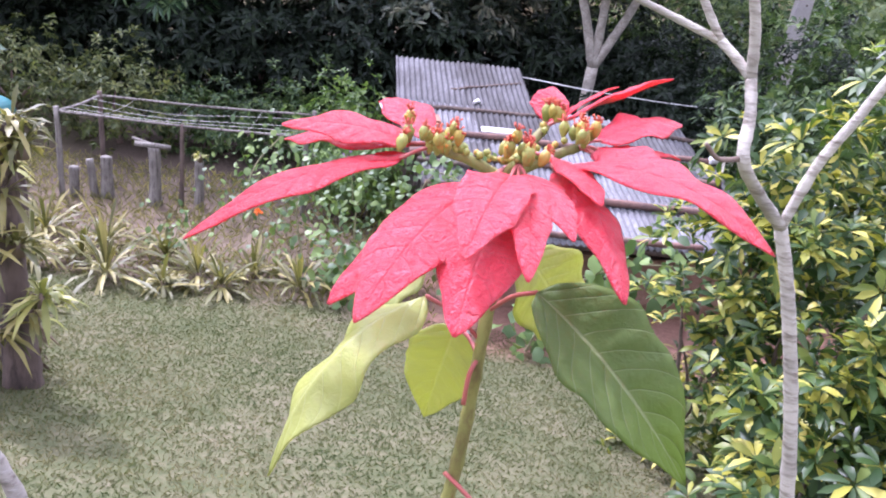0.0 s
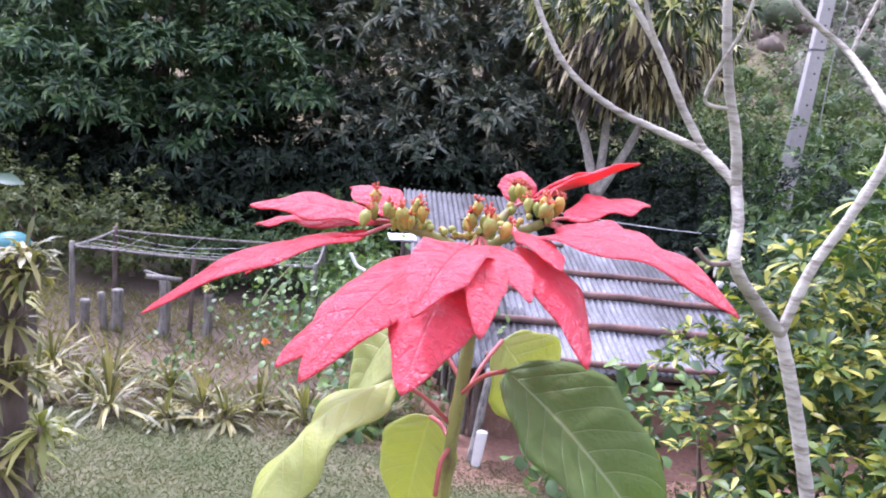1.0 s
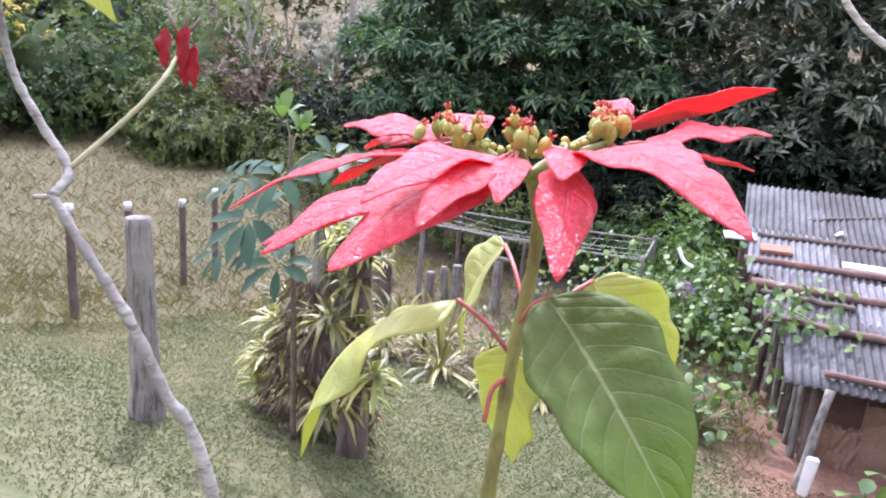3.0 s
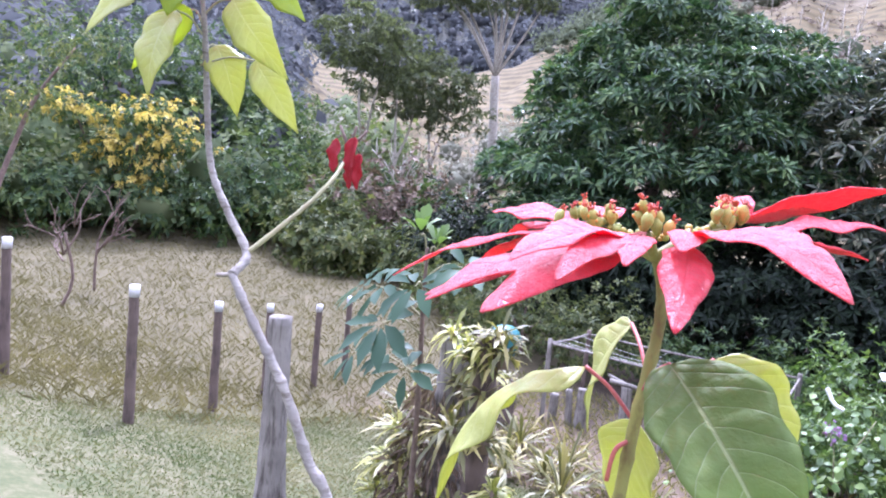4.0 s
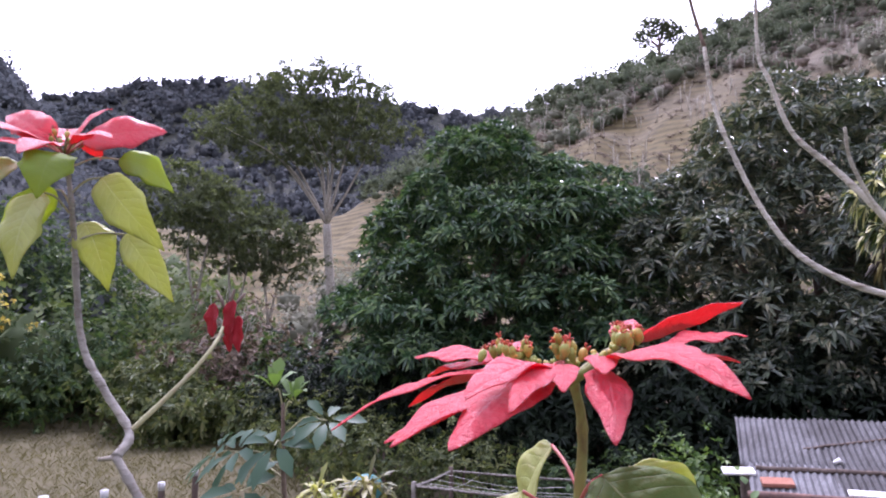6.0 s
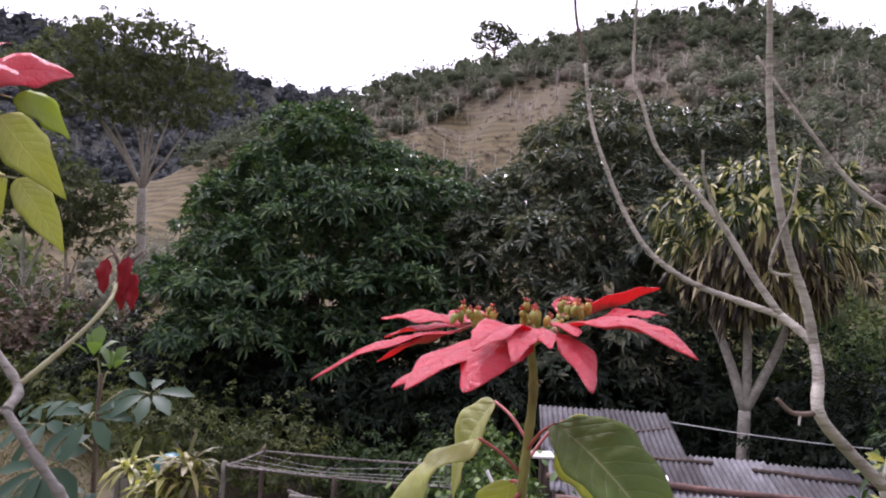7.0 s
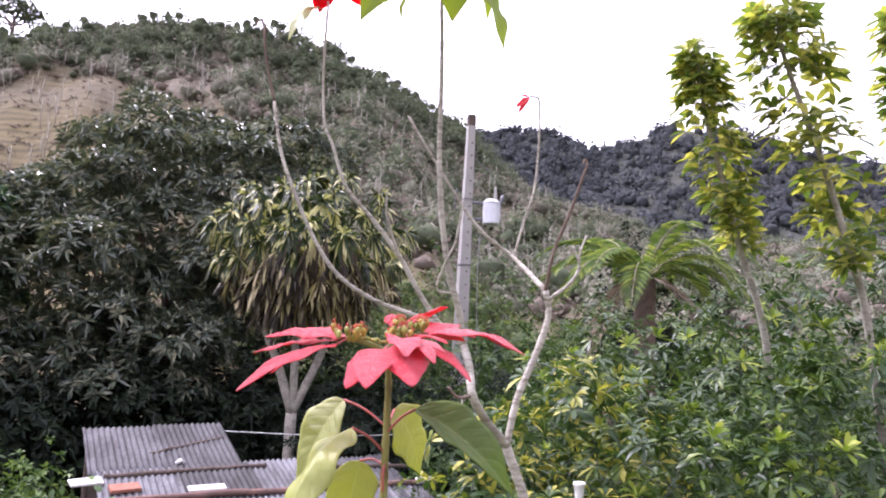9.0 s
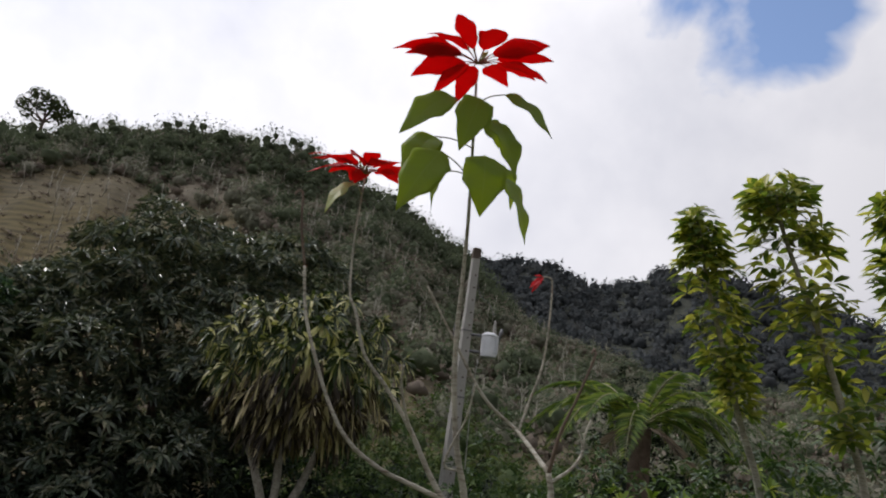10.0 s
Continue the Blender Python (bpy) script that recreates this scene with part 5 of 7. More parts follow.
def umbrella_stem(line, start, reach, seed, label, leaf=(0.13, 0.18), count=120):
    """A tall slender stem with whorls of leaflets up its length."""
    rng = np.random.default_rng(seed)
    pts = smooth_line(line, 10)
    t = thing("umbrella_shrub", tuple(pts[0]), label, "shrub", "tall umbrella shrubs")
    part("stem", tube_mesh("stem", tube(pts, (0.030, 0.022, 0.009), 8, 0.03, 0.1, 0.06, seed)), M_BARK, t)
    s = rng.uniform(start, 1.0, count) ** 0.9
    q = np.linspace(0, 1, len(pts))
    p = np.stack([np.interp(s, q, pts[:, i]) for i in range(3)], 1)
    a = rng.uniform(0, 2 * np.pi, count)
    grow = 0.35 + 0.65 * np.sin(np.pi * np.clip((1 - s) / (1 - start) * 0.8 + 0.12, 0, 1))
    out = np.stack([np.cos(a), np.sin(a), 0.45 + 0 * a], 1)
    tip = p + out * (reach * grow * rng.uniform(0.6, 1.1, count))[:, None]
    part("twiggery", tube_mesh("twiggery", *[tube(np.array([u_, (u_ + v_) / 2 + [0, 0, 0.01], v_]), (0.003, 0.002), 4) for u_, v_ in zip(p, tip)]), M_TWIG_GREEN, t)
    b, w_, u = whorls(tip, out * 0.9 + np.array([0, 0, 1.0]), 7, (50, 92), rng)
    n = len(b)
    part("leaves", leaf_mesh("leaves", b, w_, u, rng.uniform(leaf[0], leaf[1], n), rng.uniform(0.046, 0.062, n), rng.uniform(0.05, 0.4, n), 0.3, True), M_UMB_STEM, t)


umbrella_stem([(4.72, 3.5, 2.6), (4.43, 3.4, 3.70), (4.22, 3.333, 4.12), (3.87, 3.267, 4.80), (3.54, 3.22, 5.36), (3.43, 3.2, 5.68)], 0.30, 0.25, 301, "tall variegated umbrella shrub rising above the hedge")
umbrella_stem([(4.35, 4.1, 2.6), (4.081, 4.0, 3.635), (3.826, 3.933, 4.14), (3.599, 3.867, 4.647), (3.40, 3.83, 5.15), (3.30, 3.8, 5.58)], 0.36, 0.17, 302, "slender yellow-green umbrella shrub with a bare pale stem", (0.11, 0.15), 125)
umbrella_stem([(4.75, 3.0, 2.8), (4.6, 3.0, 4.0), (4.52, 3.0, 5.0), (4.46, 3.0, 5.85)], 0.4, 0.22, 303, "tall variegated umbrella shrub at the end of the hedge")

# ---- the shed ----
SHED_O = np.array([-1.075, 11.06, 1.97])
SHED_U = np.array([0.988, 0.156, 0.0])
SHED_V = np.array([0.156, -0.988, -0.25])


def on_roof(u, v, lift=0.0):
    return SHED_O + SHED_U * u + SHED_V * v + np.array([0, 0, lift])


shed = thing("shed", (0.9, 8.8, 0.0), "low shed with a corrugated roof weighed down by old logs", "shed")
roof = part("roof_frame", tube_mesh("roof_frame", *[tube(np.array([on_roof(u0, v, -0.07), on_roof(u1, v, -0.07)]), 0.035, 7, 0.05) for u0, u1, v in ((0.1, 1.8, 0.3), (0.1, 3.9, 1.5), (0.3, 4.0, 2.5), (0.5, 4.0, 3.4), (0.6, 4.1, 4.15))]), M_WOOD_DARK, shed)


def corrugated_sheet(u0, u1, v0, v1, lift, tilt, seed):
    rng = np.random.default_rng(seed)
    pitch, amp = 0.076, 0.013
    us = np.arange(u0, u1 + 0.0001, pitch / 8)
    vs = np.linspace(v0, v1, 7)
    wav = amp * np.sin(us / pitch * 2 * np.pi)
    sag = 0.008 * np.sin(np.linspace(0, np.pi, 7) + rng.uniform(0, 2))
    top = np.array([[on_roof(u + tilt * (v - v0), v, lift + z + 0.012 * (v1 - v) + s) for u, z in zip(us, wav)] for v, s in zip(vs, sag)])
    low = top - np.array([0, 0, 0.006])
    n, m = len(vs), len(us)
    verts = np.vstack([top.reshape(-1, 3), low.reshape(-1, 3)])
    i, j = np.meshgrid(np.arange(n - 1), np.arange(m - 1), indexing="ij")
    q = np.stack([i * m + j, (i + 1) * m + j, (i + 1) * m + j + 1, i * m + j + 1], -1).reshape(-1, 4)
    q2 = q[:, ::-1] + n * m
    e = np.arange(m - 1)
    k_ = n * m
    r1 = np.stack([(n - 1) * m + e, (n - 1) * m + e + k_, (n - 1) * m + e + 1 + k_, (n - 1) * m + e + 1], -1)
    f = np.arange(n - 1)
    r2 = np.stack([f * m, f * m + k_, (f + 1) * m + k_, (f + 1) * m], -1)
    r3 = np.stack([f * m + m - 1, (f + 1) * m + m - 1, (f + 1) * m + m - 1 + k_, f * m + m - 1 + k_], -1)
    quads = np.vstack([q, q2, r1, r2, r3])
    return quick_mesh("roof_sheet", verts, quads.ravel(), np.full(len(quads), 4))


rng_s = np.random.default_rng(9)
for row, (u0, u1, v0, v1) in enumerate([(0.0, 1.92, 0.0, 1.48), (0.06, 3.95, 1.36, 2.42), (0.22, 4.10, 2.30, 3.28), (0.42, 4.18, 3.16, 4.24)]):
    u, k = u0, 0
    while u < u1 - 0.2:
        w_ = min(0.97, u1 - u)
        part("roof_sheet", corrugated_sheet(u, u + w_, v0 + rng_s.uniform(-0.04, 0.04), v1 + rng_s.uniform(-0.05, 0.05), 0.012 * (3 - row) + 0.006 * (k % 2), rng_s.normal(0, 0.006), 900 + row * 10 + k), M_ROOF, shed)
        u += w_ - 0.06
        k += 1


def roof_log(u0, v0, u1, v1, r, material, label, seed, lift=0.055):
    rng = np.random.default_rng(seed)
    s = np.linspace(0, 1, 12)
    line = np.array([on_roof(u0 + (u1 - u0) * a, v0 + (v1 - v0) * a + rng.normal(0, 0.008), lift + rng.normal(0, 0.004)) for a in s])
    single("roof_log", tube_mesh("roof_log", tube(smooth_line(line, 3), (r * rng.uniform(0.85, 1.1), r, r * rng.uniform(0.7, 1.0)), 9, 0.06, seed=seed)), material, tuple(line[0]), label, "log", "logs on the shed roof")


OLD_LOG = "weathered brown log lying on the corrugated shed roof"
roof_log(0.15, 1.56, 2.15, 1.50, 0.032, M_WOOD_DARK, OLD_LOG, 1)
roof_log(0.75, 0.95, 1.80, 0.52, 0.020, M_WOOD_DARK, "thin dark stick lying across the upper roof sheets", 2)
roof_log(0.02, 2.18, 4.12, 2.30, 0.042, M_BEAM, OLD_LOG, 3)
roof_log(0.10, 2.72, 3.95, 2.84, 0.048, M_BEAM, OLD_LOG, 4)
roof_log(0.20, 2.90, 1.10, 2.95, 0.030, M_WOOD_DARK, OLD_LOG, 5)
roof_log(0.25, 3.40, 3.9, 3.52, 0.046, M_BEAM, OLD_LOG, 6)
roof_log(0.75, 4.14, 3.2, 4.20, 0.038, M_BEAM, OLD_LOG, 7)
roof_log(2.6, 1.62, 4.2, 1.80, 0.038, M_WOOD_DARK, OLD_LOG, 8)


def slab(center, u_len, v_len, h, turn=0.0, bevel=0.006):
    bm = bmesh.new()
    bmesh.ops.create_cube(bm, size=1.0)
    bmesh.ops.scale(bm, vec=(u_len, v_len, h), verts=bm.verts)
    bmesh.ops.bevel(bm, geom=bm.edges[:], offset=bevel, segments=2, affect="EDGES")
    for v in bm.verts:
        v.co.z += 0.004 * math.sin(v.co.x * 30) * math.cos(v.co.y * 24)
    slope = math.atan(0.25)
    m = Matrix.Translation(Vector(center)) @ Matrix.Rotation(math.atan2(SHED_U[1], SHED_U[0]) + turn, 4, "Z") @ Matrix.Rotation(slope, 4, "X")
    bmesh.ops.transform(bm, matrix=m, verts=bm.verts)
    return bm


single("white_board", slab(on_roof(1.25, 2.12, 0.10), 0.44, 0.13, 0.025), M_WHITE, tuple(on_roof(1.25, 2.12, 0.08)), "short white painted board lying on the shed roof", "board")
single("white_board", slab(on_roof(-0.05, 1.70, 0.07), 0.36, 0.17, 0.03, 0.2), M_WHITE, tuple(on_roof(-0.05, 1.70, 0.055)), "white painted board at the corner of the shed roof", "board")
single("clay_slab", slab(on_roof(0.35, 1.92, 0.07), 0.34, 0.18, 0.045, 0.1), M_BRICK, tuple(on_roof(0.35, 1.92, 0.05)), "reddish clay slab holding down the roof sheets", "slab")
single("bucket_pipe", tube_mesh("bucket_pipe", tube(smooth_line([on_roof(4.0, 2.34, 0.10), on_roof(4.15, 2.34, 0.10), on_roof(4.30, 2.35, 0.10)]), 0.05, 10)), M_WHITE, tuple(on_roof(4.0, 2.34, 0.05)), "short white pipe at the end of a roof log", "pipe")
single("roof_stone", tube_mesh("roof_stone", tube(np.array([on_roof(1.02, 1.30, 0.05), on_roof(1.08, 1.30, 0.09), on_roof(1.12, 1.28, 0.05)]), (0.02, 0.04, 0.02), 7, 0.1)), M_WHITE, tuple(on_roof(1.05, 1.3, 0.03)), "small white stone on the roof", "stone")


def post(name, x, y, top, r, material, parent, lean=(0, 0), seed=0, sides=8):
    g = gz(x, y)
    line = smooth_line([(x, y, g - 0.08), (x + lean[0] * 0.5, y + lean[1] * 0.5, g + (top - g) * 0.5), (x + lean[0], y + lean[1], top)], 4)
    return part(name, tube_mesh(name, tube(line, (r * 1.05, r, r * 0.92), sides, 0.07, seed=seed)), material, parent)


def tapered_box(z0, z1, w0, w1, d0, d1, x0, x1, y):
    bm = bmesh.new()
    bmesh.ops.create_cube(bm, size=1.0)
    for v in bm.verts:
        top = v.co.z > 0
        w_, d_, cx, z = (w1, d1, x1, z1) if top else (w0, d0, x0, z0)
        v.co = Vector((cx + v.co.x * w_, y + v.co.y * d_, z))
    bmesh.ops.bevel(bm, geom=bm.edges[:], offset=0.015, segments=2, affect="EDGES")
    return bm


for i, (u, v) in enumerate([(0.08, 0.35), (1.75, 0.35), (0.2, 1.6), (3.7, 1.7), (0.35, 2.7), (3.9, 2.8), (0.75, 4.0), (2.3, 4.05), (3.95, 4.1)]):
    p = on_roof(u, v, -0.05)
    post("post", p[0], p[1], p[2], 0.05, M_WOOD_DARK, shed, seed=i)
p = on_roof(0.68, 4.12, -0.03)
post("corner_post", 0.28, 6.62, p[2], 0.042, M_LOG, shed, (0.10, 0.30), 31)
# Board added to stand for the white lower part of the corner post.
single("white_board", tapered_box(0.0, 0.42, 0.09, 0.11, 0.04, 0.04, 0.33, 0.36, 6.55), M_WHITE, (0.33, 6.55, 0.0), "white board added for the white patch on the corner post", "board")
rng_s = np.random.default_rng(19)
# side wall of upright poles and boards, front wall of mud, back wall of boards
for i in range(15):
    v = 0.45 + i * 0.25
    q = on_roof(0.28 + 0.10 * v, v, -0.09)
    post("wall_pole", q[0] - 0.03, q[1], q[2] + rng_s.uniform(-0.12, 0.0), rng_s.uniform(0.022, 0.045), M_LOG if i % 3 else M_WOOD_DARK, shed, (rng_s.normal(0, 0.03), rng_s.normal(0, 0.03)), 40 + i, 7)


def wall_slab(a, b, z0, z1, thick):
    """A wall from a to b on plan with an uneven face."""
    a, b = Vector((a[0], a[1], 0)), Vector((b[0], b[1], 0))
    d = (b - a).normalized()
    nrm = Vector((-d.y, d.x, 0)) * thick / 2
    bm = bmesh.new()
    n, m = 12, 6
    rng = np.random.default_rng(int(abs(a.x * 100)) + 3)
    grid = {}
    for s in (0, 1):
        for i in range(n + 1):
            for j in range(m + 1):
                q = a.lerp(b, i / n) + nrm * (1 if s else -1) + d * 0
                z = z0 + (z1 - z0) * j / m
                off = nrm.normalized() * float(rng.normal(0, 0.008))
                grid[s, i, j] = bm.verts.new((q.x + off.x, q.y + off.y, z + (float(rng.normal(0, 0.012)) if j == m else 0)))
    for s in (0, 1):
        for i in range(n):
            for j in range(m):
                bm.faces.new([grid[s, i, j], grid[s, i + 1, j], grid[s, i + 1, j + 1], grid[s, i, j + 1]])
    for i in range(n):
        bm.faces.new([grid[0, i, m], grid[0, i + 1, m], grid[1, i + 1, m], grid[1, i, m]])
        bm.faces.new([grid[0, i, 0], grid[0, i + 1, 0], grid[1, i + 1, 0], grid[1, i, 0]])
    for i in (0, n):
        for j in range(m):
            bm.faces.new([grid[0, i, j], grid[0, i, j + 1], grid[1, i, j + 1], grid[1, i, j]])
    bmesh.ops.recalc_face_normals(bm, faces=bm.faces[:])
    return bm


f0, f1, f2, f3 = on_roof(0.78, 3.95), on_roof(1.18, 3.95), on_roof(1.45, 3.95), on_roof(3.95, 4.0)
part("front_wall", wall_slab(f1, f3, -0.05, 0.72, 0.09), M_EARTH_WALL, shed, "low mud front wall")
part("front_wall", wall_slab(f0, f1, -0.05, 0.42, 0.09), M_EARTH_WALL, shed)
b0, b1 = on_roof(0.1, 0.45), on_roof(3.8, 1.6)
part("back_wall", wall_slab(b0, b1, -0.05, 1.55, 0.06), M_WOOD_DARK, shed)
r0_, r1_ = on_roof(3.95, 1.7), on_roof(3.98, 4.0)
part("side_wall", wall_slab(r0_, r1_, -0.05, 0.85, 0.06), M_WOOD_DARK, shed)

# rope from the shed towards the hedge
single("rope", tube_mesh("rope", tube(smooth_line([(0.8, 11.3, 1.92), (2.2, 11.6, 1.80), (3.8, 11.9, 1.74), (6.0, 12.2, 1.8)], 6), 0.008, 5)), M_WHITE, (0.8, 11.3, 1.92), "pale rope strung from the shed roof to the shrubs", "rope")


# ---- plants round the shed ----
def vine(name, line, width, count, leaf, material, seed, label, droop=0.4):
    rng = np.random.default_rng(seed)
    pts = smooth_line(line, 8)
    g = pts[0]
    t = thing(name, tuple(g), label, "vine")
    part("stem", tube_mesh("stem", tube(pts, (0.012, 0.006), 6)), M_TWIG_GREEN, t)
    q = rng.uniform(0, 1, count)
    s = np.linspace(0, 1, len(pts))
    p = np.stack([np.interp(q, s, pts[:, i]) for i in range(3)], 1) + rng.normal(0, width, (count, 3)) * np.array([1, 0.6, 1])
    d = unit(rng.normal(0, 0.6, (count, 3)) + np.array([0, -0.5, 0.2]))
    n = count
    part("leaves", leaf_mesh("leaves", p, d, unit(rng.normal(0, 0.4, (n, 3)) + np.array([0, -0.4, 1.0])), rng.uniform(leaf[0], leaf[1], n), rng.uniform(leaf[0], leaf[1], n) * 0.8, droop, 0.15, True), material, t)
    return t


vine("climbing_vine", [(0.9, 6.3, 0.0), (1.2, 6.4, 0.7), (1.7, 6.4, 1.05), (2.4, 6.5, 1.1)], 0.17, 170, (0.11, 0.20), M_WEED, 401, "broad-leaved green vine trailing before the shed front")
vine("climbing_vine", [(1.4, 6.2, 0.0), (1.6, 6.2, 0.45), (1.5, 6.2, 0.75)], 0.16, 70, (0.10, 0.18), M_WEED, 402, "broad-leaved green vine on the ground by the shed")
vine("climbing_vine", [(-0.3, 7.6, 0.0), (-0.4, 7.6, 0.8), (-0.2, 7.7, 1.3), (0.2, 7.6, 1.25)], 0.20, 240, (0.07, 0.13), M_WEED, 403, "green creeper climbing the side of the shed")
vine("climbing_vine", [(-1.0, 7.7, 0.0), (-1.0, 7.7, 0.9), (-0.8, 7.8, 1.5)], 0.28, 260, (0.06, 0.12), M_WEED, 404, "tangled garden shrub with light green leaves beside the shed")
vine("climbing_vine", [(-1.6, 7.8, 0.0), (-1.7, 7.8, 0.7), (-1.5, 7.8, 1.2)], 0.30, 260, (0.06, 0.12), M_WEED, 405, "tangled light green garden shrub behind the bed")
vine("climbing_vine", [(-0.9, 7.0, 0.0), (-0.9, 7.0, 0.5)], 0.22, 150, (0.10, 0.18), M_WEED, 406, "large-leaved green garden plant at the bed's edge")
vine("climbing_vine", [(-2.6, 8.8, 0.0), (-2.5, 8.8, 0.7), (-2.2, 9.0, 1.15)], 0.24, 170, (0.06, 0.11), M_WEED, 407, "creeper growing over the wire frame")
vine("climbing_vine", [(-3.0, 7.4, 0.0), (-2.9, 7.4, 0.4)], 0.2, 90, (0.05, 0.1), M_WEED, 408, "small green garden plant among the bromeliads")
for x, y, z, mtl, lab, sd in [(-1.15, 7.9, 1.25, M_PURPLE, "purple flower cluster on the garden shrub", 1), (1.32, 6.15, 0.66, M_ORANGE, "small orange flower on the vine", 2), (-2.0, 7.3, 0.75, M_ORANGE, "small orange flower among the weeds", 3), (6.3, 5.6, 4.0, M_YELLOW, "orange-yellow flower above the hedge", 4)]:
    rng = np.random.default_rng(sd)
    n = 46 if mtl is M_PURPLE else 14
    d = unit(rng.normal(size=(n, 3)) + np.array([0, -0.3, 0.4]))
    sp = 0.10 if mtl is M_PURPLE else 0.012
    t = thing("blossom", (x, y, z), lab, "flower")
    for q in d:
        part("petal", leaf_mesh("petal", (np.array([x, y, z]) + q * sp * rng.uniform(0, 1))[None], q[None], rng.normal(size=(1, 3)), 0.05, 0.035, 0.2, 0.2, True), mtl, t)
    part("stalk", tube_mesh("stalk", tube(smooth_line([(x, y, z), (x + 0.03, y + 0.05, z - 0.25), (x + 0.05, y + 0.1, z - 0.5)]), 0.006, 5)), M_TWIG_GREEN, t)

# ---- wire frame over the garden bed ----
frame_ = thing("wire_frame", (-3.6, 9.4, 0.0), "grey wire and wood frame on posts over the garden bed", "trellis")
C = [(-4.95, 8.80, 1.12), (-4.97, 9.95, 1.10), (-1.95, 9.30, 1.08), (-2.1, 10.5, 1.10)]
for i, c in enumerate(C):
    post("post", c[0], c[1], c[2] + 0.06, 0.035, M_LOG if i != 1 else M_WOOD_DARK, frame_, (0.0, 0.0), 60 + i)
post("post", -3.5, 9.05, 1.10, 0.03, M_WOOD_DARK, frame_, (0.02, 0), 66)
for a, b in ((0, 1), (0, 2), (1, 3), (2, 3)):
    A_, B_ = np.array(C[a]), np.array(C[b])
    part("rail", tube_mesh("rail", tube(smooth_line([A_, (A_ + B_) / 2 + [0, 0, -0.02], B_]), 0.017, 6, 0.05)), M_LOG, frame_)
for i in (1, 2, 4, 7):
    s = i / 9
    A_, B_ = np.array(C[0]) * (1 - s) + np.array(C[1]) * s, np.array(C[2]) * (1 - s) + np.array(C[3]) * s
    part("wire", tube_mesh("wire", tube(smooth_line([A_, (A_ * 2 + B_) / 3 + [0, 0, -0.03 - 0.012 * i], (A_ + 2 * B_) / 3 + [0, 0, -0.07 + 0.02 * (i % 3)], B_]), 0.0035, 4)), M_WIRE, frame_)
for i in (2, 5, 9):
    s = i / 12
    A_, B_ = np.array(C[0]) * (1 - s) + np.array(C[2]) * s, np.array(C[1]) * (1 - s) + np.array(C[3]) * s
    part("wire", tube_mesh("wire", tube(smooth_line([A_, (A_ + B_) / 2 + [0, 0, -0.03], B_]), 0.003, 4)), M_WIRE, frame_)
rng = np.random.default_rng(3)
single("white_stick", tube_mesh("white_stick", tube(smooth_line([(-1.28, 7.96, 1.66), (-1.2, 7.95, 1.53), (-1.10, 7.95, 1.48)]), 0.02, 6)), M_WHITE, (-1.28, 7.96, 1.5), "short bent white stick caught in the shrubs", "stick")


# ---- upright logs, posts and bromeliads ----
def log_post(name, x, y, h, r, material, label, lean=(0, 0), seed=0, group="", cap=None):
    g = gz(x, y)
    t = thing(name, (x, y, g), label, "post", group)
    line = smooth_line([(x, y, g - 0.1), (x + lean[0] * 0.5, y + lean[1] * 0.5, g + h * 0.5), (x + lean[0], y + lean[1], g + h)], 5)
    part("shaft", tube_mesh("shaft", tube(smooth_line(line[::5], 12), (r * 1.5, r * 1.12, r, r * 0.97, r * 0.92), 16, 0.045, seed=seed) if r > 0.06 else tube(line, (r * 1.15, r, r * 0.95), 9, 0.05, seed=seed)), material, t)
    if cap:
        e = line[-1]
        part("painted_tip", tube_mesh("painted_tip", tube(np.array([e - [0, 0, cap], e + [0, 0, 0.004]]), (r * 1.04, r * 1.04), 10, 0.02)), M_TIP, t, "faded white painted tip")
    return t


FENCE = "dark round fence post with a faded white painted tip"
for i, (x, y, h) in enumerate([(-7.15, 2.60, 1.30), (-5.87, 3.18, 1.26), (-6.66, 4.57, 1.24), (-7.55, 5.95, 1.25), (-7.72, 6.95, 1.22), (-8.08, 7.88, 1.22)]):
    log_post("fence_post", x, y, h, 0.045, M_WOOD_DARK, FENCE, (0, 0), 70 + i, "fence posts", 0.10)
log_post("tree_stump", -3.72, 3.12, 1.42, 0.088, M_LOG, "tall grey weathered stump standing on the lawn", (-0.03, 0), 80)
for i, (x, y, h, r, l) in enumerate([(-4.62, 9.0, 0.50, 0.05, -0.05), (-4.48, 9.05, 0.55, 0.075, 0.0), (-3.83, 9.0, 0.78, 0.07, 0.02), (-3.28, 9.1, 0.62, 0.06, 0.0), (-3.9, 9.15, 0.72, 0.04, -0.03), (-4.85, 8.9, 0.4, 0.06, 0.02)]):
    log_post("log_post", x, y, h, r, M_LOG, "grey weathered log set upright in the garden bed", (l, 0), 90 + i, "upright logs")
single("bird_table", tube_mesh("bird_table", tube(np.array([(-4.05, 8.95, 0.80), (-3.62, 9.02, 0.78)]), 0.035, 6, 0.1), tube(np.array([(-4.1, 8.98, 0.86), (-3.75, 9.1, 0.74)]), 0.02, 6, 0.1)), M_LOG, (-3.85, 9.0, 0.78), "short grey planks laid across an upright log", "plank")


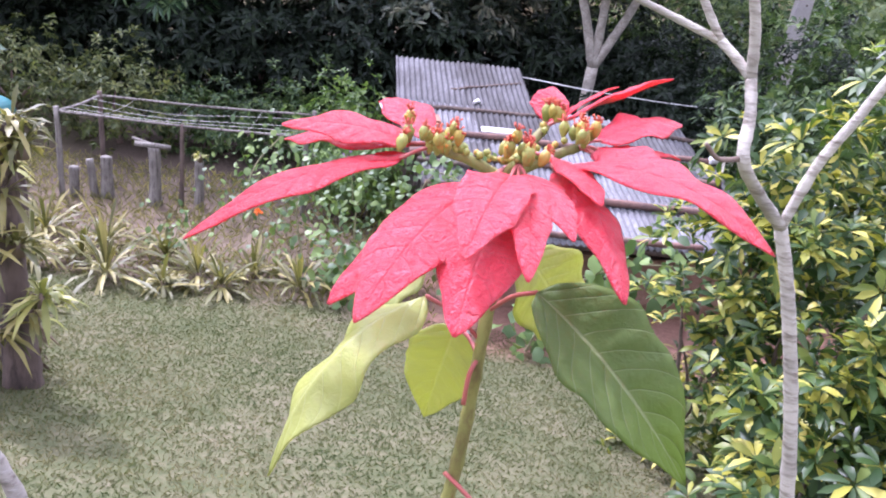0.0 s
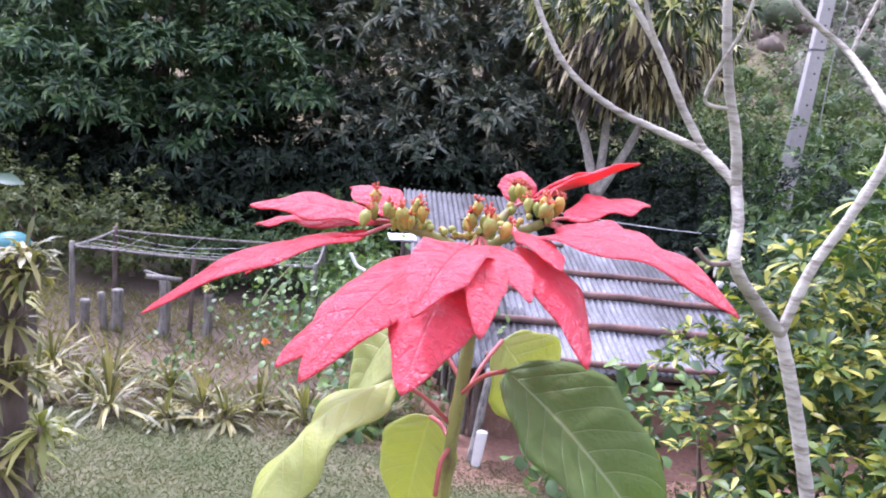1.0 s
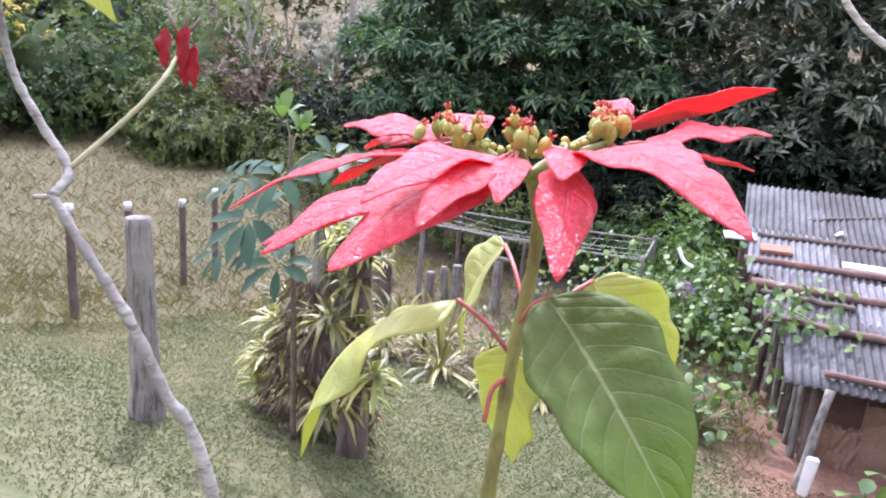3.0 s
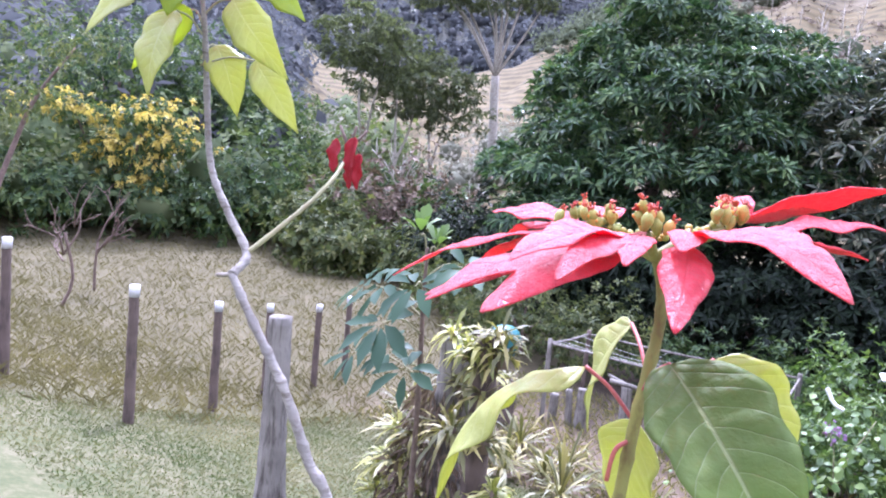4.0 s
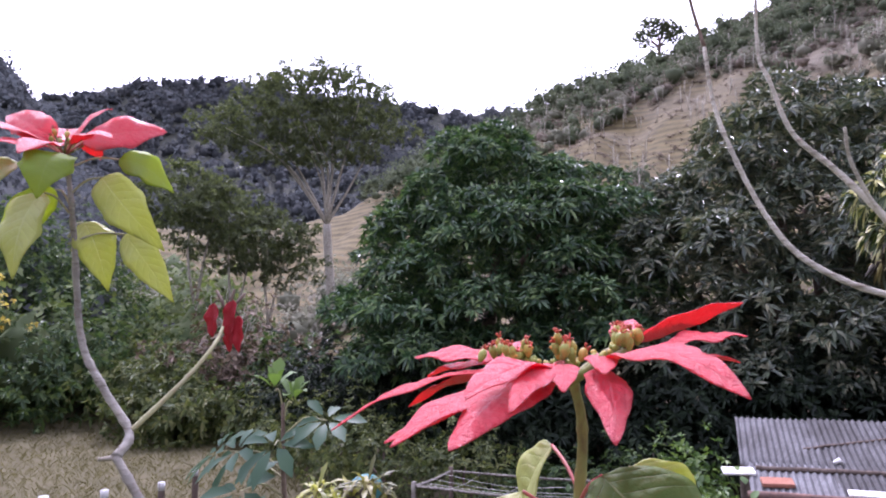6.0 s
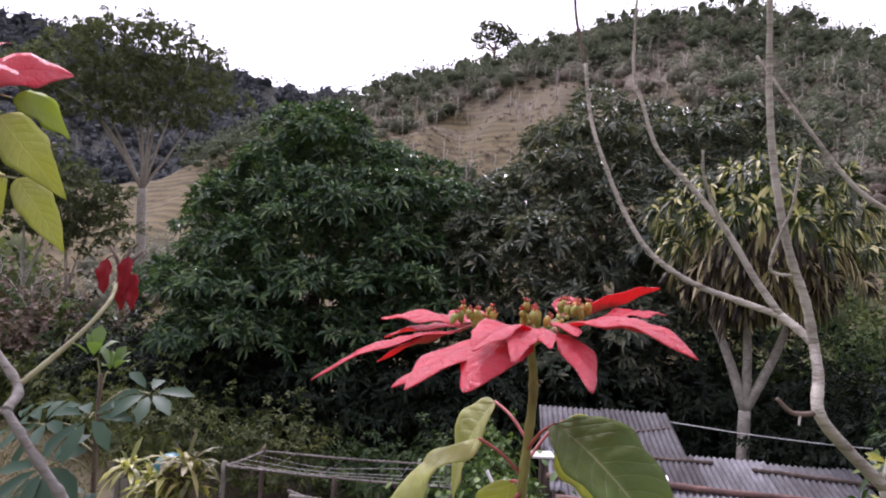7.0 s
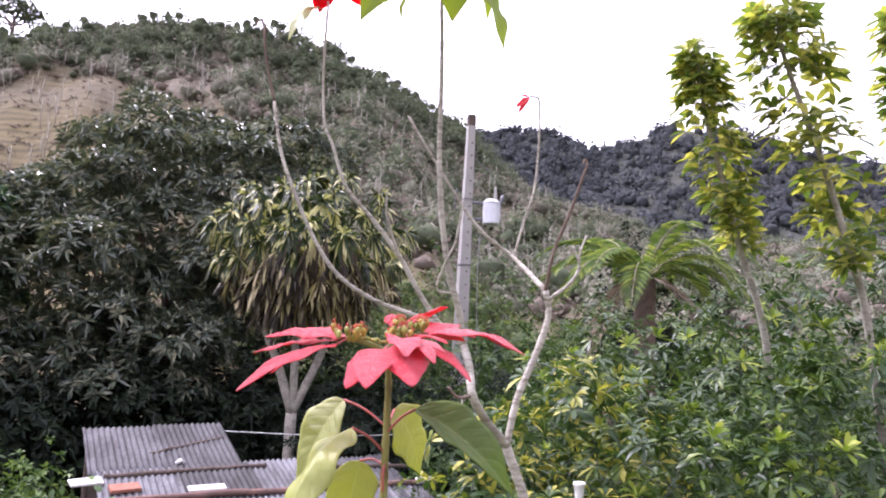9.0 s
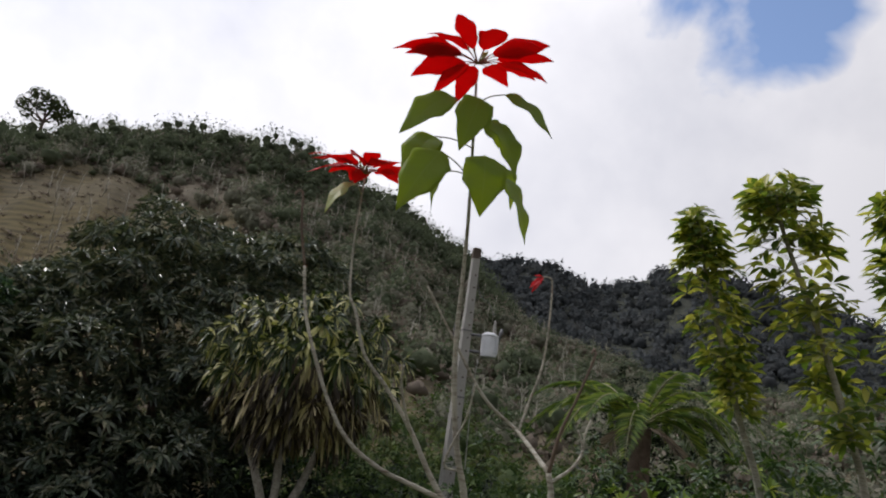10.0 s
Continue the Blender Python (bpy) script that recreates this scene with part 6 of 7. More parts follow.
def rosette(name, x, y, z, count, length, width, material, label, seed, spread=(15, 85), droop=(0.2, 0.8), category="bromeliad", group=""):
    rng = np.random.default_rng(seed)
    t = thing(name, (x, y, z), label, category, group)
    b, w_, u = whorls(np.array([[x, y, z]]), np.array([[0, 0, 1.0]]), count, spread, rng, 0.4)
    n = len(b)
    part("leaves", leaf_mesh("leaves", b, w_, u, rng.uniform(length[0], length[1], n), rng.uniform(width[0], width[1], n), rng.uniform(droop[0], droop[1], n), 0.4, True), material, t)
    part("heart", tube_mesh("heart", tube(np.array([(x, y, z - 0.06), (x, y, z + 0.03)]), (0.035, 0.02), 7, 0.1)), M_THATCH, t)
    return t


BROM = "pale yellow-green bromeliad"
SPIKY = "spiky long-leaved bromeliad at the edge of the lawn"
for i, (x, y, s) in enumerate([(-3.35, 6.65, 1.0), (-2.52, 6.95, 0.85), (-1.45, 6.98, 0.9), (-4.15, 6.75, 0.9), (-4.9, 6.9, 1.0), (-2.0, 7.2, 0.7), (-3.0, 7.3, 0.8), (-5.6, 6.6, 0.9), (-3.7, 7.4, 0.9), (-0.7, 7.15, 0.6), (-2.2, 6.75, 0.7), (-4.5, 7.6, 0.9), (-5.3, 7.4, 0.9), (-2.75, 6.6, 0.6), (-3.75, 6.95, 0.7), (-6.1, 7.3, 1.0)]):
    rosette("spiky_bromeliad", x, y, gz(x, y) + 0.04, 44, (0.45 * s, 0.98 * s), (0.03, 0.055), M_SPIKE, SPIKY, 500 + i, (5, 75), (0.15, 0.7), group="row of bromeliads")
rosette("bromeliad", -3.12, 4.75, gz(-3.12, 4.75) + 0.22, 26, (0.16, 0.26), (0.03, 0.045), M_BROM, BROM + " on a stump at the lawn's edge", 520)
for i, (x, y, z) in enumerate([(-3.2, 4.78, 0.22), (-3.05, 4.7, 0.2), (-3.35, 4.85, 0.16), (-3.1, 4.85, 0.1)]):
    rosette("bromeliad", x + 0.05, y, gz(x, y) + z - 0.1, 20, (0.14, 0.24), (0.025, 0.04), M_SPIKE, "withered bromeliad at the lawn's edge", 530 + i)
rosette("bromeliad", -3.27, 9.1, 0.68, 22, (0.12, 0.2), (0.028, 0.04), M_BROM, BROM + " on top of an upright log", 540)
rosette("bromeliad", -5.2, 8.2, 0.62, 26, (0.2, 0.4), (0.028, 0.045), M_SPIKE, "spiky bromeliad on a dark stump", 541)
log_post("tree_stump", -5.2, 8.2, 0.6, 0.12, M_WOOD_DARK, "dark broken stump in the garden bed", (0.02, 0), 99)


def plant_pillar():
    """A stump clad in bromeliads and dead leaves."""
    x, y = -3.22, 4.24
    g = gz(x, y)
    log_post("tree_stump", x + 0.12, y, 1.62, 0.14, M_LOG, "grey stump overgrown with bromeliads", (0.06, 0.0), 98)
    spots = [(0.15, -0.04, 1.66, 0.32, M_BROM), (0.42, 0.0, 1.46, 0.28, M_BROM), (0.32, -0.18, 1.00, 0.50, M_SPIKE), (-0.24, -0.1, 0.80, 0.36, M_BROM), (-0.38, -0.06, 0.52, 0.34, M_BROM), (0.58, -0.1, 0.46, 0.32, M_BROM), (-0.12, -0.22, 0.62, 0.32, M_SPIKE), (0.30, -0.24, 0.30, 0.36, M_SPIKE), (-0.42, -0.1, 0.24, 0.30, M_BROM), (0.05, 0.16, 1.2, 0.34, M_SPIKE), (0.0, -0.20, 0.86, 0.32, M_SPIKE), (-0.50, -0.04, 0.40, 0.26, M_BROM), (0.10, -0.22, 0.42, 0.3, M_SPIKE), (0.30, -0.10, 1.30, 0.34, M_SPIKE)]
    for i, (dx, dy, dz, ln, m) in enumerate(spots):
        rosette("bromeliad", x + dx, y + dy, g + dz, 32, (ln * 0.6, ln), (0.03, 0.048), m, BROM + " growing on the old stump" if m is M_BROM else "green spiky bromeliad growing on the old stump", 560 + i, (10, 95), (0.2, 0.9), group="bromeliads on the stump")
    log_post("tree_stump", -2.54, 3.90, 1.70, 0.085, M_WOOD_DARK, "dark branch stub overgrown with bromeliads", (0.0, 0.0), 97)
    for i, (bx, by, bz, ln, m) in enumerate([(-2.58, 3.86, 2.20, 0.30, M_SPIKE), (-2.50, 3.84, 2.00, 0.34, M_SPIKE), (-2.27, 3.75, 1.42, 0.30, M_BROM), (-2.60, 3.68, 1.75, 0.36, M_SPIKE), (-2.66, 3.84, 2.26, 0.26, M_BROM), (-2.42, 3.80, 1.70, 0.34, M_SPIKE), (-2.36, 3.78, 1.28, 0.32, M_SPIKE), (-2.50, 3.62, 1.22, 0.34, M_SPIKE), (-2.45, 3.90, 2.40, 0.34, M_SPIKE), (-2.53, 3.85, 2.30, 0.30, M_BROM), (-2.39, 3.87, 2.27, 0.32, M_SPIKE)]):
        rosette("bromeliad", bx, by, bz, 34, (ln * 0.6, ln), (0.03, 0.046), m, BROM + " growing on the old stump" if m is M_BROM else "green spiky bromeliad growing on the old stump", 600 + i, (10, 95), (0.2, 0.9), group="bromeliads on the stump")
    rng = np.random.default_rng(4)
    n = 1500
    a = rng.uniform(0, 2 * np.pi, n)
    h = rng.uniform(0, 1, n) ** 1.3
    rad = (0.44 - 0.26 * h) * rng.uniform(0.5, 1.0, n)
    b = np.stack([x + 0.08 + rad * np.cos(a) * 1.15, y + rad * np.sin(a), g + 0.05 + 1.25 * h], 1)
    w_ = np.stack([np.cos(a) * 0.6, np.sin(a) * 0.6, -0.6 * np.ones(n)], 1) + rng.normal(0, 0.4, (n, 3))
    single("dead_leaves", leaf_mesh("dead_leaves", b, w_, rng.normal(size=(n, 3)), rng.uniform(0.08, 0.22, n), rng.uniform(0.012, 0.03, n), 0.3, 0.3), M_THATCH, (x, y, g), "grey-brown dead leaves hanging round the old stump", "dead leaves", kind="stuff")


plant_pillar()


def umbrella_tree():
    """Large hand-shaped leaves on a thin stem by the stump."""
    x, y = -2.95, 3.75
    g = gz(x, y)
    t = thing("umbrella_tree", (x, y, g), "young umbrella tree with large blue-green hand-shaped leaves", "tree")
    stem = smooth_line([(x, y, g - 0.05), (-2.85, 3.6, 1.9), (-2.80, 3.5, 2.55), (-2.77, 3.45, 2.96)], 8)
    part("stem", tube_mesh("stem", tube(stem, (0.022, 0.016, 0.010), 8, 0.04)), M_BARK_DARK, t)
    rng = np.random.default_rng(12)
    heads = [(-2.79, 3.40, 3.14, 0.5, 6, 0.17), (-3.05, 3.35, 2.76, -0.9, 8, 0.20), (-2.82, 3.15, 2.60, -1.0, 9, 0.22), (-2.44, 3.45, 2.98, -0.6, 8, 0.19), (-3.34, 3.5, 2.72, -0.8, 8, 0.19), (-2.98, 3.4, 2.34, -0.9, 8, 0.19), (-2.62, 3.2, 2.86, -0.8, 7, 0.18), (-3.2, 3.3, 2.30, -0.9, 7, 0.18), (-2.68, 3.25, 2.32, -0.9, 7, 0.18), (-2.74, 3.50, 3.06, 0.6, 7, 0.17)]
    for hx, hy, hz, face, n, ln in heads:
        hz -= 0.10
        head = np.array([hx, hy, hz])
        zz = min(max(hz - 0.12, stem[0, 2]), stem[-1, 2])
        foot = np.array([np.interp(zz, stem[:, 2], stem[:, i]) for i in range(3)])
        stalk = part("leaf_stalk", tube_mesh("leaf_stalk", tube(smooth_line([foot, (foot + head) / 2 + [0, 0, 0.06], head]), (0.006, 0.004), 5)), M_TWIG_GREEN, t)
        young = face > 0
        ax = unit(np.array([[0.15 * face + (hx - foot[0]), -abs(face) * 0.8 if not young else 0.0, 0.9]]))
        b, w_, u = whorls(head[None], ax, n, (15, 50) if young else (72, 98), rng, 0.12)
        for b_, d_, u_ in zip(b, w_, u):
            size = ln * rng.uniform(0.95, 1.3)
            part("leaflet", leaf_mesh("leaflet", (b_ + d_ * 0.03)[None], d_[None], u_[None], size, size * 0.40, rng.uniform(0.15, 0.42), 0.25, True), M_WEED if young else M_UMBRELLA, stalk)


umbrella_tree()
# teal tank at the edge of the bed
bm = bmesh.new()
bmesh.ops.create_uvsphere(bm, u_segments=24, v_segments=12, radius=0.25)
for v in bm.verts:
    v.co.z = v.co.z * 0.75 if v.co.z > 0 else v.co.z * 1.6
bmesh.ops.translate(bm, vec=(-6.12, 9.40, 0.86), verts=bm.verts)
single("water_drum", bm, M_TEAL, (-5.9, 9.2, 0.05), "rounded teal plastic drum behind the garden bed", "drum")

# ---- the power pole ----
pole = thing("power_pole", (6.13, 15.1, gz(6.13, 15.1)), "tapered grey concrete power pole with a row of holes", "utility pole")


part("shaft", tapered_box(-0.2, 8.58, 0.36, 0.17, 0.30, 0.14, 6.10, 6.28, 15.1), M_CONCRETE, pole)
# Dark discs stand for the shaded holes; the shaft itself is uncut.
for i in range(16):
    z = 3.4 + i * 0.30
    s = (z + 0.2) / 8.78
    x = 6.10 + 0.18 * s
    part("hole_rim", tube_mesh("hole_rim", tube(np.array([(x + 0.02, 15.1 - (0.15 - 0.08 * s) - 0.004, z), (x + 0.02, 15.1 - (0.15 - 0.08 * s) + 0.03, z)]), 0.022, 8)), M_WOOD_DARK, pole)
part("band", tapered_box(5.02, 5.08, 0.27, 0.27, 0.23, 0.23, 6.205, 6.207, 15.1), M_STEEL, pole)
part("band", tapered_box(6.55, 6.60, 0.235, 0.235, 0.20, 0.20, 6.236, 6.237, 15.1), M_STEEL, pole)
part("top_band", tapered_box(8.30, 8.58, 0.19, 0.18, 0.16, 0.15, 6.275, 6.282, 15.1), M_WOOD_DARK, pole)
part("side_bracket", tube_mesh("side_bracket", tube(smooth_line([(6.05, 15.05, 6.7), (5.93, 15.05, 6.72), (5.92, 15.05, 6.35), (6.02, 15.05, 6.3)]), 0.014, 6)), M_STEEL, pole)
trafo = thing("transformer", (6.75, 15.0, 6.0), "white cylindrical pole transformer on a steel bracket", "transformer")
tank = part("tank", tube_mesh("tank", tube(np.array([(6.78, 14.95, z) for z in (6.02, 6.04, 6.06, 6.35, 6.52, 6.56, 6.60)]), (0.175, 0.19, 0.19, 0.192, 0.195, 0.17, 0.10), 24)), M_TANK, trafo)
part("lid_rim", tube_mesh("lid_rim", tube(np.array([(6.78, 14.95, 6.50), (6.78, 14.95, 6.53)]), 0.208, 24)), M_TANK, trafo)
part("bushing", tube_mesh("bushing", tube(np.array([(6.88, 14.95, 6.58 + 0.03 * i) for i in range(12)]), (0.035, 0.055, 0.034, 0.052, 0.032, 0.048, 0.030, 0.042, 0.026, 0.036, 0.022, 0.014), 14)), M_CONCRETE, trafo, "grey ribbed insulator")
part("arrester", tube_mesh("arrester", tube(np.array([(6.96, 14.9, 6.36), (7.02, 14.9, 6.62), (7.05, 14.9, 6.72)]), (0.03, 0.045, 0.03), 9)), M_STEEL, trafo)
for z in (6.5, 6.12):
    part("bracket", tube_mesh("bracket", tube(np.array([(6.25, 15.05, z), (6.62, 15.0, z)]), 0.033, 8)), M_STEEL, trafo)
for i in range(5):
    a = -0.2 + i * 0.35
    part("cooling_fin", tapered_box(6.1, 6.5, 0.012, 0.012, 0.06, 0.06, 6.78 + 0.19 * math.cos(a - 1.2), 6.78 + 0.19 * math.cos(a - 1.2), 14.95 + 0.19 * math.sin(a - 1.2)), M_TANK, trafo)
part("cable", tube_mesh("cable", tube(smooth_line([(6.55, 14.98, 5.95), (6.48, 14.95, 5.0), (6.50, 14.9, 3.0), (6.62, 14.9, 0.8)]), 0.014, 5)), M_WIRE, trafo)
part("lead", tube_mesh("lead", tube(smooth_line([(6.83, 14.95, 7.02), (6.7, 15.0, 7.3), (6.45, 15.05, 7.5), (6.3, 15.08, 8.2)]), 0.008, 4)), M_STEEL, trafo)


# clay pot and tin among the shrubs
def pot(x, y, z, r, h, material, label):
    prof = [(0.65, 0.0), (0.8, 0.35), (0.9, 0.8), (1.08, 0.86), (1.08, 1.0), (0.92, 1.0), (0.85, 0.8), (0.6, 0.12)]
    line = np.array([(x, y, z + h * b) for _, b in prof])
    rows, sides = [], 18
    a = np.linspace(0, 2 * np.pi, sides, endpoint=False)
    verts = np.vstack([np.stack([x + r * q * np.cos(a), y + r * q * np.sin(a), np.full(sides, z + h * b)], 1) for q, b in prof])
    n = len(prof)
    i, j = np.meshgrid(np.arange(n - 1), np.arange(sides), indexing="ij")
    j2 = (j + 1) % sides
    quads = np.stack([i * sides + j, i * sides + j2, (i + 1) * sides + j2, (i + 1) * sides + j], -1).reshape(-1, 4)
    flat = np.concatenate([quads.ravel(), np.arange(sides)[::-1], (n - 1) * sides + np.arange(sides)])
    sizes = np.concatenate([np.full(len(quads), 4), [sides, sides]])
    t = thing("hanging_pot", (x, y, z), label, "pot")
    part("pot", quick_mesh("pot", verts, flat, sizes), material, t)
    part("stake", tube_mesh("stake", tube(smooth_line([(x + 0.02, y, z + 0.02), (x + 0.04, y + 0.02, z - 0.4), (x + 0.05, y, gz(x, y))]), 0.012, 6)), M_WOOD_DARK, t)


pot(3.40, 5.05, 2.76, 0.075, 0.19, M_BRICK, "red-brown clay pot on a stake among the shrubs")
pot(2.07, 3.32, 2.58, 0.032, 0.11, M_WHITE, "small pale tin on a stick among the hedge leaves")

# ---- poinsettias ----
def blade(name, base, tip, width, normal, arch=0.01, fold=0.12, wave=0.0, ns=18, nu=8, shape=(0.85, 0.75), tipness=0.25, ctrl=0.5, seed=0, curl=0.0, twist=0.0, pucker=0.0, through_point=None):
    """One leaf or bract: a gridded surface from base to tip, arched along its midrib and folded across it."""
    rng = np.random.default_rng(seed)
    base, tip, normal = np.array(base, float), np.array(tip, float), unit(np.array(normal, float))
    chord = tip - base
    length = np.linalg.norm(chord)
    mid = base + chord * ctrl + normal * arch * 2
    if through_point is not None:
        mid = np.array(through_point, float)
    s = np.linspace(0, 1, ns + 1)
    line = ((1 - s) ** 2)[:, None] * base + (2 * s * (1 - s))[:, None] * mid + (s ** 2)[:, None] * tip
    tan = unit(np.gradient(line, axis=0))
    side = unit(np.cross(tan, normal))
    nor = np.cross(side, tan)
    if twist:
        a = np.radians(twist) * s
        side, nor = side * np.cos(a)[:, None] + nor * np.sin(a)[:, None], nor * np.cos(a)[:, None] - side * np.sin(a)[:, None]
    p, q = shape
    half = width / 2 * np.sin(np.pi * s ** p) ** q
    half = half * (1 - tipness * s ** 4) + 0.0006
    ph = rng.uniform(0, 6, 4)
    edge = 1 + 0.05 * np.sin(s * 17 + ph[0]) + 0.03 * np.sin(s * 31 + ph[1])
    us = np.linspace(-1, 1, nu + 1)
    verts = np.zeros((ns + 1, nu + 1, 3))
    for j, u in enumerate(us):
        lift = fold * abs(u) * half - curl * half * u * u
        lift = lift + wave * half * np.sin(s * 13 + ph[2] + (1.5 if u > 0 else 0)) * abs(u) ** 1.5
        if pucker:
            lift = lift + pucker * np.sin(s * 46 - abs(u) * 4 + ph[3]) * np.sin(abs(u) * np.pi) * half
        verts[:, j] = line + side * (half * edge * u)[:, None] + nor * lift[:, None]
    n, m = ns + 1, nu + 1
    thick = 0.00035
    low = verts - nor[:, None, :] * thick * 2
    allv = np.vstack([verts.reshape(-1, 3), low.reshape(-1, 3)])
    i, j = np.meshgrid(np.arange(ns), np.arange(nu), indexing="ij")
    quad = np.stack([i * m + j, i * m + j + 1, (i + 1) * m + j + 1, (i + 1) * m + j], -1).reshape(-1, 4)
    k_ = n * m
    rim = np.concatenate([np.arange(m), np.arange(1, n) * m + m - 1, (n - 1) * m + np.arange(m - 2, -1, -1), np.arange(n - 2, 0, -1) * m])
    nxt = np.roll(rim, -1)
    band = np.stack([nxt, rim, rim + k_, nxt + k_], -1)
    quads = np.vstack([quad, quad[:, ::-1] + k_, band])
    me = quick_mesh(name, allv, quads.ravel(), np.full(len(quads), 4))
    uv = np.zeros((n, m, 2))
    uv[..., 0] = (us[None] + 1) / 2
    uv[..., 1] = s[:, None]
    uv = np.vstack([uv.reshape(-1, 2)] * 2)
    layer = me.uv_layers.new(name="blade")
    layer.data.foreach_set("uv", uv[quads.ravel()].astype(np.float32).ravel())
    return me


def cyathium(parent, p, size, seed, axis=(0, 0, 1)):
    """A small green cup with a yellow gland and red stamens."""
    rng = np.random.default_rng(seed)
    p, ax = np.array(p, float), unit(np.array(axis, float) + rng.normal(0, 0.18, 3))
    line = np.array([p + ax * size * t for t in (-0.9, -0.5, 0.0, 0.35, 0.75, 1.0)])
    cup = part("bud", tube_mesh("bud", tube(line, (size * 0.22, size * 0.42, size * 0.62, size * 0.66, size * 0.5, size * 0.34), 10, 0.03, seed=seed)), M_CYATH, parent)
    top = p + ax * size
    for i in range(7):
        d = unit(ax + rng.normal(0, 0.6, 3))
        e = top + d * size * rng.uniform(0.5, 1.0)
        part("stamen", tube_mesh("stamen", tube(np.array([top - ax * size * 0.1, (top + e) / 2, e]), (size * 0.09, size * 0.07, size * 0.15), 5)), M_CYATH_TIP, cup)
    if rng.uniform() > 0.45:
        return
    g = unit(np.cross(ax, rng.normal(size=3)))
    gp = p + ax * size * 0.45 + g * size * 0.6
    part("gland", tube_mesh("gland", tube(np.array([gp - ax * size * 0.25, gp, gp + ax * size * 0.2]), (size * 0.12, size * 0.26, size * 0.16), 7)), M_GLAND, cup, "yellow gland")


def stalk(parent, points, r, material, name="petiole"):
    return part(name, tube_mesh(name, tube(smooth_line(points, 6), r, 8, 0.02)), material, parent)


def near_poinsettia():
    """The flower head that the camera circles, on its own green stem."""
    foot = (0.02, 0.52, gz(0.02, 0.52))
    t = thing("poinsettia", foot, "tall poinsettia stem with one large red flower head and drooping leaves", "plant")
    stem_pts = [foot, (-0.03, 0.47, 2.4), (0.0, 0.43, 2.9), (0.019, 0.420, 3.15), (0.030, 0.420, 3.272), (0.0335, 0.428, 3.363), (0.037, 0.438, 3.436), (0.032, 0.430, 3.480)]
    part("stem", tube_mesh("stem", tube(smooth_line(stem_pts, 14), (0.0075, 0.0062, 0.0050, 0.0044, 0.0039, 0.0036), 14, 0.02, 0.22, 0.034, 4)), M_STEM, t)
    j = np.array([0.031, 0.428, 3.483])
    left, mid, right, back = np.array([-0.014, 0.424, 3.490]), np.array([0.035, 0.402, 3.492]), np.array([0.072, 0.438, 3.498]), np.array([0.055, 0.474, 3.500])
    for e, nm in ((left, "cyme_branch"), (mid, "cyme_branch"), (right, "cyme_branch"), (back, "cyme_branch")):
        part(nm, tube_mesh(nm, tube(smooth_line([j - [0, 0, 0.008], (j + e) / 2 + [0, 0, -0.002], e]), (0.0036, 0.0032, 0.003), 8, 0.06)), M_STEM, t)
    rows = [
        # base, tip, width, normal, arch, fold
        (left, (-0.1404, 0.3643, 3.4366), 0.035, (-0.15, -0.1, 1), 0.011, 0.10, 0.10),
        (left, (-0.1014, 0.4155, 3.4510), 0.036, (-0.1, 0.1, 1), 0.006, 0.10, 0.10),
        (left, (-0.1060, 0.4337, 3.4892), 0.036, (0.0, -0.25, 1), 0.006, 0.14, 0.12),
        (left, (-0.1130, 0.4700, 3.4700), 0.044, (0.0, -0.1, 1), 0.006, 0.10, 0.10),
        (left, (-0.0545, 0.5263, 3.4941), 0.034, (0.0, -0.2, 1), 0.008, 0.10, 0.10),
        (j, (-0.0337, 0.2788, 3.4468), 0.052, (-0.12, -0.12, 1), 0.012, 0.14, 0.10),
        (j, (-0.0480, 0.2950, 3.4455), 0.036, (-0.12, -0.1, 1), 0.006, 0.10, 0.10),
        (mid, (0.0094, 0.2732, 3.4494), 0.049, (-0.1, -0.35, 1), 0.010, -0.10, 0.06),
        (mid, (0.0095, 0.2947, 3.4756), 0.038, (0.0, -0.2, 1), 0.008, 0.34, 0.14),
        (mid, (0.0388, 0.2938, 3.4700), 0.025, (0.1, -0.3, 1), 0.010, 0.10, 0.10),
        (mid, (0.0607, 0.3250, 3.4799), 0.021, (0.1, -0.35, 1), 0.006, 0.12, 0.05),
        (right - [0.02, 0.01, 0.004], (0.0917, 0.3263, 3.4506), 0.031, (0.25, -0.3, 1), 0.012, -0.06, 0.08),
        (right - [0.02, 0.01, 0.002], (0.0770, 0.3575, 3.4887), 0.022, (0.25, -0.4, 1), 0.005, 0.05, 0.06),
        (right - [0.026, 0.016, 0.003], (0.1639, 0.3458, 3.4789), 0.040, (0.12, -0.22, 1), 0.016, 0.16, 0.14),
        (right, (0.1500, 0.3560, 3.4850), 0.036, (0.1, -0.2, 1), 0.012, 0.10, 0.12),
        (right, (0.1270, 0.3980, 3.4960), 0.036, (0.1, -0.3, 1), 0.006, 0.10, 0.10),
        (back, (0.1429, 0.5284, 3.5344), 0.032, (-0.6, 0.25, 0.76), 0.004, 0.05, 0.06),
        (right + [0.006, 0.012, 0.0], (0.1483, 0.5000, 3.5089), 0.036, (0.0, -0.15, 1), 0.006, 0.12, 0.14),
        (right + [0.004, 0.01, -0.002], (0.1455, 0.4740, 3.4906), 0.030, (0.1, 0.2, 1), 0.004, 0.10, 0.08),
        (back, (0.0590, 0.5080, 3.5210), 0.026, (0.0, -0.5, 0.8), 0.003, 0.10, 0.08),
        (back, (0.1080, 0.5350, 3.5230), 0.020, (-0.5, 0.25, 0.8), 0.003, 0.10, 0.06),
    ]
    for i, (b, tip, wd, nrm, arch, fold, wave) in enumerate(rows):
        b, tip = np.array(b, float), np.array(tip, float)
        s0 = b + (tip - b) * 0.14
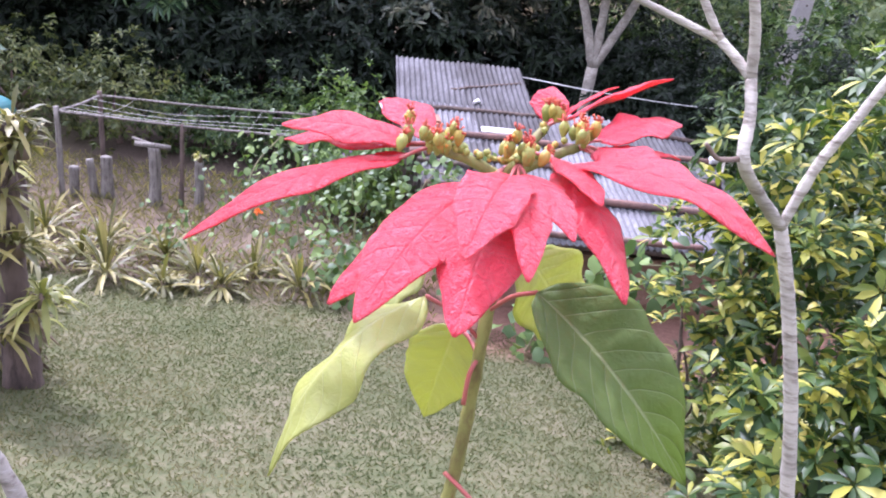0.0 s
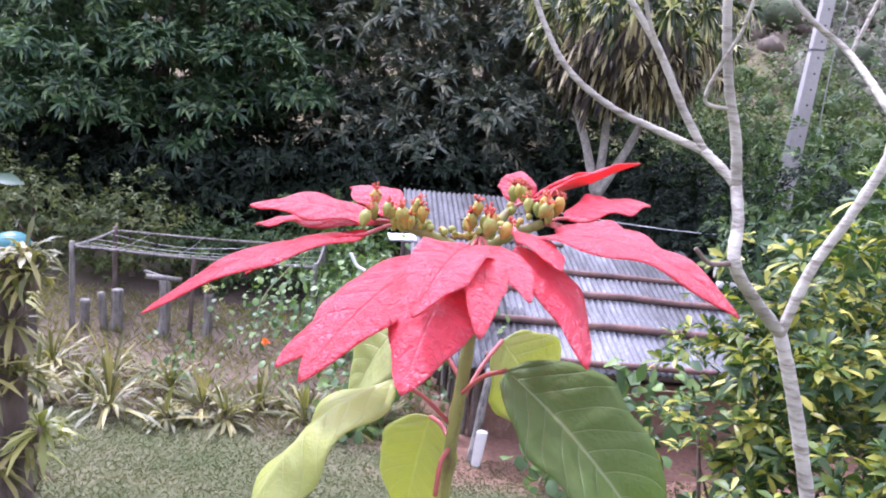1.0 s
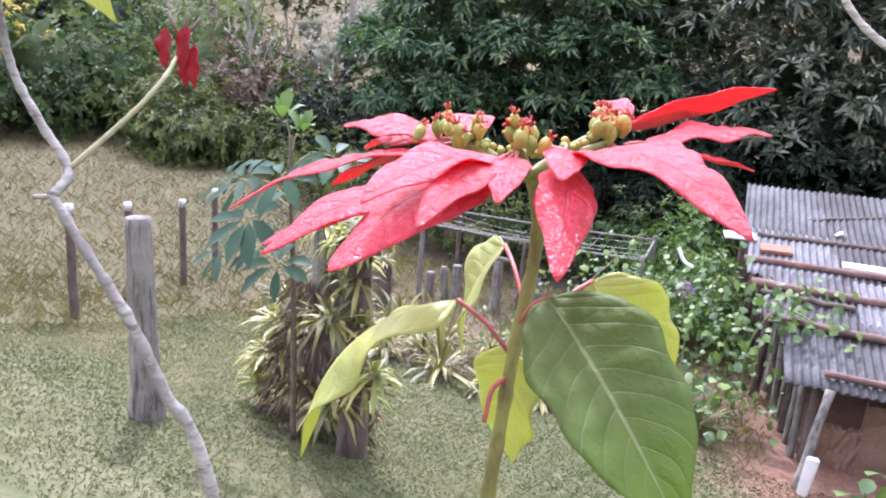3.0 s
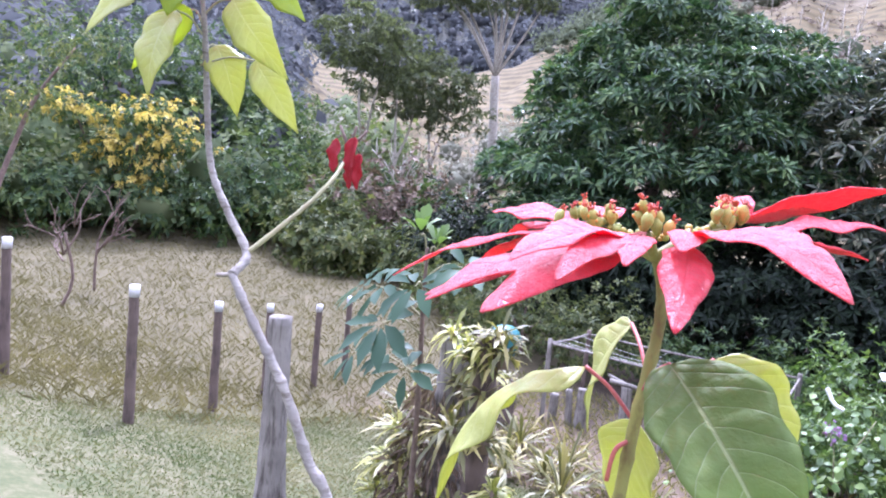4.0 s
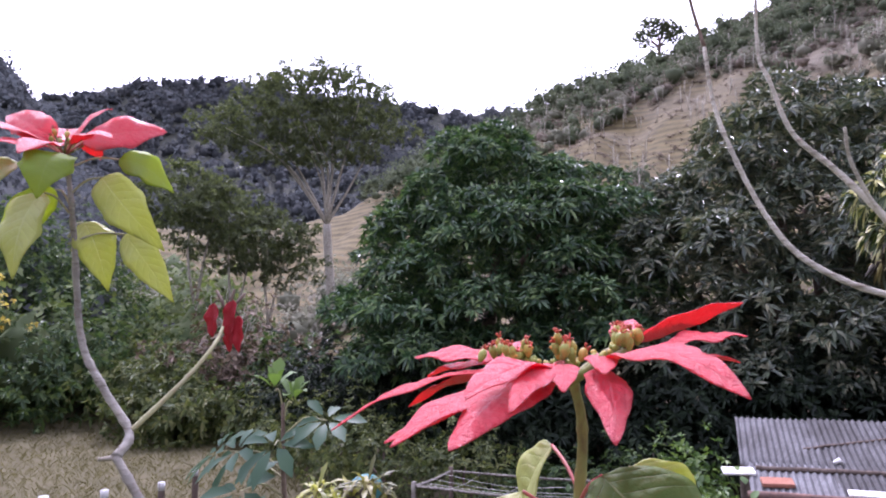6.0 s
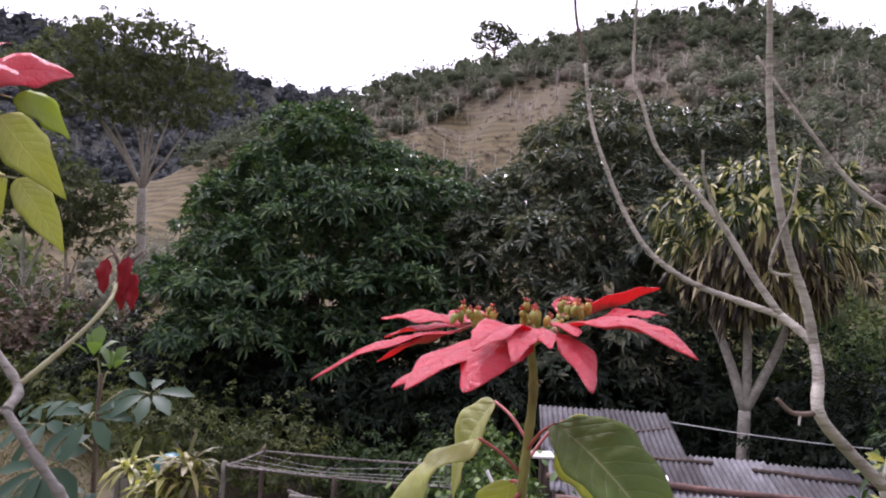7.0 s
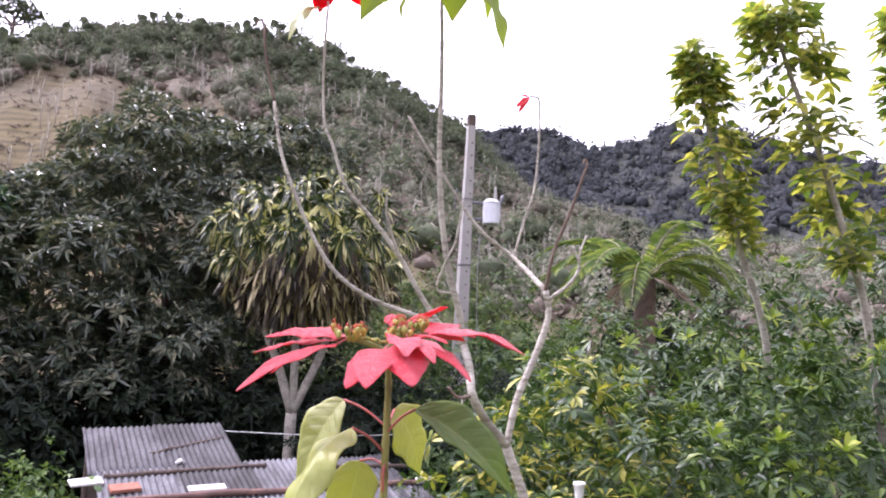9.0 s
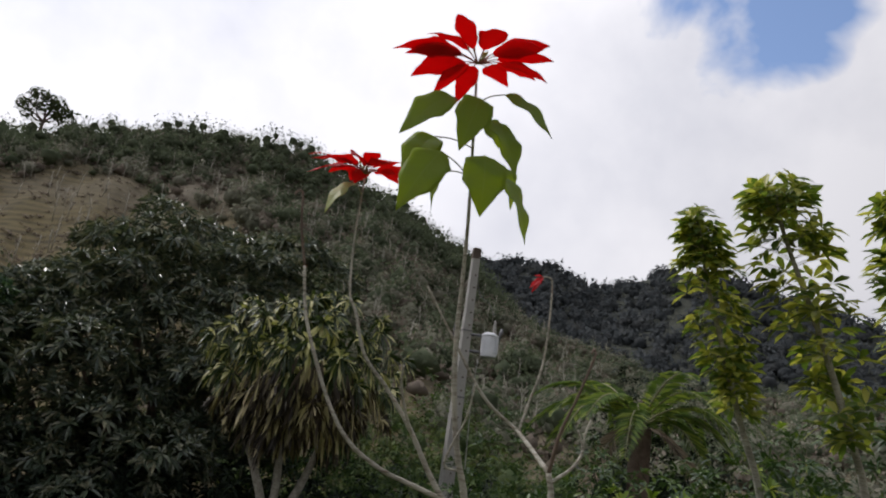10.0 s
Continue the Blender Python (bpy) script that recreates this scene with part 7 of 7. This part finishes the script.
        stalk(t, [b, b + (tip - b) * 0.07 + [0, 0, 0.001], s0 + (tip - b) * 0.02], 0.0011, M_PETIOLE, "bract_stalk")
        part("bract", blade("bract", s0, tip, wd * 0.94, nrm, arch, fold, wave, 28, 14, (0.92, 0.64), 0.45, 0.5, 600 + i, 0.18, 0.0, 0.05), M_BRACT, t)
    rng = np.random.default_rng(17)
    # knots of ripe cups at the ends of the branches, young knobs all along them
    k_ = 0
    for e, n, sp in ((left, 15, 0.0080), (mid, 10, 0.0062), (right, 9, 0.0060), (back, 6, 0.0050)):
        for _ in range(n):
            k_ += 1
            cyathium(t, e + np.array([0, 0, 0.009]) + rng.normal(0, 1, 3) * np.array([sp, sp, sp * 0.5]), rng.uniform(0.0044, 0.0060), 700 + k_, (0, 0, 1))
    for e, n in ((left, 22), (mid, 9), (right, 14), (back, 7)):
        for q in rng.uniform(0.05, 0.9, n):
            k_ += 1
            p = j + (e - j) * q + rng.normal(0, 1, 3) * np.array([0.0022, 0.0032, 0.0010]) + np.array([0, 0, 0.0038])
            r = rng.uniform(0.0014, 0.0027)
            part("young_bud", tube_mesh("young_bud", tube(np.array([p + [0, 0, r * h] for h in (-1.0, -0.3, 0.4, 0.9)]), (r * 0.5, r, r * 0.95, r * 0.35), 7, 0.05, seed=k_)), M_CYATH, t)
    leaves = [
        # stem foot, base, tip, width, normal, arch, fold, material, ctrl
        ((0.0345, 0.430, 3.385), (0.0600, 0.4060, 3.4140), (0.1610, 0.3588, 3.3240), 0.073, (0.29, -0.66, 0.72), 0.012, 0.42, M_LEAF_DARK, 0.45, 0.05),
        ((0.0335, 0.428, 3.363), (-0.0070, 0.4260, 3.3920), (-0.0930, 0.3815, 3.2700), 0.050, (-0.45, -0.25, 0.85), 0.020, -0.35, M_LEAF_LIME, 0.45, 0.30),
        ((0.0335, 0.430, 3.350), (0.0170, 0.4720, 3.3480), (0.0030, 0.5250, 3.2300), 0.058, (-0.15, -0.9, 0.3), 0.010, 0.18, M_LEAF_LIME, 0.35, 0.12),
        ((0.0350, 0.436, 3.392), (-0.0034, 0.4836, 3.4170), (-0.0462, 0.5193, 3.3106), 0.056, (-0.55, -0.55, 0.5), 0.012, 0.22, M_LEAF_LIME, 0.45, 0.10),
        ((0.0350, 0.436, 3.375), (0.0600, 0.4850, 3.4050), (0.1130, 0.5300, 3.3180), 0.068, (0.2, -0.85, 0.45), 0.012, 0.10, M_LEAF_LIME, 0.42, 0.10),
    ]
    for i, (f, b, tip, wd, nrm, arch, fold, m, ctrl, wave) in enumerate(leaves):
        leaf = part("leaf", blade("leaf", b, tip, wd, nrm, arch, fold, wave, 30, 14, (0.86, 0.62), 0.75, ctrl, 650 + i, 0.06, 0.0, 0.03, through_point=(-0.072, 0.365, 3.384) if i == 1 else None), m, t, "dark green veined leaf" if m is M_LEAF_DARK else "yellow-green veined leaf")
        stalk(t, [f, tuple((np.array(f) + np.array(b)) / 2 + np.array([0, 0, 0.004])), b], 0.0015, M_PETIOLE)
    stalk(t, [(0.022, 0.418, 3.262), (0.04, 0.405, 3.255), (0.066, 0.390, 3.236)], 0.0016, M_PETIOLE)
    part("leaf", blade("leaf", (0.066, 0.390, 3.236), (0.150, 0.350, 3.150), 0.072, (0.35, -0.55, 0.75), 0.014, 0.20, 0.12, 26, 12, (0.86, 0.62), 0.75, 0.45, 661, 0.06, 0.0, 0.03), M_LEAF_MID, t, "green veined leaf low on the stem")
    stalk(t, [(0.0335, 0.427, 3.352), (0.028, 0.415, 3.345), (0.027, 0.410, 3.325)], 0.0016, M_PETIOLE)


near_poinsettia()


def flower_head(parent, c, radius, count, seed, material, tilt=(0, 0, 1), droop=0.25, width=0.30, cyath=True):
    """A star of red bracts round a knot of buds."""
    rng = np.random.default_rng(seed)
    c, ax = np.array(c, float), unit(np.array(tilt, float))
    ref = unit(np.cross(ax, np.array([0.3, 1.0, 0.1])))
    b2 = np.cross(ax, ref)
    for i in range(count):
        a = i * 2.399 + rng.normal(0, 0.15)
        d = ref * math.cos(a) + b2 * math.sin(a)
        ln = radius * rng.uniform(0.8, 1.12)
        base = c + d * radius * 0.20 + ax * 0.004
        tip = c + d * ln - ax * droop * ln * rng.uniform(0.2, 1.4) + ax * radius * 0.12
        nrm = ax + d * 0.2 + rng.normal(0, 0.22, 3)
        part("bract_stalk", tube_mesh("bract_stalk", tube(np.array([c - ax * 0.01, base - d * 0.005, base + d * 0.006]), (0.0016, 0.0014), 5)), M_PETIOLE, parent)
        part("bract", blade("bract", base, tip, ln * width * rng.uniform(0.85, 1.25), nrm, ln * 0.08, 0.12, 0.12, 14, 6, (0.9, 0.8), 0.5, 0.5, seed * 50 + i, 0.15, 0.0, 0.04), material, parent)
    if cyath:
        for i in range(7):
            d = rng.normal(0, 1, 3) * np.array([0.02, 0.02, 0.005])
            cyathium(parent, c + d + ax * 0.012, 0.0055, seed * 70 + i, ax)
            part("bud_stalk", tube_mesh("bud_stalk", tube(np.array([c - ax * 0.012, c + d + ax * 0.008]), (0.0018, 0.0014), 5)), M_STEM, parent)


def branch(parent, line, radii, material=M_BARK, name="branch", seed=0, per=8, rings=0.12, spacing=0.035):
    return part(name, tube_mesh(name, tube(smooth_line(line, per), tuple(0.72 * r for r in radii), 10, 0.03, rings, spacing, seed)), material, parent)


def hang_leaf(parent, stem, base, tip, width, material, seed, normal=None):
    base, tip = np.array(base, float), np.array(tip, float)
    rng = np.random.default_rng(seed)
    out = unit(np.array([base[0] - stem[0], base[1] - stem[1], 0.0]) + 1e-6)
    nrm = out * 0.35 + np.array([0, -0.75, 0.45]) + rng.normal(0, 0.2, 3) if normal is None else np.array(normal)
    part("leaf", blade("leaf", base, tip, width, nrm, 0.016, 0.14, 0.12, 18, 8, (0.86, 0.62), 0.75, 0.42, seed, 0.05), material, parent)
    part("petiole", tube_mesh("petiole", tube(smooth_line([stem, (np.array(stem) + base) / 2 + [0, 0, 0.008], base], 4), 0.0016, 6)), M_TWIG_GREEN, parent)


def big_poinsettia():
    """The bare shrub: grey limbs that carry flower heads high up."""
    g = gz(0.85, 1.1)
    t = thing("poinsettia_shrub", (0.85, 1.1, g), "tall poinsettia shrub with bare grey limbs and red heads on top", "shrub")
    c = (0.526, 1.123, 3.256)
    branch(t, [(0.85, 1.1, g - 0.08), (0.76, 1.1, 2.4), (0.68, 1.105, 2.76), (0.628, 1.11, 2.96), (0.568, 1.118, 3.148), c], (0.022, 0.018, 0.0155, 0.014), M_BARK, "trunk", 1, 10)
    branch(t, [c, (0.458, 1.09, 3.318), (0.411, 1.054, 3.371), (0.417, 1.09, 3.428), (0.417, 1.127, 3.475)], (0.0135, 0.0125, 0.0115), M_BARK, "limb", 2)
    branch(t, [(0.417, 1.127, 3.475), (0.402, 1.12, 3.542), (0.37, 1.11, 3.632), (0.345, 1.10, 3.747), (0.33, 1.09, 3.878), (0.322, 1.075, 4.073), (0.311, 1.062, 4.222), (0.290, 1.052, 4.50)], (0.0115, 0.0095, 0.0085, 0.006, 0.0045), M_BARK, "limb", 3)
    branch(t, [(0.417, 1.127, 3.475), (0.395, 1.15, 3.50), (0.373, 1.17, 3.519)], (0.010, 0.0095), M_BARK, "limb", 4)
    branch(t, [(0.373, 1.17, 3.519), (0.301, 1.198, 3.543), (0.23, 1.226, 3.57), (0.156, 1.254, 3.622), (0.103, 1.281, 3.703), (0.053, 1.309, 3.819), (0.023, 1.337, 3.914), (0.005, 1.365, 4.036)], (0.0085, 0.007, 0.006, 0.005), M_BARK, "limb", 5)
    branch(t, [(0.005, 1.365, 4.036), (-0.020, 1.37, 4.14), (-0.029, 1.38, 4.226), (-0.040, 1.383, 4.236), (-0.049, 1.385, 4.223)], (0.005, 0.004, 0.003), M_BARK_DARK, "dry_tip", 6)
    branch(t, [(0.373, 1.17, 3.519), (0.332, 1.183, 3.581), (0.281, 1.197, 3.669), (0.216, 1.21, 3.752), (0.158, 1.226, 3.82), (0.125, 1.245, 3.92), (0.108, 1.265, 3.975), (0.106, 1.297, 4.119), (0.114, 1.325, 4.29)], (0.009, 0.008, 0.0065, 0.005, 0.004, 0.0035), M_BARK, "limb", 7)
    branch(t, [(0.286, 1.19, 3.657), (0.26, 1.177, 3.702), (0.238, 1.163, 3.758), (0.233, 1.15, 3.803)], (0.005, 0.0035), M_BARK, "twig", 8)
    branch(t, [(0.385, 1.115, 3.585), (0.344, 1.11, 3.594), (0.352, 1.09, 3.647), (0.367, 1.07, 3.697), (0.373, 1.05, 3.779)], (0.004, 0.0038, 0.003), M_BARK, "twig", 9)
    branch(t, [(0.411, 1.054, 3.371), (0.372, 1.04, 3.369), (0.345, 1.03, 3.390)], (0.006, 0.004), M_BARK_DARK, "twig", 10)
    branch(t, [(0.382, 1.045, 3.369), (0.378, 1.03, 3.352)], (0.003, 0.002), M_BARK, "twig", 11)
    e = (0.612, 1.115, 3.605)
    branch(t, [c, (0.551, 1.121, 3.364), (0.588, 1.119, 3.448), (0.622, 1.117, 3.545), e], (0.0115, 0.0105, 0.0095), M_BARK, "limb", 12)
    branch(t, [e, (0.622, 1.305, 3.698), (0.534, 1.33, 3.768), (0.454, 1.36, 3.888), (0.354, 1.40, 4.058)], (0.009, 0.007, 0.0055, 0.004), M_BARK, "limb", 13)
    branch(t, [(0.622, 1.305, 3.698), (0.647, 1.304, 3.786), (0.676, 1.302, 3.882), (0.686, 1.301, 4.016), (0.684, 1.30, 4.115), (0.670, 1.30, 4.128), (0.655, 1.298, 4.126)], (0.0048, 0.0042, 0.0036, 0.003), M_BARK, "twig", 14)
    branch(t, [e, (0.609, 1.073, 3.692), (0.628, 1.037, 3.78), (0.642, 1.0, 3.868), (0.646, 1.0, 3.886), (0.640, 1.0, 3.892), (0.636, 1.0, 3.882)], (0.0065, 0.005, 0.0042, 0.0036, 0.003), M_BARK_DARK, "dry_tip", 15)
    branch(t, [(0.618, 1.11, 3.585), (0.672, 1.11, 3.624), (0.697, 1.11, 3.667), (0.68, 1.11, 3.713)], (0.006, 0.005, 0.004), M_BARK, "twig", 16)
    branch(t, [(0.697, 1.11, 3.667), (0.700, 1.11, 3.70), (0.716, 1.11, 3.742)], (0.004, 0.003), M_BARK, "twig", 17)
    for i, (b, tip, w_) in enumerate([((0.655, 1.298, 4.124), (0.610, 1.29, 4.085), 0.018), ((0.652, 1.296, 4.122), (0.622, 1.30, 4.075), 0.014), ((0.654, 1.30, 4.126), (0.632, 1.31, 4.128), 0.008)]):
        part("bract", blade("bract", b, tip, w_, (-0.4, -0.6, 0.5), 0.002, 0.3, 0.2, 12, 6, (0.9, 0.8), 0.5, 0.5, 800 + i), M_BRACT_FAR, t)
    head = (0.288, 1.05, 4.565)
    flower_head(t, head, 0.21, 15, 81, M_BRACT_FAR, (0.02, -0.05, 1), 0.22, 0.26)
    Y = 1.05
    rows = [((0.225, -0.02, 4.435), (0.105, -0.03, 4.30), 0.062), ((0.285, -0.05, 4.435), (0.235, -0.08, 4.275), 0.066), ((0.220, 0.06, 4.36), (0.150, 0.07, 4.235), 0.075), ((0.205, -0.05, 4.275), (0.112, -0.07, 4.105), 0.075), ((0.300, -0.08, 4.28), (0.295, -0.10, 4.125), 0.078), ((0.265, 0.06, 4.28), (0.245, 0.09, 4.18), 0.055), ((0.330, -0.04, 4.39), (0.390, -0.06, 4.25), 0.074), ((0.340, 0.05, 4.43), (0.395, 0.06, 4.375), 0.050), ((0.355, -0.03, 4.475), (0.485, -0.05, 4.385), 0.058), ((0.400, 0.05, 4.325), (0.448, 0.07, 4.225), 0.056), ((0.360, -0.04, 4.265), (0.432, -0.06, 4.10), 0.080)]
    for i, (b, tip, w_) in enumerate(rows):
        zz = b[2] - 0.03
        sx = float(np.interp(zz, [4.07, 4.22, 4.50], [0.322, 0.311, 0.290]))
        hang_leaf(t, (sx, 1.055, zz), (b[0], Y + b[1], b[2]), (tip[0], Y + tip[1], tip[2]), w_ * 1.34, M_LEAF_MID, 820 + i)
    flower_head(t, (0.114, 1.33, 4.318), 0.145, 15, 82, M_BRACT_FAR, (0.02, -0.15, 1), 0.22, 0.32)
    hang_leaf(t, (0.110, 1.315, 4.24), (0.085, 1.31, 4.265), (0.020, 1.30, 4.165), 0.045, M_LEAF_LIME, 840, (-0.6, -0.6, 0.5))


big_poinsettia()


def side_poinsettia():
    g = gz(-0.10, 0.50)
    t = thing("poinsettia_shrub", (-0.10, 0.50, g), "leaning poinsettia stem with a fresh and a dried red head", "shrub")
    branch(t, [(-0.14, 0.56, g - 0.05), (-0.274, 0.579, 2.60), (-0.406, 0.591, 3.024), (-0.468, 0.583, 3.122), (-0.516, 0.574, 3.206), (-0.587, 0.567, 3.285), (-0.634, 0.565, 3.336)], (0.0120, 0.0100, 0.0084, 0.0074), M_BARK_GREY, "stem", 21, 12, 0.3, 0.045)
    branch(t, [(-0.634, 0.565, 3.336), (-0.653, 0.60, 3.362), (-0.706, 0.60, 3.416), (-0.760, 0.60, 3.487), (-0.770, 0.59, 3.627), (-0.772, 0.582, 3.70), (-0.784, 0.58, 3.755)], (0.0088, 0.0078, 0.0068, 0.0055, 0.0045), M_BARK_GREY, "stem", 22, 10, 0.25, 0.035)
    branch(t, [(-0.653, 0.60, 3.362), (-0.634, 0.642, 3.403), (-0.624, 0.685, 3.441), (-0.625, 0.728, 3.479), (-0.650, 0.77, 3.506), (-0.652, 0.775, 3.525)], (0.0055, 0.0045, 0.004, 0.003), M_TWIG_GREEN, "side_stem", 23)
    branch(t, [(-0.634, 0.565, 3.336), (-0.652, 0.552, 3.334)], (0.005, 0.004), M_BARK, "broken_stub", 24, 4)
    head = np.array([-0.786, 0.58, 3.768])
    right, away, rise = np.array([0.766, 0.643, 0.0]), np.array([-0.643, 0.766, 0.0]), np.array([0, 0, 1.0])

    def spot(u, v, d):
        return head + right * u + rise * v + away * d

    for i, (u, v, d, wd, lean) in enumerate([(-0.155, 0.030, 0.0, 0.042, 0.25), (-0.100, 0.058, 0.06, 0.056, 2.0), (-0.125, -0.022, -0.05, 0.046, 0.35), (-0.030, -0.030, -0.10, 0.050, 0.6), (0.142, 0.030, 0.0, 0.062, 1.8), (0.078, 0.004, -0.06, 0.042, 0.4), (0.055, 0.072, 0.04, 0.016, 0.2), (-0.020, 0.045, 0.10, 0.034, 0.5), (0.085, 0.030, 0.10, 0.046, 0.3), (-0.085, 0.015, 0.12, 0.046, 0.2), (0.020, 0.010, 0.13, 0.044, 0.1)]):
        tip, base = spot(u, v, d), spot(u * 0.16, v * 0.16 + 0.003, d * 0.16)
        part("bract_stalk", tube_mesh("bract_stalk", tube(np.array([head - rise * 0.012, base, base + (tip - base) * 0.05]), (0.0016, 0.0013), 5)), M_PETIOLE, t)
        part("bract", blade("bract", base, tip, wd, rise - away * lean, 0.012, 0.14, 0.12, 18, 8, (0.9, 0.66), 0.5, 0.5, 845 + i, 0.15, 0.0, 0.04), M_BRACT, t)
    rng = np.random.default_rng(83)
    for i in range(8):
        q = rng.normal(0, 1, 3) * np.array([0.022, 0.022, 0.004])
        cyathium(t, head + q + rise * 0.012, 0.0055, 5800 + i)
        part("bud_stalk", tube_mesh("bud_stalk", tube(np.array([head - rise * 0.012, head + q + rise * 0.008]), (0.0018, 0.0014), 5)), M_STEM, t)
    for i, (u0, v0, u1, v1, d0, d1, w_, m) in enumerate([(-0.062, -0.024, -0.154, -0.114, 0.0, -0.02, 0.048, M_LEAF_LIME), (-0.016, -0.060, -0.114, -0.154, 0.02, 0.05, 0.056, M_LEAF_MID), (-0.016, -0.073, -0.043, -0.197, -0.04, -0.06, 0.068, M_LEAF_LIME), (0.010, -0.020, -0.002, -0.092, -0.06, -0.11, 0.072, M_LEAF_MID), (0.024, -0.108, 0.060, -0.211, 0.02, 0.03, 0.062, M_LEAF_LIME), (0.057, -0.046, 0.149, -0.154, -0.02, -0.04, 0.064, M_LEAF_LIME), (0.081, -0.124, 0.151, -0.227, 0.03, 0.05, 0.052, M_LEAF_LIME), (0.065, -0.005, 0.143, -0.051, 0.05, 0.08, 0.060, M_LEAF_MID)]):
        facing = right * (0.35 * math.sin(i * 2.1)) - away * 0.75 + rise * (0.35 + 0.15 * math.cos(i * 1.7))
        hang_leaf(t, (-0.773, 0.582, 3.755 + max(v0 - 0.012, -0.13)), spot(u0, v0, d0), spot(u1, v1, d1), w_, m, 860 + i, facing)
    c = np.array([-0.652, 0.775, 3.525])
    for i, (b, tip, w_) in enumerate([((-0.672, 0.77, 3.540), (-0.668, 0.765, 3.485), 0.022), ((-0.636, 0.775, 3.545), (-0.640, 0.77, 3.480), 0.022), ((-0.628, 0.78, 3.520), (-0.622, 0.775, 3.462), 0.020), ((-0.648, 0.785, 3.505), (-0.646, 0.78, 3.462), 0.018)]):
        part("dried_bract", blade("dried_bract", b, tip, w_, (0.2, -0.9, 0.1), 0.002, 0.35, 0.3, 12, 6, (0.8, 0.6), 0.3, 0.5, 880 + i), M_BRACT_DRY, t)
        part("bract_stalk", tube_mesh("bract_stalk", tube(smooth_line([c, (c + np.array(b)) / 2 + [0, 0, 0.012], b], 4), 0.0012, 5)), M_BARK_DARK, t)
    for i, d in enumerate([(-0.02, 0.0, 0.035), (0.018, 0.0, 0.036), (0.032, 0.01, 0.030)]):
        q = c + np.array(d)
        part("dry_twig", tube_mesh("dry_twig", tube(np.array([c, (c + q) / 2 + [0.004, 0, 0], q]), (0.002, 0.003), 5, 0.1)), M_BARK_DARK, t)


side_poinsettia()
